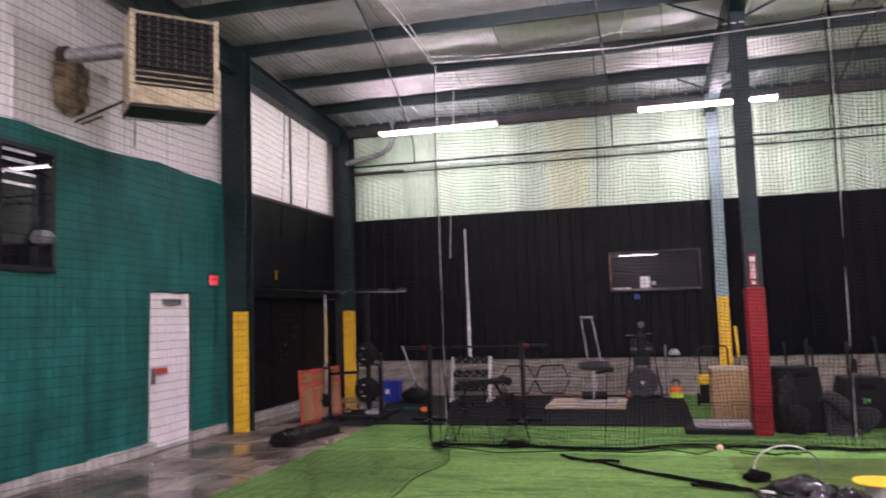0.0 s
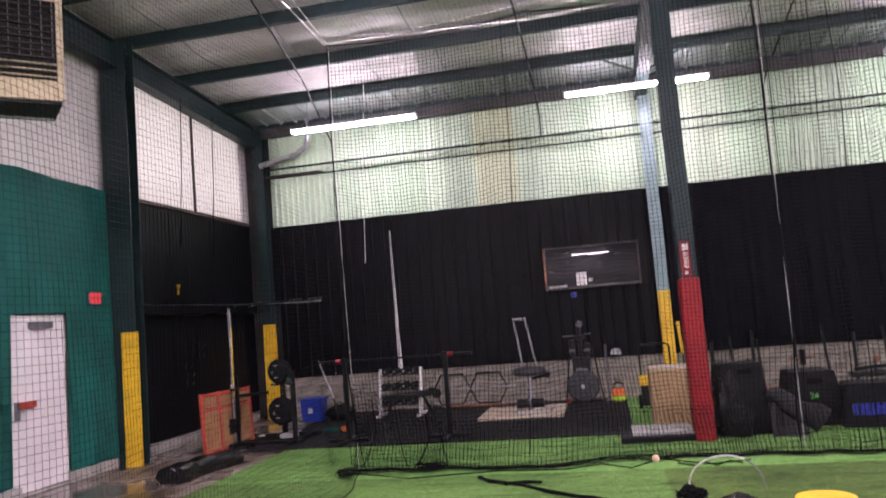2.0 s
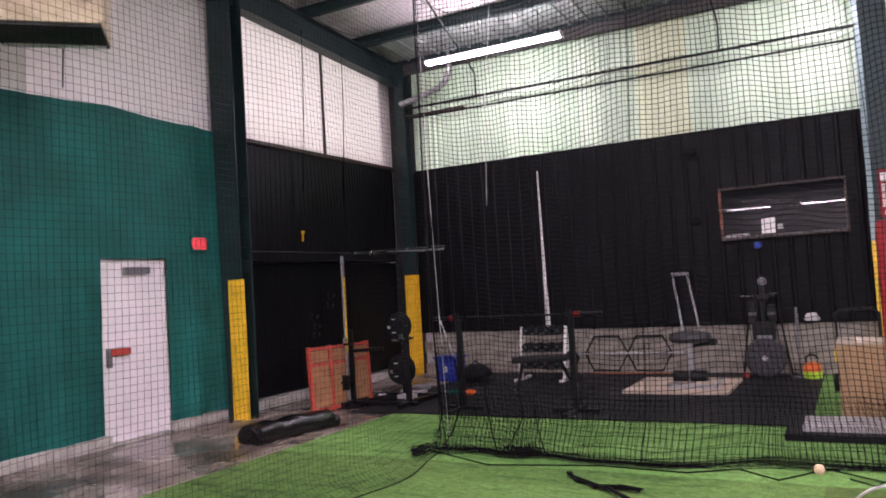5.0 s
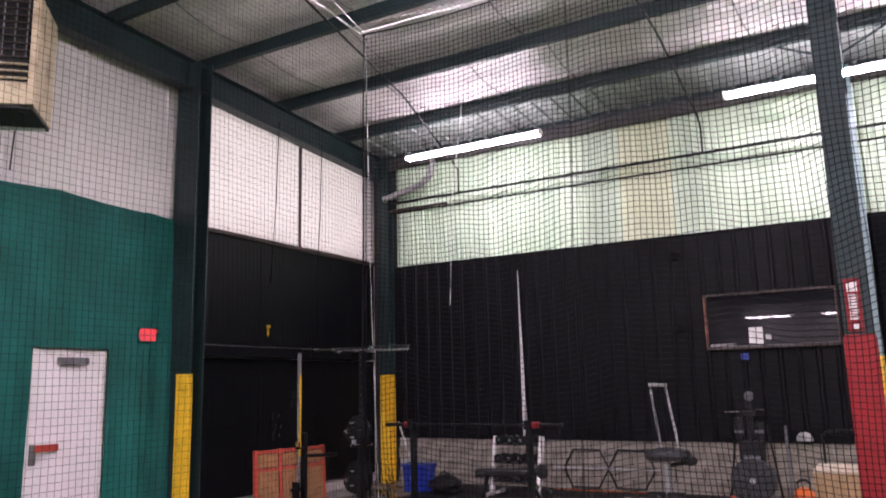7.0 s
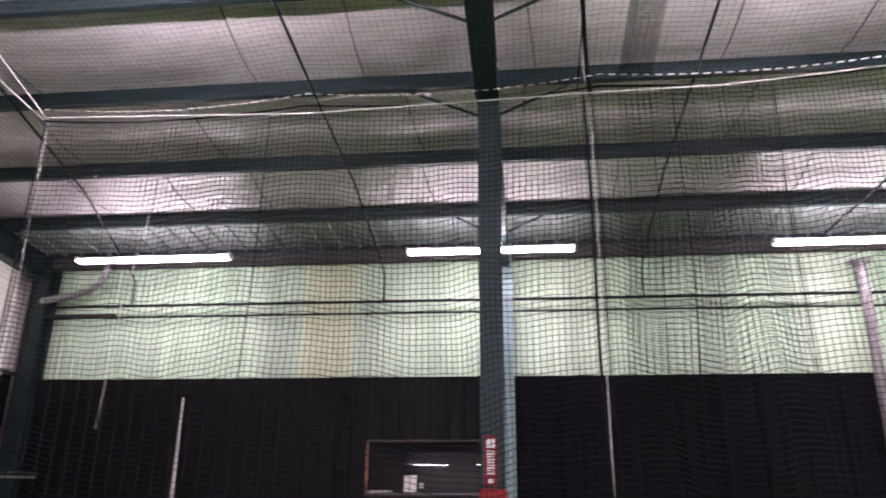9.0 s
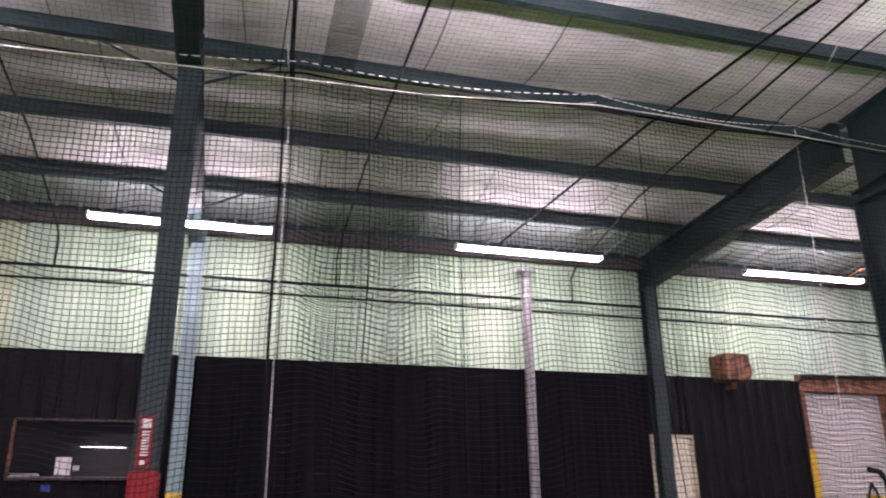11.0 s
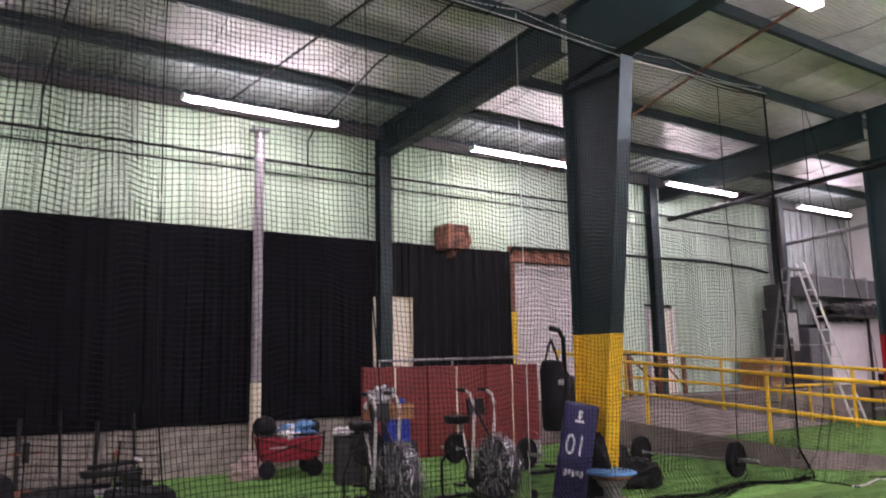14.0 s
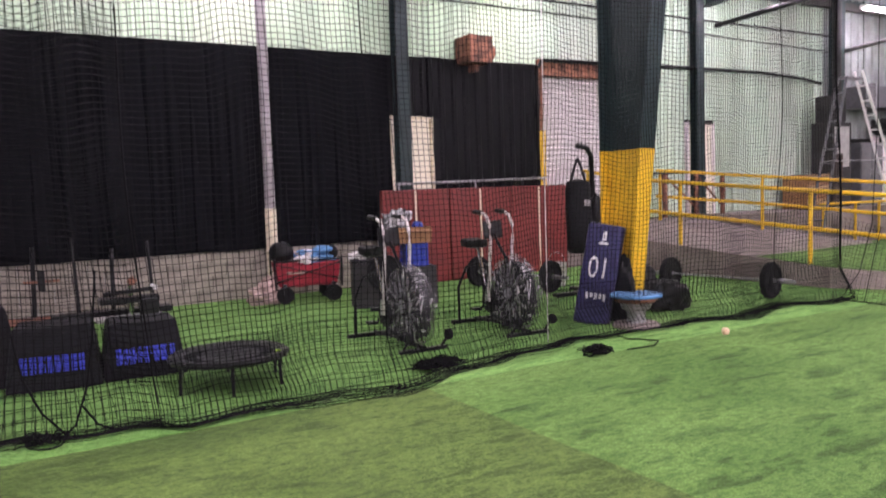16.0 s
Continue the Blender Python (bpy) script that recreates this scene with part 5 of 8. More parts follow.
part("flue_collar", T([(-0.98, 0.89, 0.70), (-1.06, 0.95, 0.70)], 0.12, 16), "brown", h, "dark rusty wall collar", smooth=True)
bm = bmesh.new()
blob(bm, -0.95, 0.99, 0.40, 0.24, 0.13, 0.34, 0.28, 61, 4)
for v in bm.verts:
    v.co = pose(-0.95, 0.99, 0.4, 0, 0, 45) @ (v.co - Vector((-0.95, 0.99, 0.4)))
part("flue_wrap", bm, "stained", h, "stained brown insulation wrap", smooth=True)
for s in (-0.35, 0.35):
    part("hanger_rod", T([(s, 0.3, 1.02), (s, 0.3, roof(7.35) - 4.02)], 0.01, 6), "black_metal", h)
part("bracket", T([(-0.46, 0.4, 0.12), (-0.9, 1.2, 0.02)], 0.015, 6), "black_metal", h)
part("gas_line", T([(-0.6, 1.1, 0.1), (-0.9, 1.35, 0.0), (-0.95, 1.4, -0.3)], 0.014, 6), "rust", h)

rf = thing("barrier_panel", "red steel barrier with tan infill leaning on the wall", "frame", (-5.2, 11.03, 0.0), -11)
for y in (0.0, 0.36, 0.72, 1.05):
    part("upright", B(-0.02, 0.02, y - 0.022, y + 0.022, 0.0, 0.86, bevel=0.005, m=pose(0, 0, 0, 0, -3, 0)), "redpaint", rf)
for z in (0.04, 0.62, 0.83):
    part("rail", B(-0.018, 0.018, 0.0, 1.05, z - 0.02, z + 0.02, bevel=0.005, m=pose(0, 0, 0, 0, -3, 0)), "redpaint", rf)
for y in (0.18, 0.54, 0.89):
    part("panel", B(-0.012, 0.012, y - 0.15, y + 0.15, 0.07, 0.6, m=pose(0, 0, 0, 0, -3, 0)), "card", rf, "tan infill panel")
    part("panel", B(-0.012, 0.012, y - 0.15, y + 0.15, 0.65, 0.8, m=pose(0, 0, 0, 0, -3, 0)), "card", rf, "tan infill panel")
rm = thing("rolled_mat", "flattened dark roll of wet vinyl mat on the concrete", "mat")
for k, (z, r, dx) in enumerate(((0.075, 0.13, 0.0), (0.13, 0.10, 0.05), (0.165, 0.06, -0.03))):
    bm = bmesh.new()
    tube(bm, [(-4.72 + dx, 9.32 + 0.03 * k, z), (-4.68 + dx, 9.6, z), (-4.63 + dx, 9.9, z * 0.95), (-4.58 + dx, 10.2, z * 0.9), (-4.53 + dx, 10.48 - 0.04 * k, z * 0.8)], r * 1.4, 22)
    bmesh.ops.subdivide_edges(bm, edges=list(bm.edges), cuts=1, use_grid_fill=True)
    for v in bm.verts:
        v.co.z = max(0.004, v.co.z * 0.74 + 0.05 * noise.noise(v.co * 5 + Vector((k, 0, 0))) + 0.012 * noise.noise(v.co * 14))
        v.co.x += 0.09 * noise.noise(v.co * 3.5 + Vector((3, k, 0)))
    part("fold", bm, "wetvinyl", rm, smooth=True)
pole = thing("upright_pole", "square metal post, grey in front and yellow at the side", "pole", (-5.04, 11.6, 0))
post = part("post", B(-0.018, 0.014, -0.02, 0.02, 0.02, 2.03, bevel=0.004), "galv", pole, smooth=True)
part("painted_side", B(0.014, 0.017, -0.019, 0.019, 0.75, 1.75), "yellow", post, "yellow painted side")
part("foot", L([(0.03, 0), (0.15, 0.0), (0.15, 0.02), (0.05, 0.035), (0.03, 0.1)], 20), "black_metal", pole, smooth=True)
part("clamp", B(-0.05, 0.05, -0.07, -0.028, 0.24, 0.44, bevel=0.012), "black_metal", pole)
part("clamp_bar", T([(-0.16, -0.06, 0.33), (0.1, -0.06, 0.36)], 0.018, 8), "black_metal", pole, smooth=True)
tag = thing("yellow_tag", "small yellow tag hanging on the black boards", "tag", (-6.3, 12.35, 2.43))
part("strap", B(0, 0.02, -0.012, 0.012, -0.08, 0.08), "yellow", tag)
part("knot", B(0, 0.03, -0.035, 0.035, 0.04, 0.08, bevel=0.008), "yellow", tag)
for k, (y, z) in enumerate(((12.5, 1.2), (12.55, 1.05), (12.52, 0.92), (12.9, 1.35), (12.93, 1.5))):
    hk = thing("wall_hook", "small black wall hook with bright tip", "hook", (-6.32, y, z), group="wall hooks")
    part("plate", B(0, 0.015, -0.03, 0.03, -0.05, 0.05, bevel=0.004), "black_metal", hk)
    part("peg", T([(0.01, 0, 0), (0.1, 0, -0.02), (0.13, 0, 0.03)], 0.012, 8), "chrome", hk, smooth=True)


# ---- back wall things ----
wn = thing("window_1", "dark reflecting window with a thin worn frame", "window", (0.18, 14.94, 2.345))
wn["kind"] = "structure"
pane = part("pane", B(-0.80, 0.80, 0.0, 0.02, -0.35, 0.35), "glass_dark", wn, "dark reflecting pane")
for a in ((-0.83, 0.83, 0.35, 0.38), (-0.83, 0.83, -0.38, -0.35)):
    part("window_frame", B(a[0], a[1], -0.03, 0.03, a[2], a[3], bevel=0.004), "brown", wn)
for s, m in ((-0.815, "rust"), (0.815, "brown")):
    part("window_frame", B(s - 0.018, s + 0.018, -0.03, 0.03, -0.35, 0.35, bevel=0.004), m, wn)
part("paper", B(-0.28, -0.10, -0.006, -0.002, -0.32, -0.10), "white", pane, "white paper at the pane")
part("paper", B(-0.07, 0.0, -0.006, -0.002, -0.27, -0.2), "grey_lt", pane, "small pale label")
part("paper", B(-0.78, -0.45, -0.006, -0.002, -0.335, -0.3), "grey_lt", pane, "pale strip")
part("inner_sill", B(-0.8, 0.8, -0.02, 0.0, -0.35, -0.335), "grey", pane, "dusty lower bead")
for z in (3.35, 2.31):
    d = thing("wall_speaker", "small black speaker on the black sheeting", "speaker", (-1.0, 14.93, z - 0.02), group="wall speakers")
    part("case", L([(0.05, -0.09), (0.065, -0.08), (0.07, 0.0), (0.062, 0.012)], 20, pose(0, 0.0, 0, 90)), "cord", d, smooth=True)
    part("cone", L([(0.05, 0.012), (0.04, 0.016), (0.01, 0.006)], 16, pose(0, 0.0, 0, 90)), "cord", d, smooth=True)
single("wall_strip", T([(-3.42, 14.93, 0.76), (-3.43, 14.93, 1.5), (-3.44, 14.94, 2.4), (-3.45, 14.95, 3.34)], 0.042, 8, r1=0.012), "rope_w", "pale frayed rope strip hanging on the black sheeting", "rope", smooth=True)
tgb = thing("blue_tag", "small dark blue cloth hanging below the window", "cloth", (-0.17, 14.9, 1.86))
part("cloth", B(-0.05, 0.05, 0.0, 0.02, -0.04, 0.05, bevel=0.008), "blue", tgb)
part("hook", T([(0, 0.01, 0.04), (0, 0.03, 0.1)], 0.006, 6), "black_metal", tgb)
rp = thing("column_pad", "red vinyl pad wrapped round the column foot", "pad", (1.325, 10.6, 0))
part("wrap", B(-0.112, 0.112, -0.15, 0.2, 0.018, 1.88, bevel=0.03), "padred", rp)
part("seam", B(-0.118, -0.11, 0.05, 0.09, 0.1, 1.8), "padred", rp)
sg = thing("wall_sign", "tall red and white safety sign on the green column", "sign", (1.31, 10.495, 2.1))
board = part("board", B(-0.055, 0.055, -0.008, 0.0, -0.2, 0.2, bevel=0.002), "red", sg)
part("symbol", B(-0.035, 0.035, -0.011, -0.008, 0.1, 0.17), "white", board)
for k in range(9):
    part("text_bar", B(-0.03, 0.03, -0.011, -0.008, 0.065 - k * 0.022, 0.078 - k * 0.022), "white", board)
part("arrow", B(-0.02, 0.02, -0.011, -0.008, -0.18, -0.145), "white", board)
gt = thing("fire_sign", "small red and white safety sign on the column", "sign", (16.05, 10.08, 2.25), -60)
part("board", B(-0.055, 0.055, -0.09, -0.08, -0.22, 0.22), "red", gt)
part("bar", B(-0.025, 0.025, -0.094, -0.09, -0.17, 0.18), "white", gt)

d2 = thing("door_2", "pale backlit side door beside the green column", "door", ((D2[0] + D2[1]) / 2, 15.11, 0.78))
d2["kind"] = "structure"
leaf = part("leaf", B(-0.37, 0.37, 0, 0.012, 0.0, 1.87), "backlit", d2)
for s in (-1, 1):
    part("jamb", B(s * 0.39 - 0.02, s * 0.39 + 0.02, -0.06, 0.04, 0, 1.91), "cream", d2)
part("head", B(-0.37, 0.37, -0.06, 0.04, 1.872, 1.91), "cream", d2)
part("handle", T([(-0.3, -0.01, 0.9), (-0.3, -0.06, 0.9), (-0.2, -0.06, 0.9)], 0.012, 8), "chrome", leaf)
d3 = thing("door_3", "narrow backlit white door at the loading dock", "door", ((D3[0] + D3[1]) / 2, 15.12, 0.8))
d3["kind"] = "structure"
part("leaf", B(-0.37, 0.37, 0, 0.012, 0.0, 1.87), "backlit", d3)
for s in (-1, 1):
    part("jamb", B(s * 0.39 - 0.02, s * 0.39 + 0.02, -0.06, 0.04, 0, 1.9), "door", d3)
part("head", B(-0.37, 0.37, -0.06, 0.04, 1.872, 1.9), "brown", d3)
dk = thing("dock_door", "pale roll-up loading door with rusty frame", "door", ((DK[0] + DK[1]) / 2, 15.2, 0.8))
dk["kind"] = "structure"
for k in range(27):
    part("slat", B(-0.86, 0.86, 0.0 + 0.012 * (k % 2), 0.03 + 0.012 * (k % 2), k * 0.1, k * 0.1 + 0.094, bevel=0.01), "shutter", dk)
part("header", B(-0.98, 0.98, -0.16, -0.04, 2.67, 2.95, bevel=0.01), "rust", dk, "rusty brown header")
for s in (-1, 1):
    part("track", B(s * 0.91 - 0.06, s * 0.91 + 0.06, -0.14, 0.0, 0.0, 2.67), "rust", dk, "rusty brown track")
part("guard", B(-1.0, -0.86, -0.19, -0.145, 0.62, 1.69, bevel=0.01), "yellow", dk, "yellow painted guard")
ht = thing("wall_heater", "rusty orange box heater high on the wall", "heater", (10.02, 14.95, 3.55))
part("case", B(-0.26, 0.2, -0.3, 0.16, 0.0, 0.44, bevel=0.02), "rust", ht)
part("fan", T([(0.2, -0.1, 0.2), (0.3, -0.1, 0.2)], 0.13, 14), "rust", ht, smooth=True)
part("arm", B(-0.05, 0.05, -0.1, 0.12, -0.12, 0.0), "rust", ht)
for x in (8.06, 9.28, 10.5):
    p = thing("wall_pad", "dark red wall padding panel", "pad", (x, 14.68, 0.018), group="red wall pads")
    part("cover", B(0.0, 1.2, -0.05, 0.05, 0.0, 1.49, bevel=0.02), "redpad", p)
    part("strip", B(0.565, 0.595, -0.058, -0.05, 0.0, 1.47), "cream", p, "pale seam strip")
rl = thing("guard_rail", "grey pipe rail above the red padding", "rail", (8.38, 14.78, 0.78))
part("top_bar", T([(0, 0, 0.82), (3.0, 0, 0.86)], 0.022, 10), "galv", rl, smooth=True)
for x in (0.05, 1.5, 2.95):
    part("post", T([(x, 0, 0.0), (x, 0, 0.84)], 0.02, 8), "galv", rl, smooth=True)


# ---- gym things on the rubber mats ----
def plate_mesh(bm, m, r=0.225, w=0.05):
    lathe(bm, [(0.03, -w / 2), (r * 0.35, -w / 2), (r * 0.4, -w * 0.3), (r * 0.78, -w * 0.3), (r * 0.84, -w / 2), (r * 0.97, -w / 2), (r, -w * 0.3), (r, w * 0.3), (r * 0.97, w / 2), (r * 0.84, w / 2), (r * 0.78, w * 0.3), (r * 0.4, w * 0.3), (r * 0.35, w / 2), (0.03, w / 2)], 28, m)


rk = thing("half_rack", "black steel half rack with stored weight plates", "rack", (-4.66, 12.35, 0.03))
mast = part("mast", B(0.02, 0.09, -0.035, 0.035, 0.0, 2.04, bevel=0.006), "black_metal", rk)
for k in range(16):
    part("adjusting_hole", T([(0.055, -0.034, 0.45 + 0.1 * k), (0.055, -0.037, 0.45 + 0.1 * k)], 0.008, 8), "grey", mast)
for x, hh in ((-0.38, 1.0), (0.5, 1.04)):
    up = part("front_upright", B(x - 0.03, x + 0.03, -0.68, -0.62, 0.0, hh, bevel=0.005), "black_metal", rk)
    part("j_hook", B(x - 0.035, x + 0.035, -0.78, -0.68, hh - 0.2, hh - 0.17, bevel=0.004), "black_metal", up)
    part("hook_lip", B(x - 0.03, x + 0.03, -0.785, -0.765, hh - 0.17, hh - 0.1, bevel=0.004), "chrome", up, "bright worn lip")
    part("foot_bar", B(x - 0.035, x + 0.035, -0.9, 0.2, 0.0, 0.06, bevel=0.006), "black_metal", rk)
part("front_bar", B(-0.55, 0.62, -0.69, -0.61, 0.0, 0.05, bevel=0.006), "black_metal", rk)
part("rear_bar", B(-0.55, 0.6, 0.0, 0.07, 0.0, 0.06, bevel=0.006), "black_metal", rk)
part("platform", B(-0.34, 0.46, -0.6, -0.02, 0.0, 0.03, bevel=0.006), "rubber", rk)
part("spotter_bar", T([(-0.62, -0.65, 0.72), (-0.3, -0.65, 0.72), (0.1, -0.6, 0.74)], 0.024, 10), "black_metal", rk, smooth=True)
part("spotter_tip", T([(-0.68, -0.65, 0.72), (-0.62, -0.65, 0.72)], 0.026, 10), "chrome", rk, smooth=True)
grip = part("pull_up_bar", T([(-0.5, 0.2, 2.04), (-0.3, 0.12, 2.08), (-0.05, 0.05, 2.05), (0.055, 0.0, 2.05), (0.4, 0.05, 2.03), (0.72, 0.1, 2.03)], 0.014, 8), "galv", rk, "bare metal multi-grip bar", smooth=True)
part("pull_up_bar", T([(-0.54, -0.3, 2.04), (0.055, -0.18, 2.06), (0.74, -0.24, 2.04)], 0.014, 8), "black_metal", rk, smooth=True)
for x in (-0.5, -0.2, 0.4, 0.72):
    part("cross_grip", T([(x, -0.3, 2.06), (x, 0.14, 2.07)], 0.015, 8), "black_metal", rk, smooth=True)
    for y in (-0.3, 0.14):
        part("bolt", T([(x, y - 0.03, 2.05), (x, y + 0.03, 2.05)], 0.022, 8), "chrome", rk)
for z, r in ((1.0, 0.19), (0.40, 0.215)):
    peg = part("weight_peg", T([(0.055, -0.03, z), (0.055, -0.36, z)], 0.024, 10), "chrome", rk, smooth=True)
    for k in range(3):
        bm = bmesh.new()
        plate_mesh(bm, pose(0.055 + 0.01 * k, -0.08 - 0.06 * k, z - 0.008 * k, 90, 0, 0), r - 0.025 * k)
        part("weight_plate", bm, "rubber", peg, smooth=True)
    for a in (0, 1):
        part("plate_mark", B(-0.03 + 0.055, 0.03 + 0.055, -0.232, -0.227, z + 0.09 - 0.18 * a, z + 0.105 - 0.18 * a), "grey_lt", peg, "worn pale lettering")
for x, y, z in ((-0.12, 0.12, 0.8), (0.22, 0.1, 0.82)):
    part("side_peg", T([(0.055, 0.0, z), (x, -0.02, z)], 0.02, 8), "chrome", rk, smooth=True)
part("foot_plate", B(0.12, 0.36, -0.35, -0.2, 0.031, 0.09, bevel=0.01), "grey_lt", rk, "pale foot plate")
for k, (x, y, r) in enumerate(((-4.72, 12.75, 0.2), (-4.66, 12.8, 0.17), (-5.1, 12.4, 0.17))):
    lp_ = thing("weight_plate", "worn grey weight plate lying flat by the rack", "weight plate", (x, y, 0.03 + (0.05 if k == 1 else 0.0) + 0.025), group="loose weight plates")
    bm = bmesh.new()
    plate_mesh(bm, pose(0, 0, 0), r, 0.05)
    part("disc", bm, "grey_lt" if k != 1 else "grey", lp_, smooth=True)
kb_ = thing("row_handle", "thin bent steel bar leaning on the rack", "bar", (-3.95, 12.2, 0.03))
part("shaft", T([(0.22, 0, 0.55), (0.1, 0.02, 0.85), (0.0, 0.02, 1.12)], 0.012, 8), "galv", kb_, smooth=True)
part("lower_shaft", T([(0.3, -0.02, 0.0), (0.22, 0, 0.55)], 0.012, 8), "black_metal", kb_, smooth=True)
bn = thing("storage_bin", "blue plastic storage tub on the mat", "bin", (-4.80, 14.05, 0.03))
bm = bmesh.new()
box(bm, -0.2, 0.2, -0.16, 0.16, 0.0, 0.38, 0.02)
for v in bm.verts:
    v.co.x *= 0.86 + 0.14 * v.co.z / 0.4
    v.co.y *= 0.86 + 0.14 * v.co.z / 0.4
part("tub", bm, "blue", bn)
part("rim", B(-0.215, 0.215, -0.18, 0.18, 0.36, 0.4, bevel=0.01), "blue", bn)
part("label", B(-0.05, 0.03, -0.162, -0.152, 0.15, 0.24), "white", bn, "pale label")
ss = thing("squat_stand", "black squat stand with feet on the mat", "stand", (-2.58, 11.55, 0.03))
for x in (-0.72, 0.72):
    part("upright", B(x - 0.03, x + 0.03, -0.03, 0.03, 0.04, 1.12, bevel=0.004), "black_metal", ss)
    part("base", B(x - 0.28, x + 0.28, -0.035, 0.035, 0.0, 0.05, bevel=0.006), "black_metal", ss)
    part("base", B(x - 0.035, x + 0.035, -0.4, 0.3, 0.0, 0.045, bevel=0.006), "black_metal", ss)
    part("cradle", B(x - 0.035, x + 0.035, -0.07, 0.05, 1.07, 1.10, bevel=0.004), "black_metal", ss)
    part("cradle_lip", B(x - 0.035, x + 0.035, -0.07, -0.05, 1.10, 1.17), "black_metal", ss)
bb = thing("barbell", "bare steel barbell with red collars on the stand", "barbell", (-2.58, 11.55, 1.145))
part("bar", T([(-0.66, 0, 0), (0.66, 0, 0)], 0.014, 10), "black_metal", bb, smooth=True)
for s in (-1, 1):
    part("sleeve", T([(s * 0.66, 0, 0), (s * 1.1, 0, 0)], 0.022, 12), "black_metal", bb, smooth=True)
    part("collar", T([(s * 0.76, 0, 0), (s * 0.84, 0, 0)], 0.034, 12), "red", bb, "red collar", smooth=True)
db = thing("dumbbell_rack", "white-sided dumbbell rack with three shelves", "rack", (-3.25, 14.1, 0.03))
for s in (-1, 1):
    part("side_frame", B(s * 0.36 - 0.025, s * 0.36 + 0.025, -0.05, 0.05, 0.0, 0.82, bevel=0.006, m=pose(0, 0, 0, -14, 0, 0)), "white", db, "white painted upright")
    part("foot", B(s * 0.36 - 0.025, s * 0.36 + 0.025, -0.2, 0.4, 0.0, 0.04), "white", db)
for k, z in enumerate((0.2, 0.45, 0.7)):
    part("shelf", B(-0.34, 0.34, -0.08 + 0.25 * z, 0.12 + 0.25 * z, z - 0.02, z, bevel=0.004), "black_metal", db)
for k, z in enumerate((0.2, 0.45, 0.7)):
    for i in range(4):
        w = thing("dumbbell", "round black dumbbell with chrome end plates on the rack", "dumbbell", (-3.25 - 0.255 + 0.17 * i, 14.1 + 0.02 + 0.25 * z, z + 0.03), group="dumbbells")
        part("handle", T([(0, -0.07, 0.055), (0, 0.07, 0.055)], 0.014, 8), "chrome", w, smooth=True)
        for s in (-1, 1):
            head = part("head", T([(0, s * 0.055, 0.055), (0, s * 0.07, 0.055), (0, s * 0.125, 0.055), (0, s * 0.135, 0.055)], 0.058, 14), "rubber", w, smooth=True)
            part("end_plate", T([(0, s * 0.134, 0.055), (0, s * 0.139, 0.055)], 0.026, 12), "chrome", head)
bc = thing("weight_bench", "black padded bench with roller and steel leg", "bench", (-2.75, 12.95, 0.03), 25)
part("pad", B(-0.45, 0.3, -0.13, 0.13, 0.42, 0.50, bevel=0.02), "vinyl", bc)
part("roller", T([(0.38, -0.2, 0.46), (0.38, 0.25, 0.46)], 0.07, 14), "vinyl", bc, smooth=True)
part("roller", T([(0.42, -0.22, 0.2), (0.42, 0.22, 0.2)], 0.06, 14), "vinyl", bc, smooth=True)
part("leg", T([(-0.3, 0, 0.42), (-0.4, 0, 0.02)], 0.025, 8), "black_metal", bc)
part("leg", T([(0.2, 0, 0.42), (0.4, 0, 0.02)], 0.025, 8), "black_metal", bc)
part("foot", B(-0.43, -0.37, -0.22, 0.22, 0.0, 0.04), "black_metal", bc)
part("foot", B(0.37, 0.43, -0.22, 0.22, 0.0, 0.04), "black_metal", bc)
part("knob", L([(0.03, -0.015), (0.035, 0), (0.03, 0.015)], 14, pose(0.3, -0.16, 0.3, 90)), "chrome", bc, smooth=True)
for k, x in enumerate((-2.5, -1.83)):
    hb = thing("hex_bar", "dark steel hex trap bar leaning on the block wall", "bar", (x, 14.98, 0.06), group="hex bars")
    pts = [(-0.34, 0.06, 0.28), (-0.2, 0.09, 0.54), (0.2, 0.09, 0.54), (0.34, 0.06, 0.28), (0.2, 0.0, 0.02), (-0.2, 0.0, 0.02)]
    pts = [(a, b - 0.09 + 0.03, c) for a, b, c in pts]
    part("hexagon", T(pts, 0.018, 8, closed=True), "black_metal", hb)
    for s in (-1, 1):
        part("sleeve", T([(s * 0.33, 0.0, 0.28), (s * 0.5, 0.0, 0.285)], 0.023, 10), "grey_lt", hb, smooth=True)
    part("grip", T([(-0.33, 0.0, 0.28), (0.33, 0.0, 0.28)], 0.014, 8), "grey_lt", hb, smooth=True)
single("power_cable", T([(-3.0, 14.9, 0.04), (-2.4, 14.86, 0.045), (-1.9, 14.92, 0.04), (-1.2, 14.85, 0.04)], 0.005, 6), "orange", "thin orange extension cord along the wall", "cord", smooth=True)
single("platform_board", B(-1.72, -0.42, 12.95, 14.25, 0.03, 0.07, bevel=0.005), "woodlight", "pale wooden platform board on the mat", "board")
gm = thing("leg_machine", "grey steel leg machine with padded disc seat", "exercise machine", (-0.92, 13.45, 0.07))
for x in (-0.25, 0.3):
    part("base_bar", B(x - 0.025, x + 0.025, -0.25, 0.4, 0.0, 0.05, bevel=0.005), "galv", gm)
part("base_bar", B(-0.25, 0.3, -0.25, -0.2, 0.0, 0.05, bevel=0.005), "galv", gm)
part("column", B(-0.05, 0.02, 0.0, 0.07, 0.03, 0.68, bevel=0.006), "galv", gm)
part("seat", L([(0.02, 0.55), (0.24, 0.57), (0.27, 0.62), (0.25, 0.68), (0.1, 0.71), (0.0, 0.71)], 26), "darkgrey", gm, "dark grey padded seat", smooth=True)
part("roller", T([(-0.22, -0.1, 0.14), (-0.04, -0.1, 0.14)], 0.07, 14), "vinyl", gm, smooth=True)
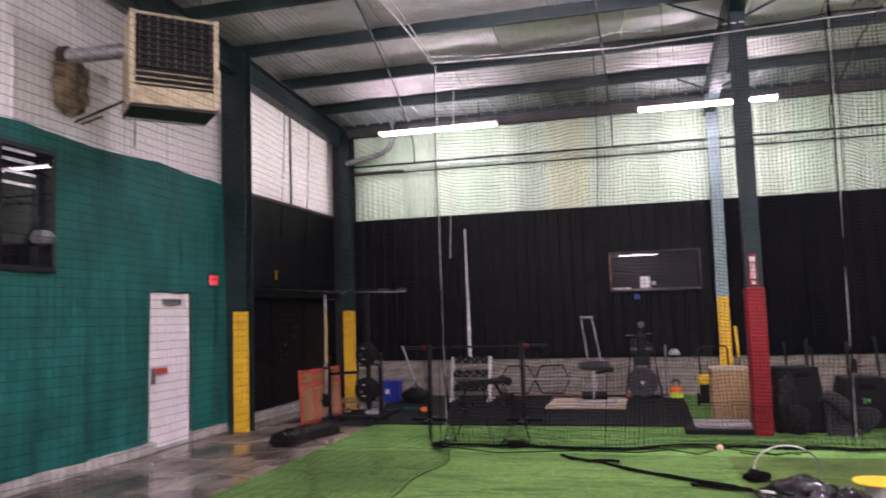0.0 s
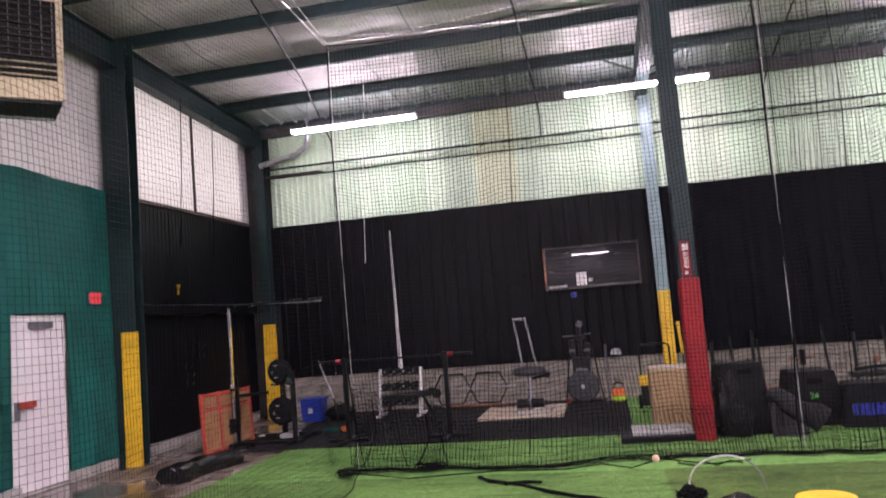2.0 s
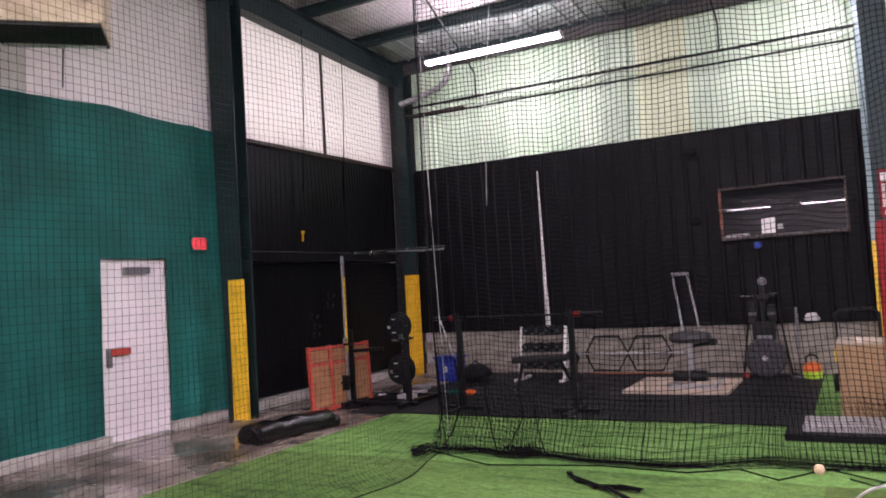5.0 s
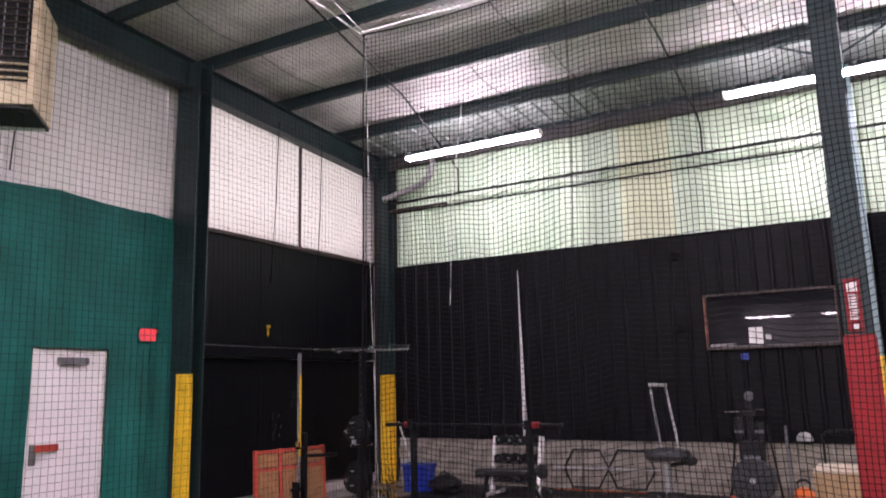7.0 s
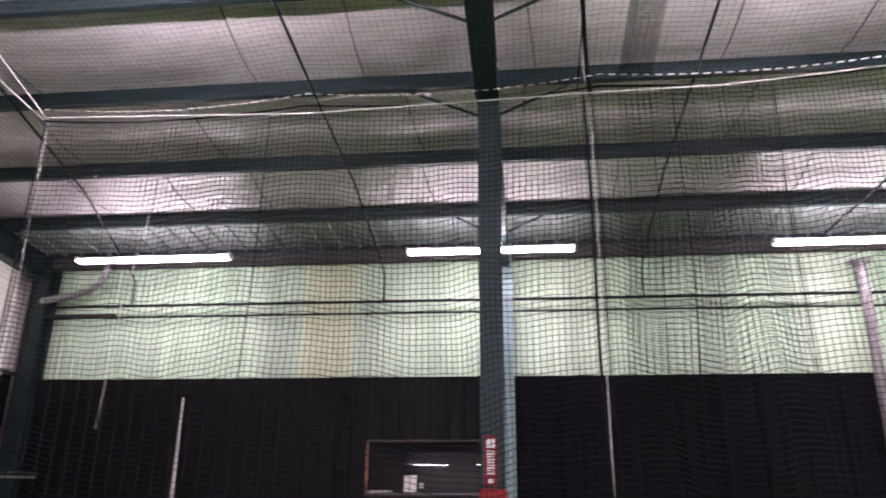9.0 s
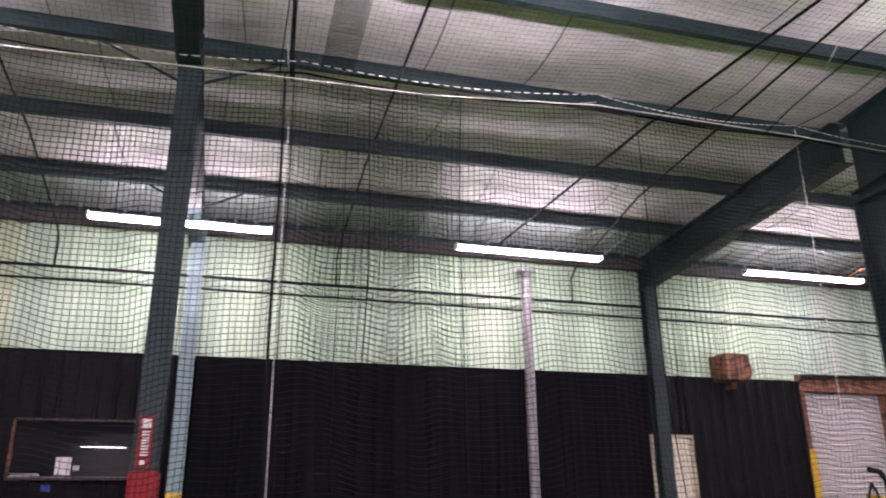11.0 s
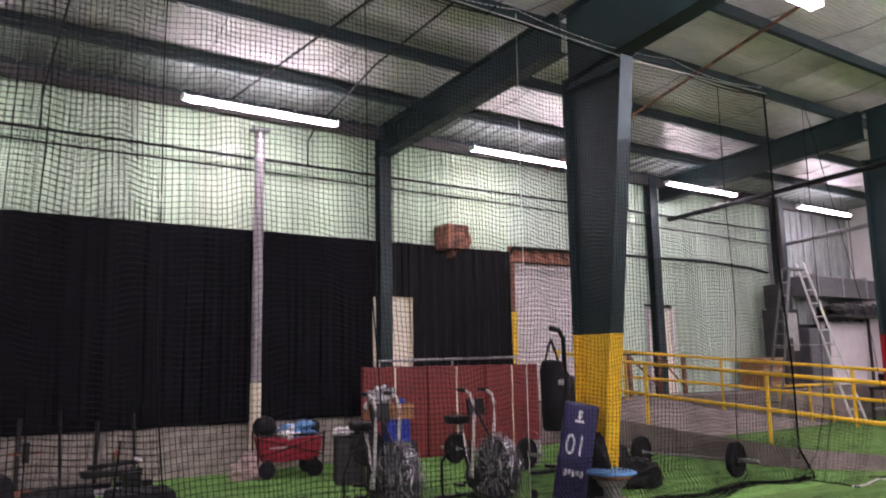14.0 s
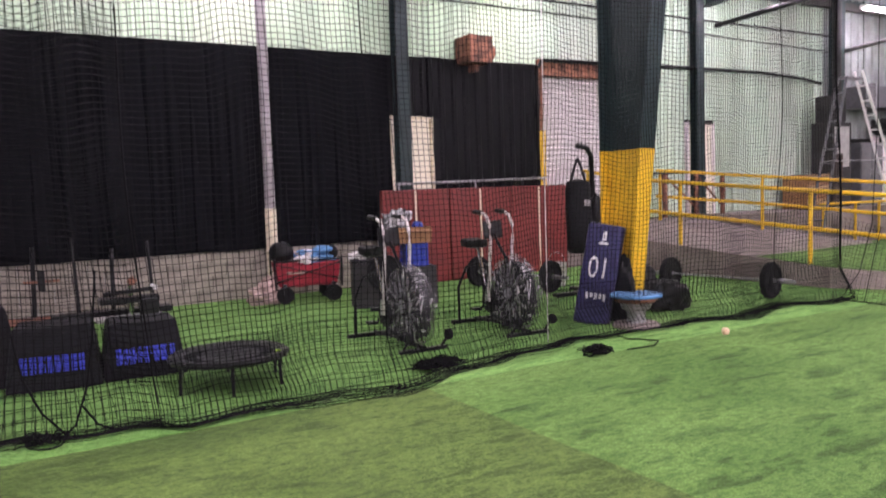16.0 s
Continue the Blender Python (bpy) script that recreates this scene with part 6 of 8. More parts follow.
part("roller", T([(0.0, -0.1, 0.14), (0.2, -0.1, 0.14)], 0.07, 14), "vinyl", gm, smooth=True)
part("handle_frame", T([(-0.1, 0.15, 0.6), (-0.2, 0.2, 1.38), (-0.2, 0.2, 1.45), (-0.02, 0.2, 1.45), (-0.01, 0.2, 1.38), (0.12, 0.15, 0.6)], 0.016, 8), "galv", gm, smooth=True)
part("top_grip", T([(-0.22, 0.2, 1.45), (0.0, 0.2, 1.45)], 0.024, 10), "grey_lt", gm, smooth=True)
part("arm", T([(0.0, 0.05, 0.5), (0.32, 0.0, 0.56)], 0.025, 8), "black_metal", gm)
part("arm_pad", T([(0.28, -0.08, 0.56), (0.28, 0.1, 0.56)], 0.045, 12), "vinyl", gm, smooth=True)
part("knob", L([(0.02, 0), (0.025, 0.01), (0.0, 0.02)], 10, pose(-0.02, -0.22, 0.64, 90)), "chrome", gm)
sk = thing("rowing_machine", "black air rower standing upright with a disc fan", "exercise machine", (-0.14, 14.6, 0.03))
part("fan_housing", L([(0.05, -0.09), (0.24, -0.09), (0.27, -0.06), (0.27, 0.06), (0.24, 0.09), (0.05, 0.09)], 30, pose(0, -0.05, 0.28, 90)), "darkgrey", sk, smooth=True)
part("fan_hub", L([(0.03, 0), (0.035, 0.02), (0.0, 0.02)], 16, pose(0, -0.14, 0.28, 90)), "grey_lt", sk, smooth=True)
part("frame", B(-0.15, 0.15, -0.05, 0.1, 0.5, 0.76, bevel=0.02), "black_metal", sk)
part("rail", B(-0.035, 0.035, 0.0, 0.07, 0.7, 1.34, bevel=0.01), "black_metal", sk)
for x, a, c in ((-0.13, 0.76, 1.06), (0.12, 0.76, 1.0)):
    rest = part("foot_rest", B(x - 0.05, x + 0.05, -0.06, 0.02, a, c, bevel=0.02), "black_metal", sk)
    part("foot_strap", B(x - 0.055, x + 0.055, -0.07, -0.058, a + 0.1, a + 0.14, bevel=0.004), "grey", rest, "grey strap")
part("seat_carriage", B(-0.09, 0.09, -0.07, 0.0, 1.06, 1.14, bevel=0.02), "vinyl", sk)
part("logo_plate", B(-0.1, 0.1, -0.056, -0.05, 0.54, 0.58), "grey", sk)
for a in range(10):
    q = 2 * math.pi * a / 10
    part("vent_slot", B(0.09, 0.22, -0.006, 0.006, -0.002, 0.002, m=pose(0, -0.142, 0.28, 0, 0, 0) @ pose(0, 0, 0, 90, 0, 0) @ pose(0, 0, 0, 0, 0, math.degrees(q))), "black_metal", sk)
part("handle", T([(-0.28, -0.05, 1.13), (-0.1, -0.05, 1.13)], 0.012, 8), "chrome", sk, smooth=True)
part("handle", T([(0.1, -0.05, 1.15), (0.2, -0.05, 1.15)], 0.012, 8), "chrome", sk, smooth=True)
part("monitor", L([(0.02, -0.03), (0.06, -0.02), (0.06, 0.02), (0.02, 0.03)], 14, pose(0.02, 0, 1.32, 90)), "grey", sk, smooth=True)
part("foot", B(-0.3, 0.3, -0.1, 0.15, 0.0, 0.05, bevel=0.01), "black_metal", sk)
part("strut", T([(0.2, 0.02, 0.95), (0.32, 0.0, 0.04)], 0.014, 8), "black_metal", sk)
part("strut", T([(-0.2, 0.02, 0.75), (-0.3, 0.0, 0.04)], 0.014, 8), "black_metal", sk)
for x, y, hh in ((0.28, 14.6, 0.95),):
    st = thing("steel_post", "thin dark steel post on a foot plate", "post", (x, y, 0.03))
    part("shaft", T([(0, 0, 0), (0, 0, hh)], 0.02, 8), "grey", st, smooth=True)
    part("foot", B(-0.08, 0.08, -0.08, 0.08, 0, 0.015), "grey", st)
single("helmet_cap", L([(0.0, 0.13), (0.07, 0.115), (0.11, 0.06), (0.12, 0.0), (0.0, 0.0)][::-1], 18, pose(0.45, 14.98, 0.77) @ Matrix.Scale(0.85, 4)), "grey_lt", "small pale grey half-dome on the wall ledge", "cap", smooth=True)
single("pink_ball", L([(0.001, 0), (0.03, 0.01), (0.045, 0.045), (0.03, 0.08), (0.001, 0.09)], 14, pose(-0.4, 14.5, 0.03)), "redpaint", "small pink rubber ball on the mat", "ball", smooth=True)
kb = thing("kettlebell", "kettlebell painted orange over lime with black handle", "kettlebell", (0.43, 14.5, 0.03))
part("lower_body", L([(0.08, 0), (0.11, 0.01), (0.12, 0.06), (0.12, 0.1)], 20), "lime", kb, "lime lower half", smooth=True)
part("upper_body", L([(0.12, 0.1), (0.115, 0.15), (0.09, 0.2), (0.03, 0.22)], 20), "orange", kb, "orange upper half", smooth=True)
part("handle", T([(-0.06, 0, 0.2), (-0.075, 0, 0.27), (-0.03, 0, 0.31), (0.03, 0, 0.31), (0.075, 0, 0.27), (0.06, 0, 0.2)], 0.017, 8), "black_metal", kb, smooth=True)
hd = thing("hand_truck", "black tube hand truck with yellow fittings", "hand truck", (0.98, 13.4, 0.018))
part("handle_loop", T([(-0.2, 0, 0.1), (-0.2, 0, 0.93), (-0.15, 0, 0.97), (0.2, 0, 0.98), (0.25, 0, 0.93), (0.25, 0, 0.1)], 0.016, 8), "black_metal", hd, smooth=True)
part("body", B(-0.22, 0.27, -0.04, 0.1, 0.05, 0.36, bevel=0.02), "black_metal", hd)
part("hopper", B(-0.24, 0.0, -0.08, 0.1, 0.36, 0.52, bevel=0.03), "yellow", hd, "yellow plastic cover")
for s in (-0.24, 0.28):
    part("wheel", L([(0.02, -0.025), (0.1, -0.025), (0.11, 0), (0.1, 0.025), (0.02, 0.025)], 18, pose(s, 0.05, 0.11, 0, 90)), "rubber", hd, smooth=True)
bt = thing("bat", "yellow bat leaning on the wall column", "bat", (1.55, 14.8, 0.02))
part("barrel", T([(0, 0, 0.7), (-0.03, 0.06, 1.25)], 0.022, 10, r1=0.03), "yellow", bt, smooth=True)
part("grip", T([(0.03, -0.04, 0.0), (0, 0, 0.7)], 0.014, 8), "black_metal", bt, smooth=True)
ob = thing("orange_toy", "small orange rubber toy on the mat", "toy", (-3.72, 12.6, 0.03))
part("body", L([(0.02, 0), (0.05, 0.01), (0.055, 0.05), (0.03, 0.08), (0.0, 0.085)], 14), "orange", ob, smooth=True)
part("arm", T([(-0.08, 0, 0.05), (0.08, 0, 0.06)], 0.02, 8), "orange", ob, smooth=True)
gh = thing("green_hose", "short coiled green hose on the mat", "hose", (-3.95, 12.6, 0.03))
part("coil", T([(0.12 * math.cos(a), 0.1 * math.sin(a), 0.02 + 0.012 * a / 3) for a in np.linspace(0, 12, 40)], 0.012, 6), "curtain", gh, smooth=True)
gb = thing("gear_bag", "small black gear bag on the mat", "bag", (-4.25, 13.9, 0.03))
bm = bmesh.new()
blob(bm, 0, 0, 0.13, 0.28, 0.16, 0.14, 0.25, 4)
part("sack", bm, "vinyl", gb, smooth=True)
part("strap", T([(-0.2, 0, 0.2), (0, -0.05, 0.33), (0.2, 0, 0.2)], 0.012, 6), "vinyl", gb)

# plywood box on a low step by the red column
lp = thing("low_step", "low black step with a pale worn top", "step", (0.82, 10.95, 0.018))
part("base", B(-0.44, 0.42, -0.42, 0.3, 0.0, 0.065, bevel=0.01), "rubber", lp)
part("top", B(-0.3, 0.4, -0.3, 0.3, 0.065, 0.1, bevel=0.006), "grey_lt", lp, "pale worn top sheet")
wb = thing("plyo_box", "plain plywood jump box with pale edges", "box", (0.82, 11.5, 0.018))
part("front_panel", B(0.0, 0.51, 0.0, 0.018, 0.0, 0.735), "wood", wb)
part("back_panel", B(0.0, 0.51, 0.592, 0.61, 0.0, 0.735), "wood", wb)
for x in (0.0, 0.492):
    part("side_panel", B(x, x + 0.018, 0.018, 0.592, 0.0, 0.735), "wood", wb)
part("top_panel", B(-0.003, 0.513, -0.003, 0.613, 0.735, 0.757, bevel=0.003), "woodlight", wb, "pale raw plywood top")
for x in (0.012, 0.498):
    for k in range(4):
        part("screw", T([(x - 0.003 + 0.0, -0.001, 0.1 + 0.18 * k), (x - 0.003, -0.0025, 0.1 + 0.18 * k)], 0.005, 6), "galv", wb)


# ---- foam boxes, bags and bars behind the net ----
def foam_box(name, x, y, turn, w, d, h, top, label, ink=None, number=None):
    ob = thing(name, label, "box", (x, y, 0.018), turn, group="foam boxes")
    bm = bmesh.new()
    box(bm, -w / 2, w / 2, -d / 2, d / 2, 0, h, 0.025)
    for v in bm.verts:
        k = 1 - (1 - top) * v.co.z / h
        v.co.x *= k
        v.co.y *= k
    part("body", bm, "foam", ob)
    tilt = math.degrees(math.atan((1 - top) * d / 2 / h))
    fy = -d / 2 * (1 - (1 - top) * 0.5)
    if ink:
        bm = bmesh.new()
        rnd = random.Random(int(x * 100))
        xx = -w * 0.34
        while xx < w * 0.3:
            ww = rnd.uniform(0.03, 0.055)
            box(bm, xx, xx + ww, -0.003, 0.0, -0.065, 0.065)
            if rnd.random() < 0.6:
                box(bm, xx + ww, xx + ww + 0.012, -0.003, 0.0, -0.05 + rnd.uniform(0, 0.06), -0.02 + rnd.uniform(0, 0.06))
            xx += ww + rnd.uniform(0.012, 0.025)
        o = part("lettering", bm, ink, ob, "blue blocky marking")
        o.matrix_basis = pose(0, -d / 2 * (1 - (1 - top) * 0.42), h * 0.42, -tilt, 0, 0) @ pose(0, -0.006, 0)
    if number:
        text_mesh(number, 0.1, "greenink", ob, pose(-0.03, fy - 0.006, h * 0.55, 90 - tilt, 0, 0), "number")
        part("grip_hole", B(-0.09, 0.09, -0.012, 0.0, -0.035, 0.035, bevel=0.01, m=pose(0, -d / 2 * (1 - (1 - top) * 0.82) - 0.002, h * 0.82, -tilt)), "cord", ob, "dark grip hole")
    return ob


foam_box("foam_box", 2.68, 11.45, 4, 0.68, 0.66, 0.64, 0.72, "tall black foam jump box with a green number", number="24")
foam_box("foam_box", 3.27, 11.12, -8, 0.70, 0.58, 0.5, 0.8, "black foam jump box with blue lettering", "bluesign")
foam_box("foam_box", 3.93, 11.12, -4, 0.66, 0.6, 0.46, 0.8, "black foam jump box with blue lettering", "bluesign")
tall = foam_box("foam_box", 1.80, 11.0, 6, 0.64, 0.56, 0.82, 0.74, "tall worn black foam jump box with a grip hole")
part("grip_hole", B(-0.08, 0.08, -0.012, 0.0, -0.03, 0.03, bevel=0.01, m=pose(0.03, -0.56 / 2 * (1 - 0.26 * 0.88) - 0.002, 0.72, -5)), "cord", tall, "dark grip hole")
bm = bmesh.new()
blob(bm, 1.62, 10.68, 0.36, 0.13, 0.08, 0.36, 0.45, 61, 4)
blob(bm, 1.74, 10.64, 0.2, 0.14, 0.09, 0.2, 0.5, 62, 4)
for v in bm.verts:
    v.co.z = max(0.022, v.co.z)
single("slumped_bag", bm, "vinyl", "crumpled black bag slumped against a foam box", "bag", smooth=True)
bm = bmesh.new()
n, rings = 26, []
for k in range(13):
    t = k / 12
    c = Vector((2.05 + 0.55 * t, 10.66 - 0.06 * t, 0.49 - 0.33 * t + 0.03 * math.sin(t * 9)))
    ra, rb = 0.04 + 0.075 * t, 0.06 + 0.06 * t
    ring = []
    for q in range(n):
        a = 2 * math.pi * q / n
        w = 1 + 0.10 * math.sin(3 * a + 4 * t) + 0.05 * noise.noise(Vector((q * 0.6, k * 0.5, 2)))
        ring.append(bm.verts.new((c.x + rb * 0.75 * math.cos(a) * w, c.y + ra * math.sin(a) * w, max(0.024, c.z + rb * math.cos(a) * w))))
    rings.append(ring)
for a, b in zip(rings, rings[1:]):
    for q in range(n):
        bm.faces.new((a[q], a[(q + 1) % n], b[(q + 1) % n], b[q]))
bmesh.ops.solidify(bm, geom=list(bm.faces), thickness=0.008)
single("rolled_cover", bm, "darkgrey", "grey rolled vinyl cover leaning on a black foam box", "cover", smooth=True)
bm = bmesh.new()
nx, nz = 16, 14
g = []
for j in range(nz + 1):
    v = j / nz
    row = []
    for i in range(nx + 1):
        u = i / nx
        x = 2.06 + 0.30 * u + 0.10 * v * (u - 0.2)
        y = 10.68 - 0.16 * v - 0.03 * math.sin(u * 9 + 2 * v)
        row.append(bm.verts.new((x, y, max(0.024, 0.46 * (1 - v) - 0.16 * u * (1 - v) + 0.012 * math.sin(u * 14) * v))))
    g.append(row)
for j in range(nz):
    for i in range(nx):
        bm.faces.new((g[j][i], g[j][i + 1], g[j + 1][i + 1], g[j + 1][i]))
bmesh.ops.solidify(bm, geom=list(bm.faces), thickness=0.006)
single("folded_cover", bm, "darkgrey", "dark grey vinyl flap hanging down to the turf", "cover", smooth=True)
sack = thing("equipment_bag", "slim black equipment bag slumped beside the red pad", "bag", (1.56, 10.85, 0.018), 10)
bm = bmesh.new()
box(bm, -0.1, 0.1, -0.12, 0.12, 0, 0.55, 0.05)
bmesh.ops.subdivide_edges(bm, edges=list(bm.edges), cuts=3, use_grid_fill=True)
for v in bm.verts:
    v.co += 0.03 * Vector((noise.noise(v.co * 6), noise.noise(v.co * 6 + Vector((4, 0, 0))), 0))
part("sack", bm, "vinyl", sack, smooth=True)
part("strap", T([(-0.08, -0.13, 0.48), (0.02, -0.16, 0.3), (0.07, -0.14, 0.08)], 0.012, 6), "vinyl", sack)
br = thing("bar_holder", "low black holder with upright training bars", "rack", (3.2, 14.75, 0.018))
part("base", B(-1.3, 1.7, -0.12, 0.12, 0.0, 0.08, bevel=0.01), "black_metal", br)
for k, x in enumerate((-1.2, -0.85, -0.55, -0.42, 0.1, 0.6, 1.0, 1.5)):
    part("bar", T([(x, 0, 0.06), (x + 0.03 * (-1) ** k, 0.1, 0.86 + 0.08 * (k % 3))], 0.022 if k % 2 else 0.028, 8), "black_metal", br, smooth=True)
part("cross_piece", B(0.0, 0.4, -0.03, 0.03, 0.5, 0.53), "rust", br)
part("cross_piece", B(0.16, 0.24, -0.04, 0.04, 0.4, 0.65, bevel=0.01), "black_metal", br)
pw = thing("pallet_piece", "small dark red wooden pallet piece by the wall", "pallet", (3.0, 14.2, 0.018))
for y in (-0.2, 0.0, 0.2):
    part("board", B(-0.45, 0.45, y - 0.06, y + 0.06, 0.1, 0.12), "rust", pw)
for x in (-0.4, 0.4):
    part("block", B(x - 0.04, x + 0.04, -0.26, 0.26, 0.0, 0.1), "rust", pw)
wt = thing("weight_bench", "low black bench with chrome post and dumbbell arms", "bench", (4.33, 14.35, 0.018))
part("pad", B(-0.35, 0.35, -0.12, 0.12, 0.2, 0.28, bevel=0.02), "vinyl", wt)
part("post", T([(0.02, 0, 0.0), (0.02, 0, 0.46)], 0.035, 10), "chrome", wt, smooth=True)
part("arm", T([(-0.3, -0.05, 0.33), (0.3, -0.05, 0.36)], 0.03, 8), "black_metal", wt)
part("grip", T([(0.3, -0.14, 0.38), (0.3, 0.06, 0.38)], 0.03, 8), "white", wt, smooth=True)
part("knob", T([(0.02, 0, 0.44), (0.08, -0.02, 0.5)], 0.05, 10), "rust", wt, smooth=True)
part("foot", B(-0.4, 0.4, -0.2, 0.2, 0.0, 0.03, bevel=0.005), "grey_lt", wt)
part("side_pad", B(0.1, 0.32, -0.2, -0.1, 0.05, 0.25, bevel=0.02), "vinyl", wt)
tp = thing("trampoline", "round black mini trampoline on short legs", "trampoline", (4.42, 10.17, 0.018))
part("frame", T([(0.44 * math.cos(a), 0.44 * math.sin(a), 0.23) for a in np.linspace(0, 2 * math.pi, 40, endpoint=False)], 0.018, 8, closed=True), "black_metal", tp, smooth=True)
part("skirt", L([(0.33, 0.235), (0.385, 0.256), (0.44, 0.26), (0.465, 0.24), (0.455, 0.215)], 44), "vinyl", tp, "padded black rim cover", smooth=True)
mat_ = part("jumping_mat", L([(0.0, 0.222), (0.34, 0.24), (0.34, 0.236), (0.0, 0.218)], 40), "foam", tp, "woven black jumping mat", smooth=True)
for k in range(6):
    a = k * math.pi / 3 + 0.3
    part("leg", T([(0.42 * math.cos(a), 0.42 * math.sin(a), 0.22), (0.43 * math.cos(a), 0.43 * math.sin(a), 0.0)], 0.014, 8), "black_metal", tp, smooth=True)
part("tag", B(0.3, 0.34, -0.24, -0.2, 0.257, 0.261), "lime", mat_, "small yellow-green tag")


def air_bike(x, y, turn, label):
    """An air bike, its front towards +x: fan wheel in a wire cage under loose film, moving arms, saddle, console."""
    ob = thing("air_bike", label, "exercise bike", (x, y, 0.018), turn, group="air bikes")
    hub = (0.36, 0.40)
    fan = part("fan_wheel", L([(0.02, -0.03), (0.09, -0.05), (0.32, -0.045), (0.325, 0.0), (0.32, 0.045), (0.09, 0.05), (0.02, 0.03)], 36, pose(hub[0], 0, hub[1], 90)), "rubber", ob, "dark fan wheel", smooth=True)
    for k in range(16):
        a = 2 * math.pi * k / 16
        for s in (-1, 1):
            part("fan_blade", B(0.1, 0.30, -0.004, 0.004, 0.0, 0.03, m=pose(hub[0], s * 0.05 - 0.015, hub[1]) @ pose(0, 0, 0, 0, math.degrees(a), 0) @ pose(0, 0, 0, -90, 0, 0) @ pose(0, 0, -0.015)), "grey", fan)
    for s in (-1, 1):
        bm = bmesh.new()
        for r, w in ((0.12, 0.085), (0.18, 0.085), (0.24, 0.082), (0.295, 0.077), (0.335, 0.06)):
            tube(bm, [(hub[0] + r * math.cos(a), s * w, hub[1] + r * math.sin(a)) for a in np.linspace(0, 2 * math.pi, 36, endpoint=False)], 0.0035, 4, closed=True)
        for k in range(10):
            a = 2 * math.pi * k / 10
            tube(bm, [(hub[0] + r * math.cos(a), s * w, hub[1] + r * math.sin(a)) for r, w in ((0.06, 0.087), (0.24, 0.084), (0.295, 0.079), (0.342, 0.05))], 0.004, 4)
        part("wire_cage", bm, "black_metal", ob, smooth=True)
        part("hub_cap", L([(0.015, 0.0), (0.06, 0.0), (0.055, 0.018), (0.02, 0.024)], 18, pose(hub[0], s * 0.08, hub[1], -90 * s)), "grey", ob, smooth=True)
    bm = bmesh.new()
    n, m_ = 54, 16
    grid = []
    for j in range(m_ + 1):
        f = j / m_
        row = []
        for i in range(n):
            a = 2 * math.pi * i / n
            p = Vector((math.cos(a), 0, math.sin(a)))
            if f < 0.35:
                r, w = 0.05 + 0.30 * f / 0.35, -0.097
            elif f > 0.65:
                r, w = 0.05 + 0.30 * (1 - f) / 0.35, 0.097
            else:
                g = (f - 0.35) / 0.3
                r, w = 0.36 + 0.018 * math.sin(math.pi * g), -0.097 + 0.194 * g
            q = Vector((hub[0] + r * p.x, w, hub[1] + r * p.z))
            c = noise.noise(Vector((q.x * 9, q.y * 5, q.z * 4)) + Vector((3, 0, 1))) + 0.4 * noise.noise(q * 11)
            q += 0.022 * c * Vector((p.x, 1.2 if w > 0 else -1.2, p.z))
            q.z = max(0.012, q.z)
            row.append(bm.verts.new(q))
        grid.append(row)
    for a, b in zip(grid, grid[1:]):
        for i in range(n):
            bm.faces.new((a[i], a[(i + 1) % n], b[(i + 1) % n], b[i]))
    part("film_wrap", bm, "film", ob, "loose clear plastic film over the fan", smooth=True)
    part("frame_tube", T([(0.42, 0.13, 0.12), (0.1, 0.1, 0.14), (-0.1, 0.03, 0.2), (-0.3, 0, 0.62)], 0.026, 10), "black_metal", ob, smooth=True)
    part("frame_tube", T([(0.42, -0.13, 0.12), (0.1, -0.1, 0.14), (-0.1, -0.03, 0.2), (-0.26, 0, 0.5)], 0.026, 10), "black_metal", ob, smooth=True)
    part("base_rail", T([(-0.44, 0, 0.035), (0.0, 0, 0.06), (0.62, 0, 0.035)], 0.022, 8), "black_metal", ob, smooth=True)
    part("seat_post", T([(-0.2, 0, 0.4), (-0.36, 0, 0.84)], 0.019, 10), "chrome", ob, "chrome seat post", smooth=True)
    bm = bmesh.new()
    box(bm, -0.54, -0.20, -0.12, 0.12, 0.84, 0.93, 0.035)
    bmesh.ops.subdivide_edges(bm, edges=list(bm.edges), cuts=2, use_grid_fill=True)
    for v in bm.verts:
        f = min(1.0, max(0.0, (v.co.x + 0.46) / 0.26))
        v.co.y *= 1 - 0.68 * f * f
        v.co.z -= 0.02 * math.sin(math.pi * min(1.0, (v.co.x + 0.54) / 0.34))
    part("seat", bm, "vinyl", ob, smooth=True)
    part("leg_hoop", T([(-0.42, -0.22, 0.0), (-0.45, -0.2, 0.4), (-0.38, -0.13, 0.62), (-0.33, 0.0, 0.66), (-0.38, 0.13, 0.62), (-0.45, 0.2, 0.4), (-0.42, 0.22, 0.0)], 0.015, 8), "black_metal", ob, smooth=True)
    part("rear_foot", B(-0.47, -0.41, -0.3, 0.3, 0.0, 0.04, bevel=0.008), "black_metal", ob)
    part("front_foot", B(0.56, 0.62, -0.24, 0.24, 0.0, 0.035, bevel=0.008), "black_metal", ob)
    for s in (-1, 1):
        arm = part("arm", T([(0.05, s * 0.125, 0.26), (0.1, s * 0.132, 0.6), (0.14, s * 0.136, 0.95), (0.135, s * 0.138, 1.08), (0.08, s * 0.14, 1.18), (-0.01, s * 0.14, 1.215)], 0.017, 12), "armalu", ob, "bare metal moving arm", smooth=True)
        part("hand_grip", T([(0.0, s * 0.14, 1.215), (-0.17, s * 0.14, 1.225)], 0.023, 12), "vinyl", arm, smooth=True)
        part("pivot", T([(0.05, s * 0.1, 0.26), (0.05, s * 0.145, 0.26)], 0.03, 12), "black_metal", arm, smooth=True)
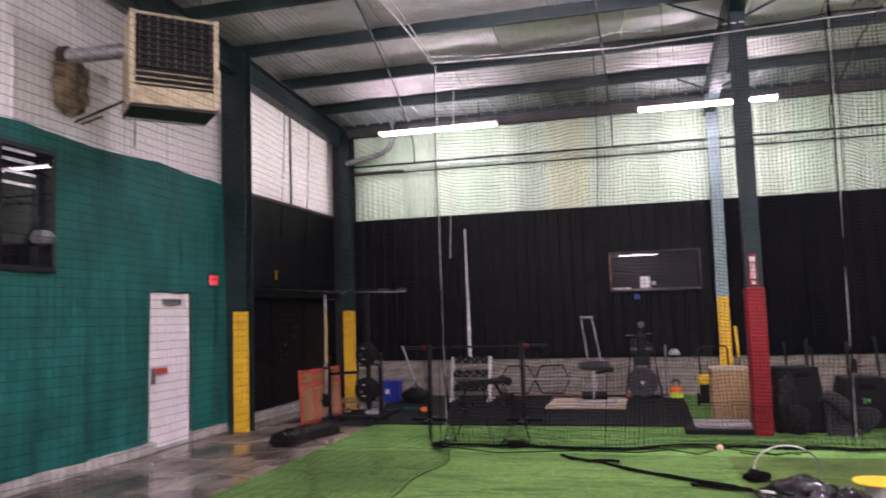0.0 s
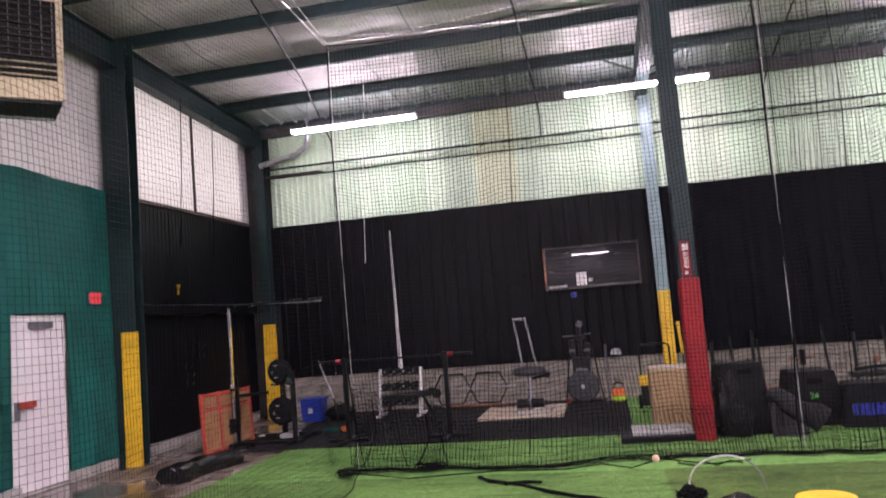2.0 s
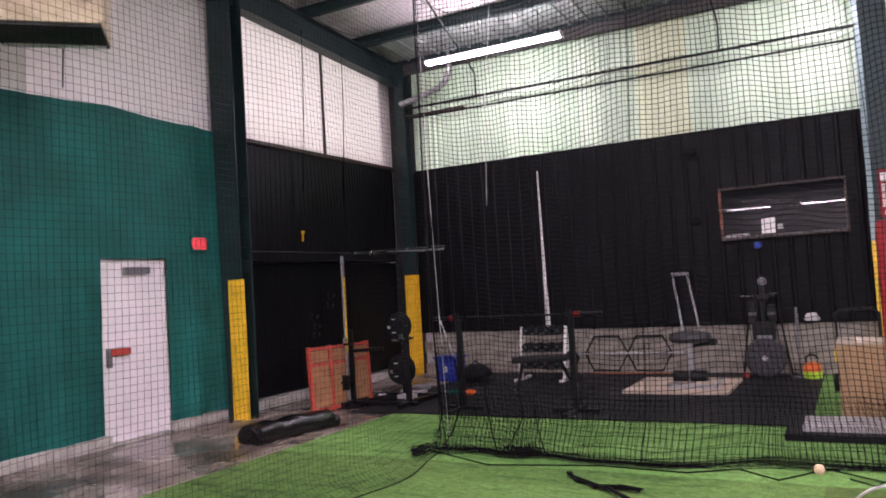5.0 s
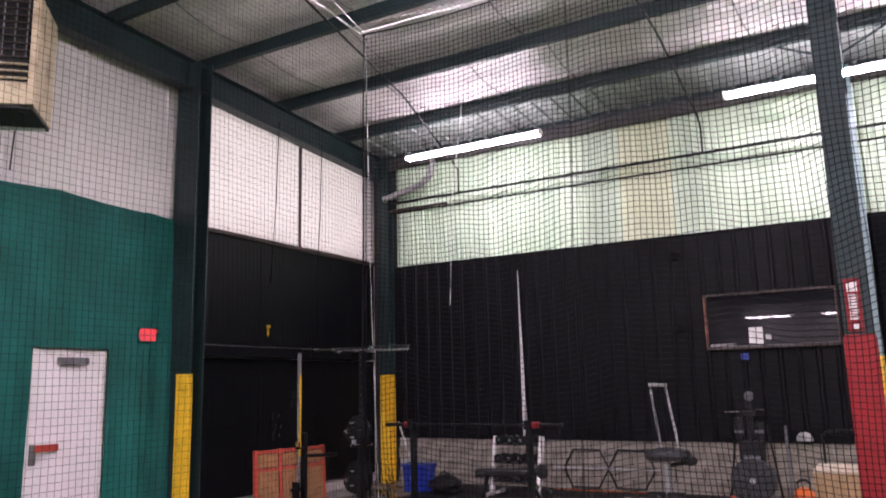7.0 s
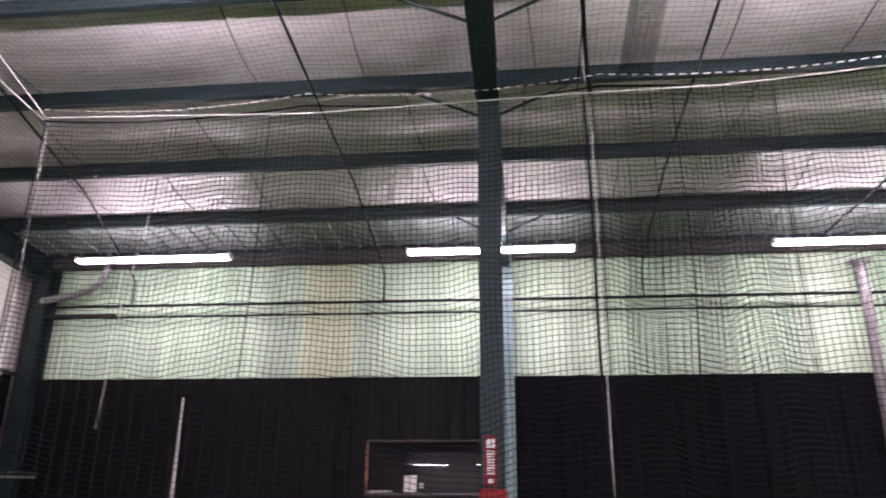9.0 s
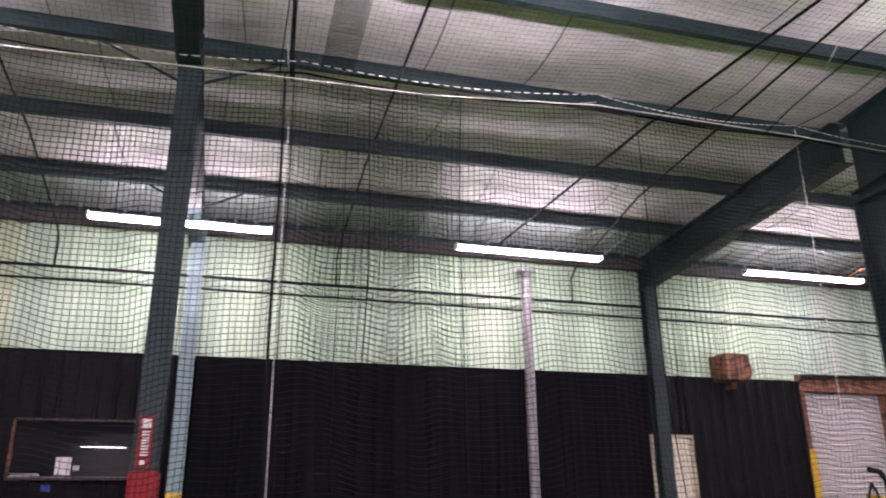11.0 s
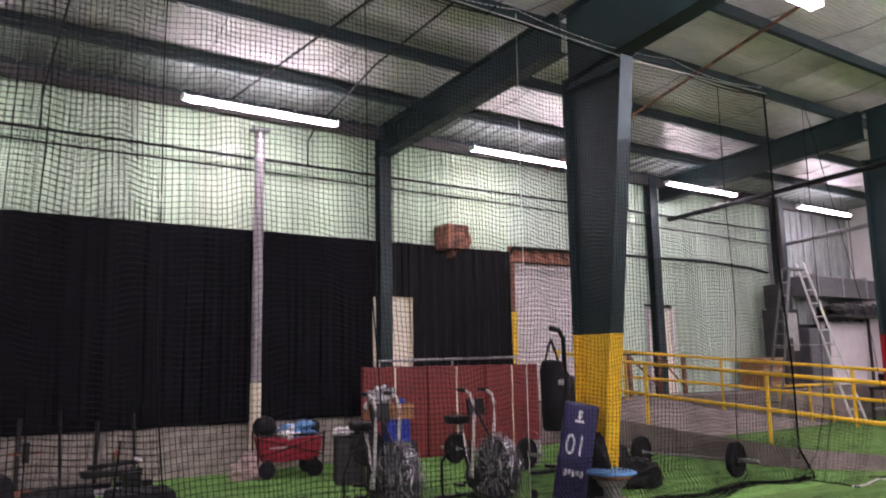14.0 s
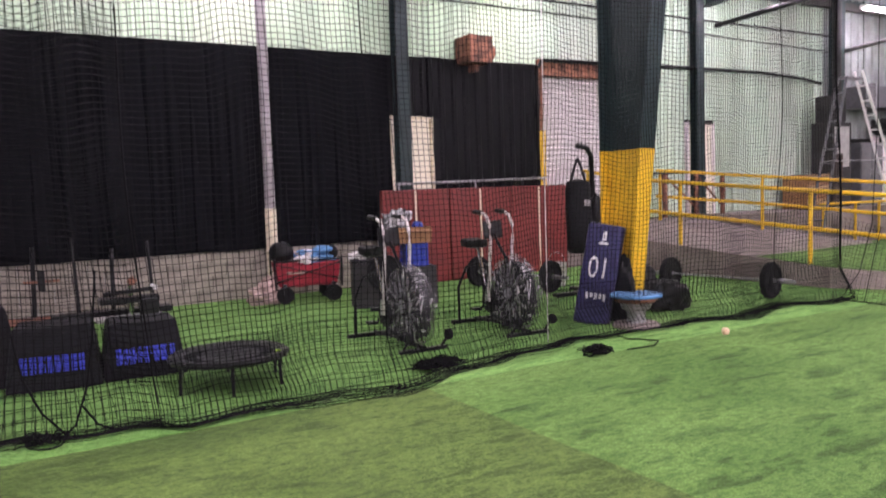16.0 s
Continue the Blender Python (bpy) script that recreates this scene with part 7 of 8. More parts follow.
        part("link_rod", T([(0.1, s * 0.17, 0.44), (0.02, s * 0.14, 0.34), (-0.02, s * 0.12, 0.28)], 0.009, 6), "galv", ob)
        ped = part("crank", T([(0.0, s * 0.07, 0.29), (0.13 * s, s * 0.12, 0.19)], 0.013, 8), "chrome", ob, smooth=True)
        part("pedal", B(0.13 * s - 0.055, 0.13 * s + 0.055, s * 0.17 - 0.045, s * 0.17 + 0.045, 0.178, 0.205, bevel=0.005), "black_metal", ped)
        part("wheel", L([(0.01, -0.022), (0.045, -0.022), (0.052, 0), (0.045, 0.022), (0.01, 0.022)], 16, pose(0.72, s * 0.2, 0.16, 90)), "rubber", ob, smooth=True)
        part("wheel_stay", T([(0.58, s * 0.2, 0.03), (0.72, s * 0.2, 0.16)], 0.012, 8), "black_metal", ob)
    case = part("chain_case", L([(0.02, -0.022), (0.13, -0.022), (0.14, 0), (0.13, 0.022), (0.02, 0.022)], 28, pose(0.0, -0.075, 0.29, 90)), "black_metal", ob, smooth=True)
    part("case_badge", L([(0.005, 0.0), (0.05, 0.0), (0.045, 0.004)], 18, pose(0.0, -0.098, 0.29, 90)), "grey", case)
    mon = part("console", B(0.10, 0.15, -0.11, 0.11, 0.93, 1.12, bevel=0.018, m=pose(0.02, 0, 0.0, 0, -10, 0)), "black_metal", ob)
    part("screen", B(0.096, 0.10, -0.07, 0.07, 0.97, 1.08, m=pose(0.02, 0, 0.0, 0, -10, 0)), "glass_dark", mon)
    part("console_stem", T([(0.24, 0, 0.72), (0.1, 0, 0.86), (0.0, 0, 0.98)], 0.016, 8), "black_metal", ob)
    return ob


bike = air_bike(6.20, 10.79, -91, "black air bike, its fan wrapped in clear film")
copy_thing(bike, pose(7.43, 10.79, 0.018, 0, 0, -93))

# wagon and sack by the block wall
wg = thing("folding_wagon", "red folding cloth wagon full of gear", "wagon", (6.64, 14.25, 0.018), -12)
bm = bmesh.new()
box(bm, -0.45, 0.45, -0.24, 0.24, 0.22, 0.56, 0.03)
bmesh.ops.subdivide_edges(bm, edges=list(bm.edges), cuts=5, use_grid_fill=True)
for v in bm.verts:
    k = (v.co.z - 0.22) / 0.34
    v.co.x *= 0.88 + 0.12 * k
    v.co.y *= 0.88 + 0.12 * k
    v.co += Vector((0.012 * noise.noise(v.co * 9), 0.016 * noise.noise(v.co * 9 + Vector((4, 0, 0))), 0.02 * noise.noise(v.co * 6) - 0.03 * (1 - abs(v.co.x) / 0.45) * k))
part("tub", bm, "wagonred", wg, smooth=True)
for x in (-0.45, 0.45):
    for y in (-0.25, 0.25):
        part("corner_post", T([(x, y, 0.2), (x * 1.02, y, 0.62)], 0.014, 8), "black_metal", wg, smooth=True)
for y in (-0.255, 0.255):
    part("side_rail", T([(-0.46, y, 0.58), (0.46, y, 0.58)], 0.012, 8), "black_metal", wg, smooth=True)
    part("cross_brace", T([(-0.44, y, 0.3), (0.44, y, 0.54)], 0.009, 6), "black_metal", wg)
    part("cross_brace", T([(-0.44, y, 0.54), (0.44, y, 0.3)], 0.009, 6), "black_metal", wg)
    for x in (-0.33, 0.33):
        w = part("wheel", L([(0.03, -0.03), (0.11, -0.03), (0.12, 0), (0.11, 0.03), (0.03, 0.03)], 20, pose(x, y, 0.12, 90)), "rubber", wg, smooth=True)
        part("fork", B(x - 0.02, x + 0.02, y - 0.045, y + 0.045, 0.12, 0.27), "black_metal", wg)
part("band", B(-0.3, -0.05, -0.252, -0.245, 0.40, 0.43), "pinkcloth", wg, "pale printed band")
bm = bmesh.new()
blob(bm, 6.80, 14.2, 0.63, 0.26, 0.18, 0.1, 0.8, 3, 4)
single("crumpled_towel", bm, "ltblue", "crumpled light blue towel in the wagon", "towel", smooth=True)
bm = bmesh.new()
blob(bm, 6.60, 14.14, 0.62, 0.12, 0.12, 0.09, 0.9, 5, 4)
single("crumpled_towel", bm, "white", "crumpled white towel in the wagon", "towel", smooth=True)
bm = bmesh.new()
blob(bm, 6.31, 14.3, 0.7, 0.17, 0.17, 0.16, 0.05, 2, 3)
single("dark_ball", bm, "black_metal", "black ball lying in the wagon", "ball", smooth=True)
bm = bmesh.new()
blob(bm, 6.99, 14.12, 0.68, 0.08, 0.07, 0.1, 0.2, 6, 3)
single("black_pouch", bm, "vinyl", "small black pouch on the wagon", "pouch", smooth=True)
bm = bmesh.new()
blob(bm, 6.10, 14.32, 0.13, 0.24, 0.2, 0.17, 0.45, 9, 4)
blob(bm, 6.16, 14.38, 0.26, 0.15, 0.14, 0.13, 0.5, 13, 4)
single("cloth_sack", bm, "pinkcloth", "slumped pinkish cloth sack on the turf", "sack", smooth=True)

# stacked boxes behind the bikes
gbn = thing("dark_box", "dark grey fibreboard box on the turf", "box", (7.02, 13.1, 0.018), -20)
part("body", B(-0.19, 0.19, -0.2, 0.2, 0.0, 0.58, bevel=0.01), "dim", gbn)
part("lid", B(-0.2, 0.2, -0.21, 0.21, 0.58, 0.62, bevel=0.008), "black_metal", gbn, "black lid")
bm = bmesh.new()
blob(bm, 6.92, 13.06, 0.69, 0.14, 0.1, 0.05, 0.7, 7, 4)
single("crumpled_cloth", bm, "white", "crumpled white cloth on the dark grey box", "cloth", smooth=True)
bm = bmesh.new()
blob(bm, 7.12, 13.0, 0.70, 0.14, 0.12, 0.06, 0.5, 17, 4)
single("black_pouch", bm, "vinyl", "black pouch on the dark grey box", "pouch", smooth=True)
wt_ = thing("plate_stand", "low black stand holding one bumper plate", "stand", (7.05, 12.62, 0.018), -30)
part("foot", B(-0.2, 0.2, -0.04, 0.04, 0.0, 0.04, bevel=0.006), "black_metal", wt_)
part("foot", B(-0.04, 0.04, -0.2, 0.25, 0.0, 0.04, bevel=0.006), "black_metal", wt_)
part("post", B(-0.03, 0.03, 0.03, 0.09, 0.04, 0.56, bevel=0.005), "black_metal", wt_)
part("peg", T([(0, 0.06, 0.48), (0, -0.1, 0.48)], 0.024, 10), "chrome", wt_, smooth=True)
bm = bmesh.new()
plate_mesh(bm, pose(0, -0.04, 0.476, 90), 0.225, 0.07)
part("bumper_plate", bm, "rubber", wt_, smooth=True)

dbx = thing("dark_cabinet", "low dark cabinet under stacked boxes", "cabinet", (7.62, 12.9, 0.018), -15)
part("body", B(-0.25, 0.25, -0.2, 0.2, 0.0, 0.5, bevel=0.008), "dim", dbx)
part("door", B(-0.22, 0.22, -0.212, -0.2, 0.04, 0.46, bevel=0.003), "dim", dbx)
bcr = thing("blue_crate", "blue plastic milk crate with slotted sides", "crate", (7.62, 12.9, 0.518), -15)
for z in (0.0, 0.1, 0.2, 0.27):
    part("band", B(-0.15, 0.15, -0.17, 0.17, z, z + 0.035, bevel=0.004), "blue", bcr)
for x in (-0.13, -0.045, 0.045, 0.13):
    for y in (-0.165, 0.165):
        part("rib", B(x - 0.018, x + 0.018, y - 0.008, y + 0.008, 0.0, 0.3), "blue", bcr)
part("inside", B(-0.12, 0.12, -0.14, 0.14, 0.02, 0.28), "blue", bcr)
cb = thing("cardboard_box", "open brown cardboard box on the crate", "box", (7.50, 12.9, 0.824), -12)
for s in (-1, 1):
    part("wall", B(-0.3, 0.3, s * 0.18 - 0.004, s * 0.18 + 0.004, 0, 0.2), "card", cb)
    part("wall", B(s * 0.3 - 0.004, s * 0.3 + 0.004, -0.176, 0.176, 0, 0.2), "card", cb)
part("floor_panel", B(-0.296, 0.296, -0.176, 0.176, 0.0, 0.006), "card", cb)
part("flap", B(-0.28, 0.28, -0.28, -0.18, 0.19, 0.196, m=pose(0, 0, 0, 8)), "card", cb)
bm = bmesh.new()
blob(bm, 7.39, 12.9, 1.09, 0.18, 0.14, 0.15, 0.8, 11, 4)
single("plastic_bag", bm, "filmwhite", "crumpled clear plastic bag in the cardboard box", "bag", smooth=True)
bm = bmesh.new()
blob(bm, 7.66, 12.85, 1.02, 0.08, 0.08, 0.08, 0.2, 12, 3)
single("blue_pouch", bm, "blue", "small blue pouch in the cardboard box", "pouch", smooth=True)


# ---- things round the yellow column ----
def floor_bar(x0, y0, x1, y1, label, r=0.225):
    a, b = Vector((x0, y0, 0)), Vector((x1, y1, 0))
    d = b - a
    ob = thing("barbell", label, "barbell", (x0, y0, r + 0.02), math.degrees(math.atan2(d.y, d.x)), group="floor barbells")
    ln = d.length
    part("bar", T([(0, 0, 0), (ln, 0, 0)], 0.014, 10), "galv", ob, smooth=True)
    for s, e in ((0, -0.35), (ln, ln + 0.35)):
        part("sleeve", T([(s, 0, 0), (e, 0, 0)], 0.025, 12), "galv", ob, smooth=True)
    for c in (-0.05, ln + 0.05):
        bm = bmesh.new()
        plate_mesh(bm, pose(c, 0, 0, 0, 90), r, 0.07)
        part("bumper_plate", bm, "rubber", ob, smooth=True)
        part("hub", T([(c - 0.037, 0, 0), (c + 0.037, 0, 0)], 0.04, 14), "chrome", ob, smooth=True)
    return ob


floor_bar(10.83, 11.42, 11.02, 10.12, "barbell with black bumper plates on the turf")
floor_bar(9.2, 13.7, 9.47, 12.45, "barbell with black bumper plates on the turf")
p1 = thing("tackle_pad", "navy blue upright pad with white markings leaning", "pad", (8.36, 10.5, 0.018), -38)
bm = B(-0.19, 0.19, -0.09, 0.09, 0.0, 1.08, bevel=0.035)
cover = part("cover", bm, "navy", p1)
text_mesh("01", 0.32, "white", cover, pose(-0.01, -0.094, 0.6, 90, 0, 0) @ Matrix.Diagonal((0.72, 1, 1, 1)), "number")
bm = bmesh.new()
for k in range(5):
    box(bm, -0.1 + 0.045 * k, -0.07 + 0.045 * k, -0.094, -0.09, 0.27 + 0.02 * (k % 2), 0.34)
part("text_bars", bm, "white", cover)
bm = bmesh.new()
box(bm, -0.05, 0.05, -0.094, -0.09, 0.86, 0.89)
box(bm, -0.02, 0.02, -0.094, -0.09, 0.9, 1.0)
part("emblem", bm, "white", cover, "plain white emblem shape")
p1.matrix_basis = pose(8.33, 10.32, 0.0, 0, 0, -50) @ pose(0, 0, 0, -4, 10, 0)
sd = thing("spool_stand", "low spool stand with worn blue round top", "stand", (8.5, 9.83, 0.018))
part("base", L([(0.235, 0.0), (0.24, 0.02), (0.225, 0.04), (0.12, 0.05)], 28), "ramp", sd, "worn wooden base disc", smooth=True)
part("neck", L([(0.1, 0.05), (0.09, 0.1), (0.1, 0.16), (0.15, 0.2), (0.16, 0.24), (0.2, 0.27)], 24), "galv", sd, smooth=True)
part("under_disc", L([(0.2, 0.26), (0.22, 0.275), (0.22, 0.3), (0.1, 0.31)], 28), "rust", sd, smooth=True)
part("top_disc", L([(0.24, 0.308), (0.265, 0.316), (0.265, 0.336), (0.25, 0.342), (0.0, 0.336)], 36), "ltblue", sd, "worn blue top", smooth=True)
for nm, p in (("baseball", (8.79, 8.96)), ("baseball", (0.70, 9.42))):
    b = thing(nm, "scuffed tan baseball lying on the turf", "ball", (*p, 0.018), 20, group="baseballs")
    ball = part("cover", L([(0.001, 0), (0.02, 0.004), (0.033, 0.018), (0.037, 0.037), (0.033, 0.056), (0.02, 0.07), (0.001, 0.074)], 18), "leather", b, smooth=True)
    part("stitching", T([(0.0375 * math.cos(a), 0.0375 * math.sin(a) * 0.75, 0.037 + 0.024 * math.sin(2 * a)) for a in np.linspace(0, 6.28, 30)], 0.0012, 4), "redpaint", ball)
bm = bmesh.new()
blob(bm, 9.2, 10.58, 0.24, 0.33, 0.22, 0.36, 0.3, 21, 4)
blob(bm, 9.58, 10.38, 0.14, 0.3, 0.18, 0.22, 0.35, 22, 4)
single("gear_bag", bm, "vinyl", "slumped black gear bag behind the column", "bag", smooth=True)
bm = bmesh.new()
blob(bm, 8.60, 10.18, 0.34, 0.09, 0.24, 0.4, 0.2, 23, 4)
single("gear_bag", bm, "vinyl", "upright black gear bag beside the navy pad", "bag", smooth=True)
bk = thing("bucket", "pale plastic bucket by the padding", "bucket", (10.0, 12.9, 0.018))
part("pail", L([(0.12, 0), (0.13, 0.01), (0.16, 0.33), (0.165, 0.35), (0.15, 0.35), (0.12, 0.03)], 24), "grey_lt", bk, smooth=True)
part("bail", T([(0.16 * math.cos(a), 0.0, 0.34 + 0.16 * math.sin(a)) for a in np.linspace(0.1, 3.0, 14)], 0.004, 5), "galv", bk)
pg = thing("punching_bag", "black heavy bag hanging from a curved stand", "punching bag", (9.53, 11.85, 0.018))
hb_ = part("bag", L([(0.02, 0.58), (0.13, 0.58), (0.155, 0.62), (0.165, 1.0), (0.17, 1.4), (0.14, 1.52), (0.02, 1.55)], 24), "rubber", pg, smooth=True)
bm = bmesh.new()
blob(bm, 0.33, 0.02, 0.93, 0.15, 0.13, 0.36, 0.35, 51, 4)
part("glove_bag", bm, "vinyl", pg, "slack black bag hung on the stand", smooth=True)
for s in (-1, 1):
    part("strap", T([(s * 0.13, 0, 1.5), (s * 0.05, 0, 1.72), (0.0, 0, 1.82)], 0.018, 8), "vinyl", pg)
part("stand_post", T([(0.38, 0.15, 0.0), (0.38, 0.15, 1.6), (0.33, 0.1, 1.85), (0.18, 0.03, 1.96), (0.0, 0, 1.98)], 0.035, 10), "black_metal", pg, smooth=True)
part("stand_foot", B(-0.3, 0.65, 0.1, 0.2, 0.0, 0.05, bevel=0.01), "black_metal", pg)
part("stand_foot", B(0.33, 0.43, -0.4, 0.6, 0.0, 0.05, bevel=0.01), "black_metal", pg)
part("print", B(-0.05, 0.05, -0.178, -0.17, 1.2, 1.28), "grey_lt", hb_, "small grey print")
part("speed_bag", L([(0.01, 0.86), (0.1, 0.9), (0.13, 1.0), (0.08, 1.12), (0.02, 1.16)], 18, pose(0.44, -0.12, 0.16)), "vinyl", pg, smooth=True)


# ---- ramp rails, ladder and the far end ----
def ramp_z(y):
    return 0.575 + 0.174 * (y - 13.9) if y > 13.9 else max(0.012, 0.012 + 0.0766 * (y - 6.55))


def handrail(x, ys, label, y0, y1):
    ob = thing("ramp_rail", label, "railing", (x, 0, 0), group="ramp railings")
    for y in ys:
        part("post", T([(0, y, ramp_z(y) if x > ramp_edge(y) else 0.02), (0, y, ramp_z(y) + 1.0)], 0.03, 10), "yellow", ob, smooth=True)
    for h in (1.0, 0.49):
        part("rail", T([(0, y, ramp_z(y) + h) for y in np.linspace(y0, y1, 12)], 0.03, 10), "yellow", ob, smooth=True)
    return ob


handrail(12.36, (8.2, 10.42, 12.65, 14.8), "yellow painted pipe railing along the ramp", 7.4, 14.9)
far_rail = handrail(15.44, (8.2, 10.8, 13.4), "yellow painted pipe railing along the ramp", 7.4, 13.4)
for h in (1.0, 0.49):
    part("rail", T([(0, 13.4, ramp_z(13.4) + h), (-1.17, 14.95, 0.73 + h)], 0.03, 10), "yellow", far_rail, smooth=True)
part("post", T([(-1.12, 14.89, ramp_z(14.89)), (-1.12, 14.89, 1.72)], 0.03, 10), "yellow", far_rail, smooth=True)
dl = thing("dock_rail", "short yellow painted guard before the dock", "railing", (17.9, 13.8, 0.018), group="ramp railings")
for x in (0.1, 1.28, 2.2):
    part("post", T([(x, 0, 0), (x, 0, 0.88)], 0.028, 10), "yellow", dl, smooth=True)
part("rail", T([(0.0, 0, 0.9), (2.45, 0, 0.88)], 0.028, 10), "yellow", dl, smooth=True)
sr = thing("stair_rail", "rusty brown stair rail with diagonal braces", "railing", (14.3, 14.75, 0.8))
for x in (0.0, 0.9, 1.7):
    part("post", B(x - 0.04, x + 0.04, -0.03, 0.03, 0.0, 0.85), "rust", sr)
part("brace", T([(0.0, 0, 0.82), (0.9, 0, 0.15)], 0.02, 8), "rust", sr)
part("brace", T([(0.9, 0, 0.82), (1.7, 0, 0.15)], 0.02, 8), "rust", sr)
part("top_bar", T([(-0.3, 0, 0.86), (1.0, 0, 0.86)], 0.02, 8), "black_metal", sr)
cbx = thing("wood_crate", "brown wooden crate on the dock", "crate", (18.6, 14.6, 0.8))
part("body", B(-0.4, 0.4, -0.3, 0.3, 0.0, 0.75, bevel=0.01), "card", cbx)
for z in (0.1, 0.4, 0.65):
    part("slat", B(-0.41, 0.41, -0.32, -0.3, z, z + 0.1), "wood", cbx)
ld = thing("step_ladder", "tall bright aluminium step ladder standing open", "ladder", (18.9, 13.6, 0.012))
# One aluminium: front coloured as lit, rear coloured as shaded.
for foot, apx, wd, st, mt in ((Vector((1.58, -0.2, 0.0)), Vector((0.0, 0.0, 3.68)), Vector((0.06, 0.2, 0)), 12, "alu_lit"), (Vector((-1.5, 0.05, 0.0)), Vector((-0.5, 0.05, 3.5)), Vector((0.05, 0.21, 0)), 12, "grey")):
    side_ = part("section", T([foot.lerp(apx, 0.5) - wd * 0.8, foot.lerp(apx, 0.5) + wd * 0.8], 0.012, 6), mt, ld, "front section in a lit tone" if mt == "alu_lit" else "rear section in a shaded tone")
    for k in (-1, 1):
        part("stile", T([foot + k * wd, apx + k * wd * 0.5], 0.03, 6), mt, side_)
        part("shoe", B(foot.x + k * wd.x - 0.05, foot.x + k * wd.x + 0.05, foot.y + k * wd.y - 0.04, foot.y + k * wd.y + 0.04, 0.0, 0.05, bevel=0.008), "rubber", side_)
    for q in range(1, st):
        f = q / st
        a, w = foot.lerp(apx, f), wd * (1 - 0.5 * f)
        bm = bmesh.new()
        box(bm, a.x - 0.035, a.x + 0.035, a.y - w.y, a.y + w.y, a.z - 0.016, a.z + 0.016, 0.005)
        part("tread", bm, mt, side_)
part("top_cap", B(-0.56, 0.06, -0.11, 0.13, 3.5, 3.54, bevel=0.01), "grey", ld)
for y in (-0.12, 0.14):
    part("spreader", T([(-1.0, y, 1.8), (0.8, y - 0.1, 1.8)], 0.009, 6), "galv", ld)
fb = thing("far_board", "large white board panel against the far end", "board", (22.5, 14.85, 0.8))
part("panel", B(-0.75, 1.45, -0.04, 0.04, 0.0, 1.65, bevel=0.005), "door", fb)
part("trim", B(-0.75, 1.45, -0.05, -0.04, 1.6, 1.66), "grey_lt", fb)
du = thing("air_duct", "long grey rectangular air duct", "duct", (22.0, 14.7, 3.08))
trunk = part("trunk", B(-1.4, 1.95, -0.3, 0.3, 0.0, 0.5, bevel=0.01), "grey", du)
for x in (-1.0, 0.2, 1.4):
    part("flange", B(x - 0.02, x + 0.02, -0.32, 0.32, -0.02, 0.57), "galv", trunk)
    part("hanger", T([(x, 0, 0.55), (x, 0, 2.6)], 0.01, 6), "black_metal", du)
ribbed("wall_panel_8", "eave", "grey ribbed panels of the far end", 20.04, X1, 2.4, 5.75, 15.12, pitch=0.3, depth=0.03, rib=0.08)
dm = thing("dark_machine", "dark machinery standing at the far end", "machine", (19.4, 14.5, 0.8))
part("cabinet", B(-0.3, 0.45, -0.2, 0.3, 0.0, 1.9, bevel=0.02), "dim", dm)
part("door", B(-0.25, 0.1, -0.22, -0.2, 0.1, 1.2, bevel=0.005), "brown", dm)
part("hopper", B(-0.25, 0.35, -0.15, 0.25, 1.9, 2.5, bevel=0.05), "dim", dm)
part("pipe", T([(0.2, 0, 2.5), (0.2, 0, 4.6)], 0.1, 12), "dim", dm, smooth=True)
ds = thing("dark_shelf", "dark shelf of stored machine parts", "shelf", (22.6, 14.4, 0.8))
part("deck", B(-1.0, 1.2, -0.3, 0.3, 1.75, 1.82), "dim", ds)
for x in (-0.95, 1.15):
    part("leg", B(x - 0.03, x + 0.03, 0.2, 0.26, 0.0, 1.75), "dim", ds)
bm = bmesh.new()
for k in range(6):
    blob(bm, -0.7 + 0.35 * k, 0, 1.95, 0.2, 0.2, 0.13 + 0.03 * (k % 3), 0.4, 30 + k, 2)
part("stores", bm, "dim", ds)
tb = thing("tool_bench", "low dark work bench with tools", "bench", (21.8, 13.2, 0.018))
part("top", B(-0.6, 0.6, -0.3, 0.3, 0.72, 0.78, bevel=0.01), "dim", tb)
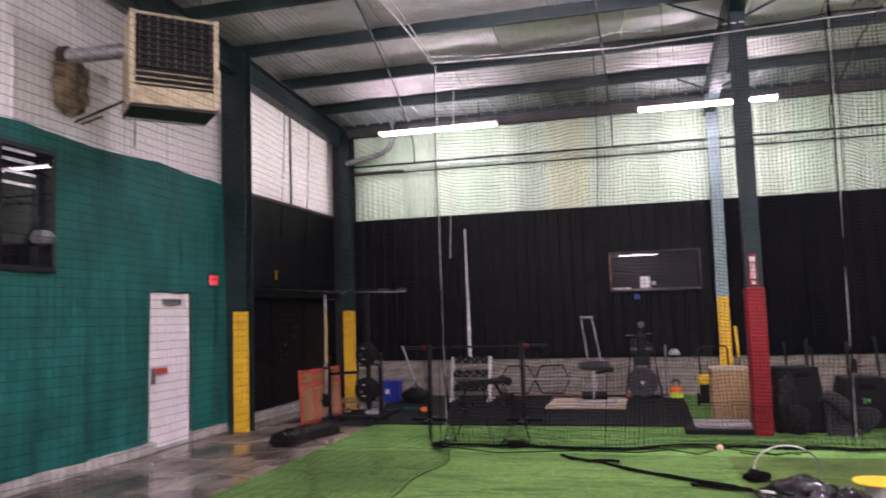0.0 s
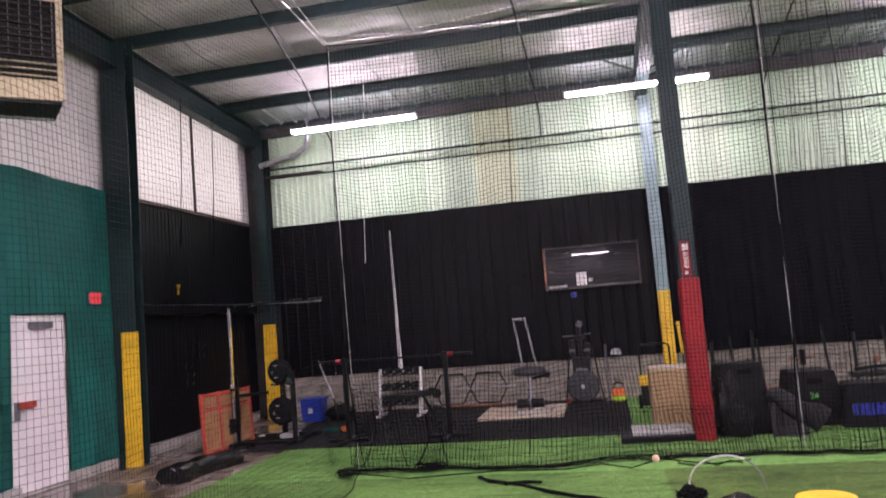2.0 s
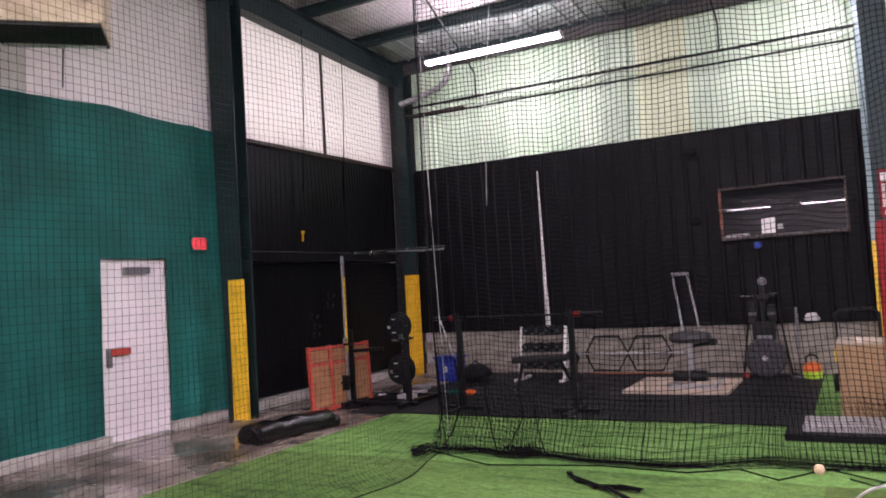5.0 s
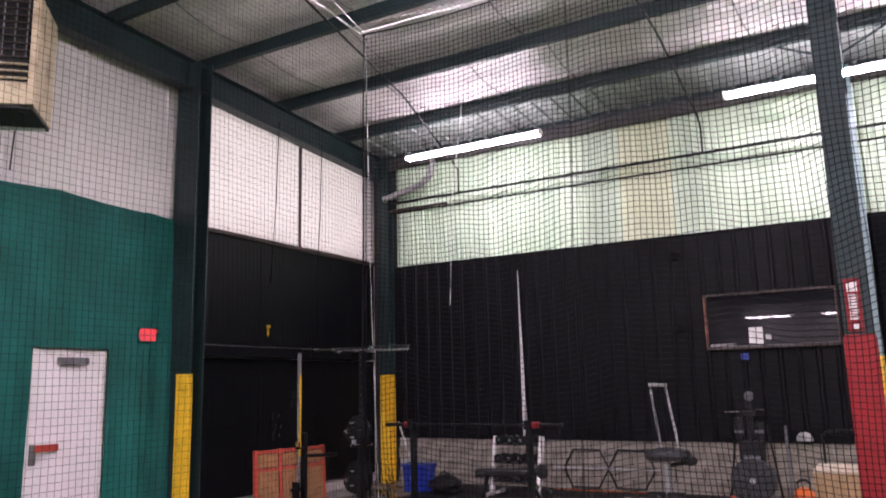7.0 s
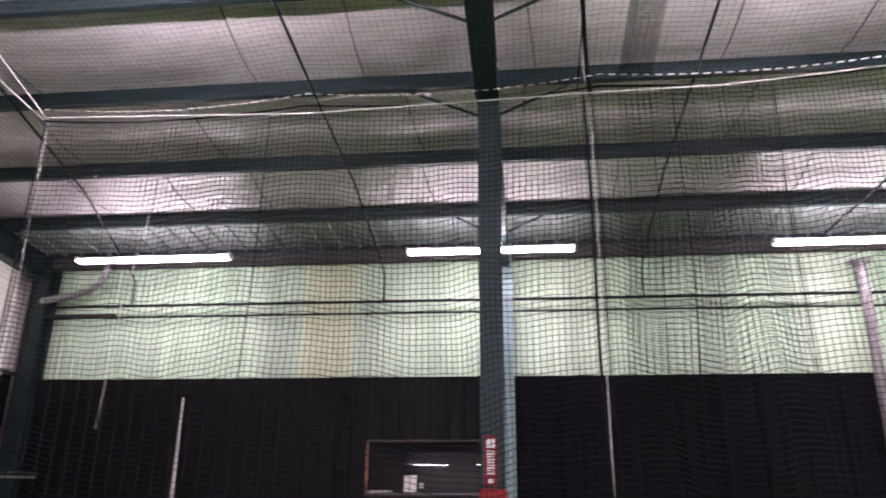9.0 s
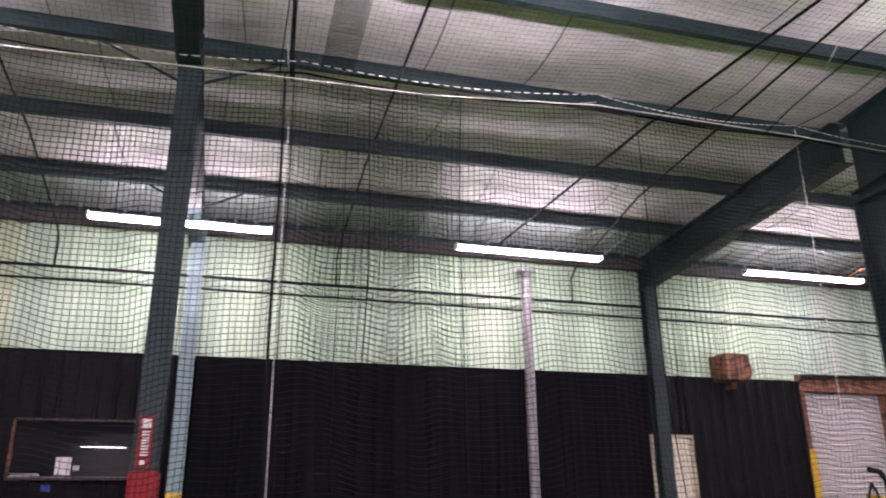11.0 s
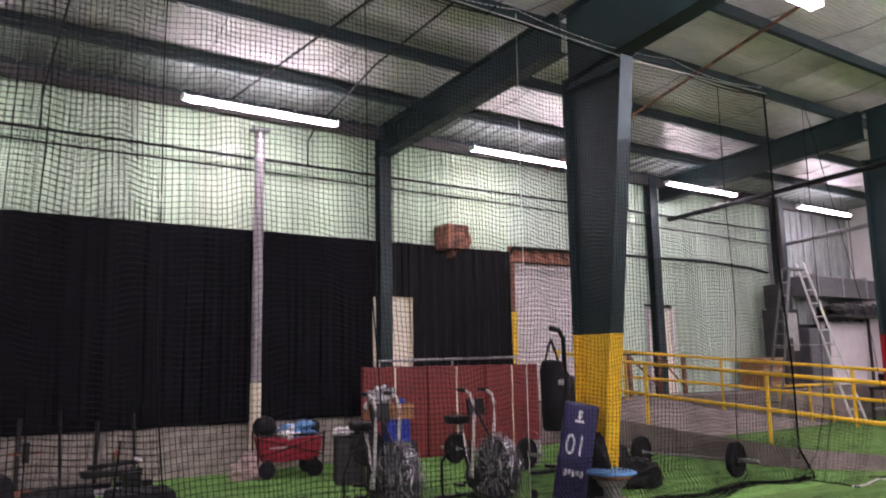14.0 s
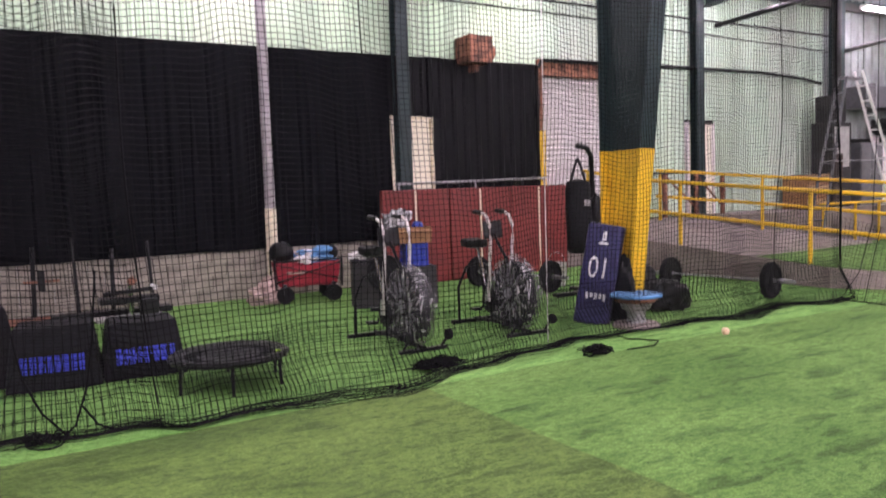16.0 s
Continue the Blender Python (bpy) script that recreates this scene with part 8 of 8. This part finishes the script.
for x in (-0.55, 0.55):
    for y in (-0.25, 0.25):
        part("leg", B(x - 0.03, x + 0.03, y - 0.03, y + 0.03, 0, 0.72), "dim", tb)
part("shelf", B(-0.55, 0.55, -0.25, 0.25, 0.25, 0.29), "grey_lt", tb)
part("tool", B(-0.4, 0.0, -0.15, 0.15, 0.78, 1.1, bevel=0.03), "black_metal", tb)
part("front_plate", B(-0.2, 0.35, -0.215, -0.2, 0.9, 1.8, bevel=0.004), "grey_lt", dm, "grey metal plate")
sc = thing("storage_cabinet", "grey metal storage cabinet on the dock", "cabinet", (20.75, 14.6, 0.8))
part("body", B(-0.45, 0.45, -0.25, 0.3, 0.0, 1.45, bevel=0.01), "grey", sc)
for s in (-1, 1):
    dd = part("door", B(s * 0.22 - 0.21, s * 0.22 + 0.21, -0.268, -0.25, 0.05, 1.4, bevel=0.004), "grey", sc)
    part("handle", T([(s * 0.06, -0.27, 0.7), (s * 0.06, -0.3, 0.75), (s * 0.06, -0.27, 0.85)], 0.01, 6), "galv", dd)
hcol("column_9", 20.0, 20.25, 14.7, 14.95, 5.6, "steel", "dark green steel wall column at the far end")
bm = bmesh.new()
for k in range(5):
    blob(bm, 22.0 + 0.42 * k, 14.8, 2.66 + 0.05 * (k % 2), 0.34, 0.2, 0.2, 0.5, 40 + k, 3)
single("stacked_tarps", bm, "dim", "dark bundled tarps lying over the white board", "tarp", smooth=True)
fe = thing("fire_extinguisher", "red fire extinguisher hung on the padded column", "extinguisher", (15.86, 10.2, 1.05))
part("cylinder", L([(0.02, 0.0), (0.065, 0.01), (0.07, 0.05), (0.07, 0.3), (0.04, 0.36), (0.02, 0.38)], 18), "red", fe, smooth=True)
part("valve", B(-0.03, 0.03, -0.02, 0.02, 0.38, 0.43, bevel=0.005), "galv", fe)
part("lever", T([(-0.08, 0, 0.45), (0.04, 0, 0.43)], 0.01, 6), "black_metal", fe)
part("label", B(-0.074, -0.068, -0.035, 0.035, 0.1, 0.24), "yellow", fe, "yellow and white label")
part("bracket", B(0.06, 0.19, -0.02, 0.02, 0.2, 0.24), "black_metal", fe)
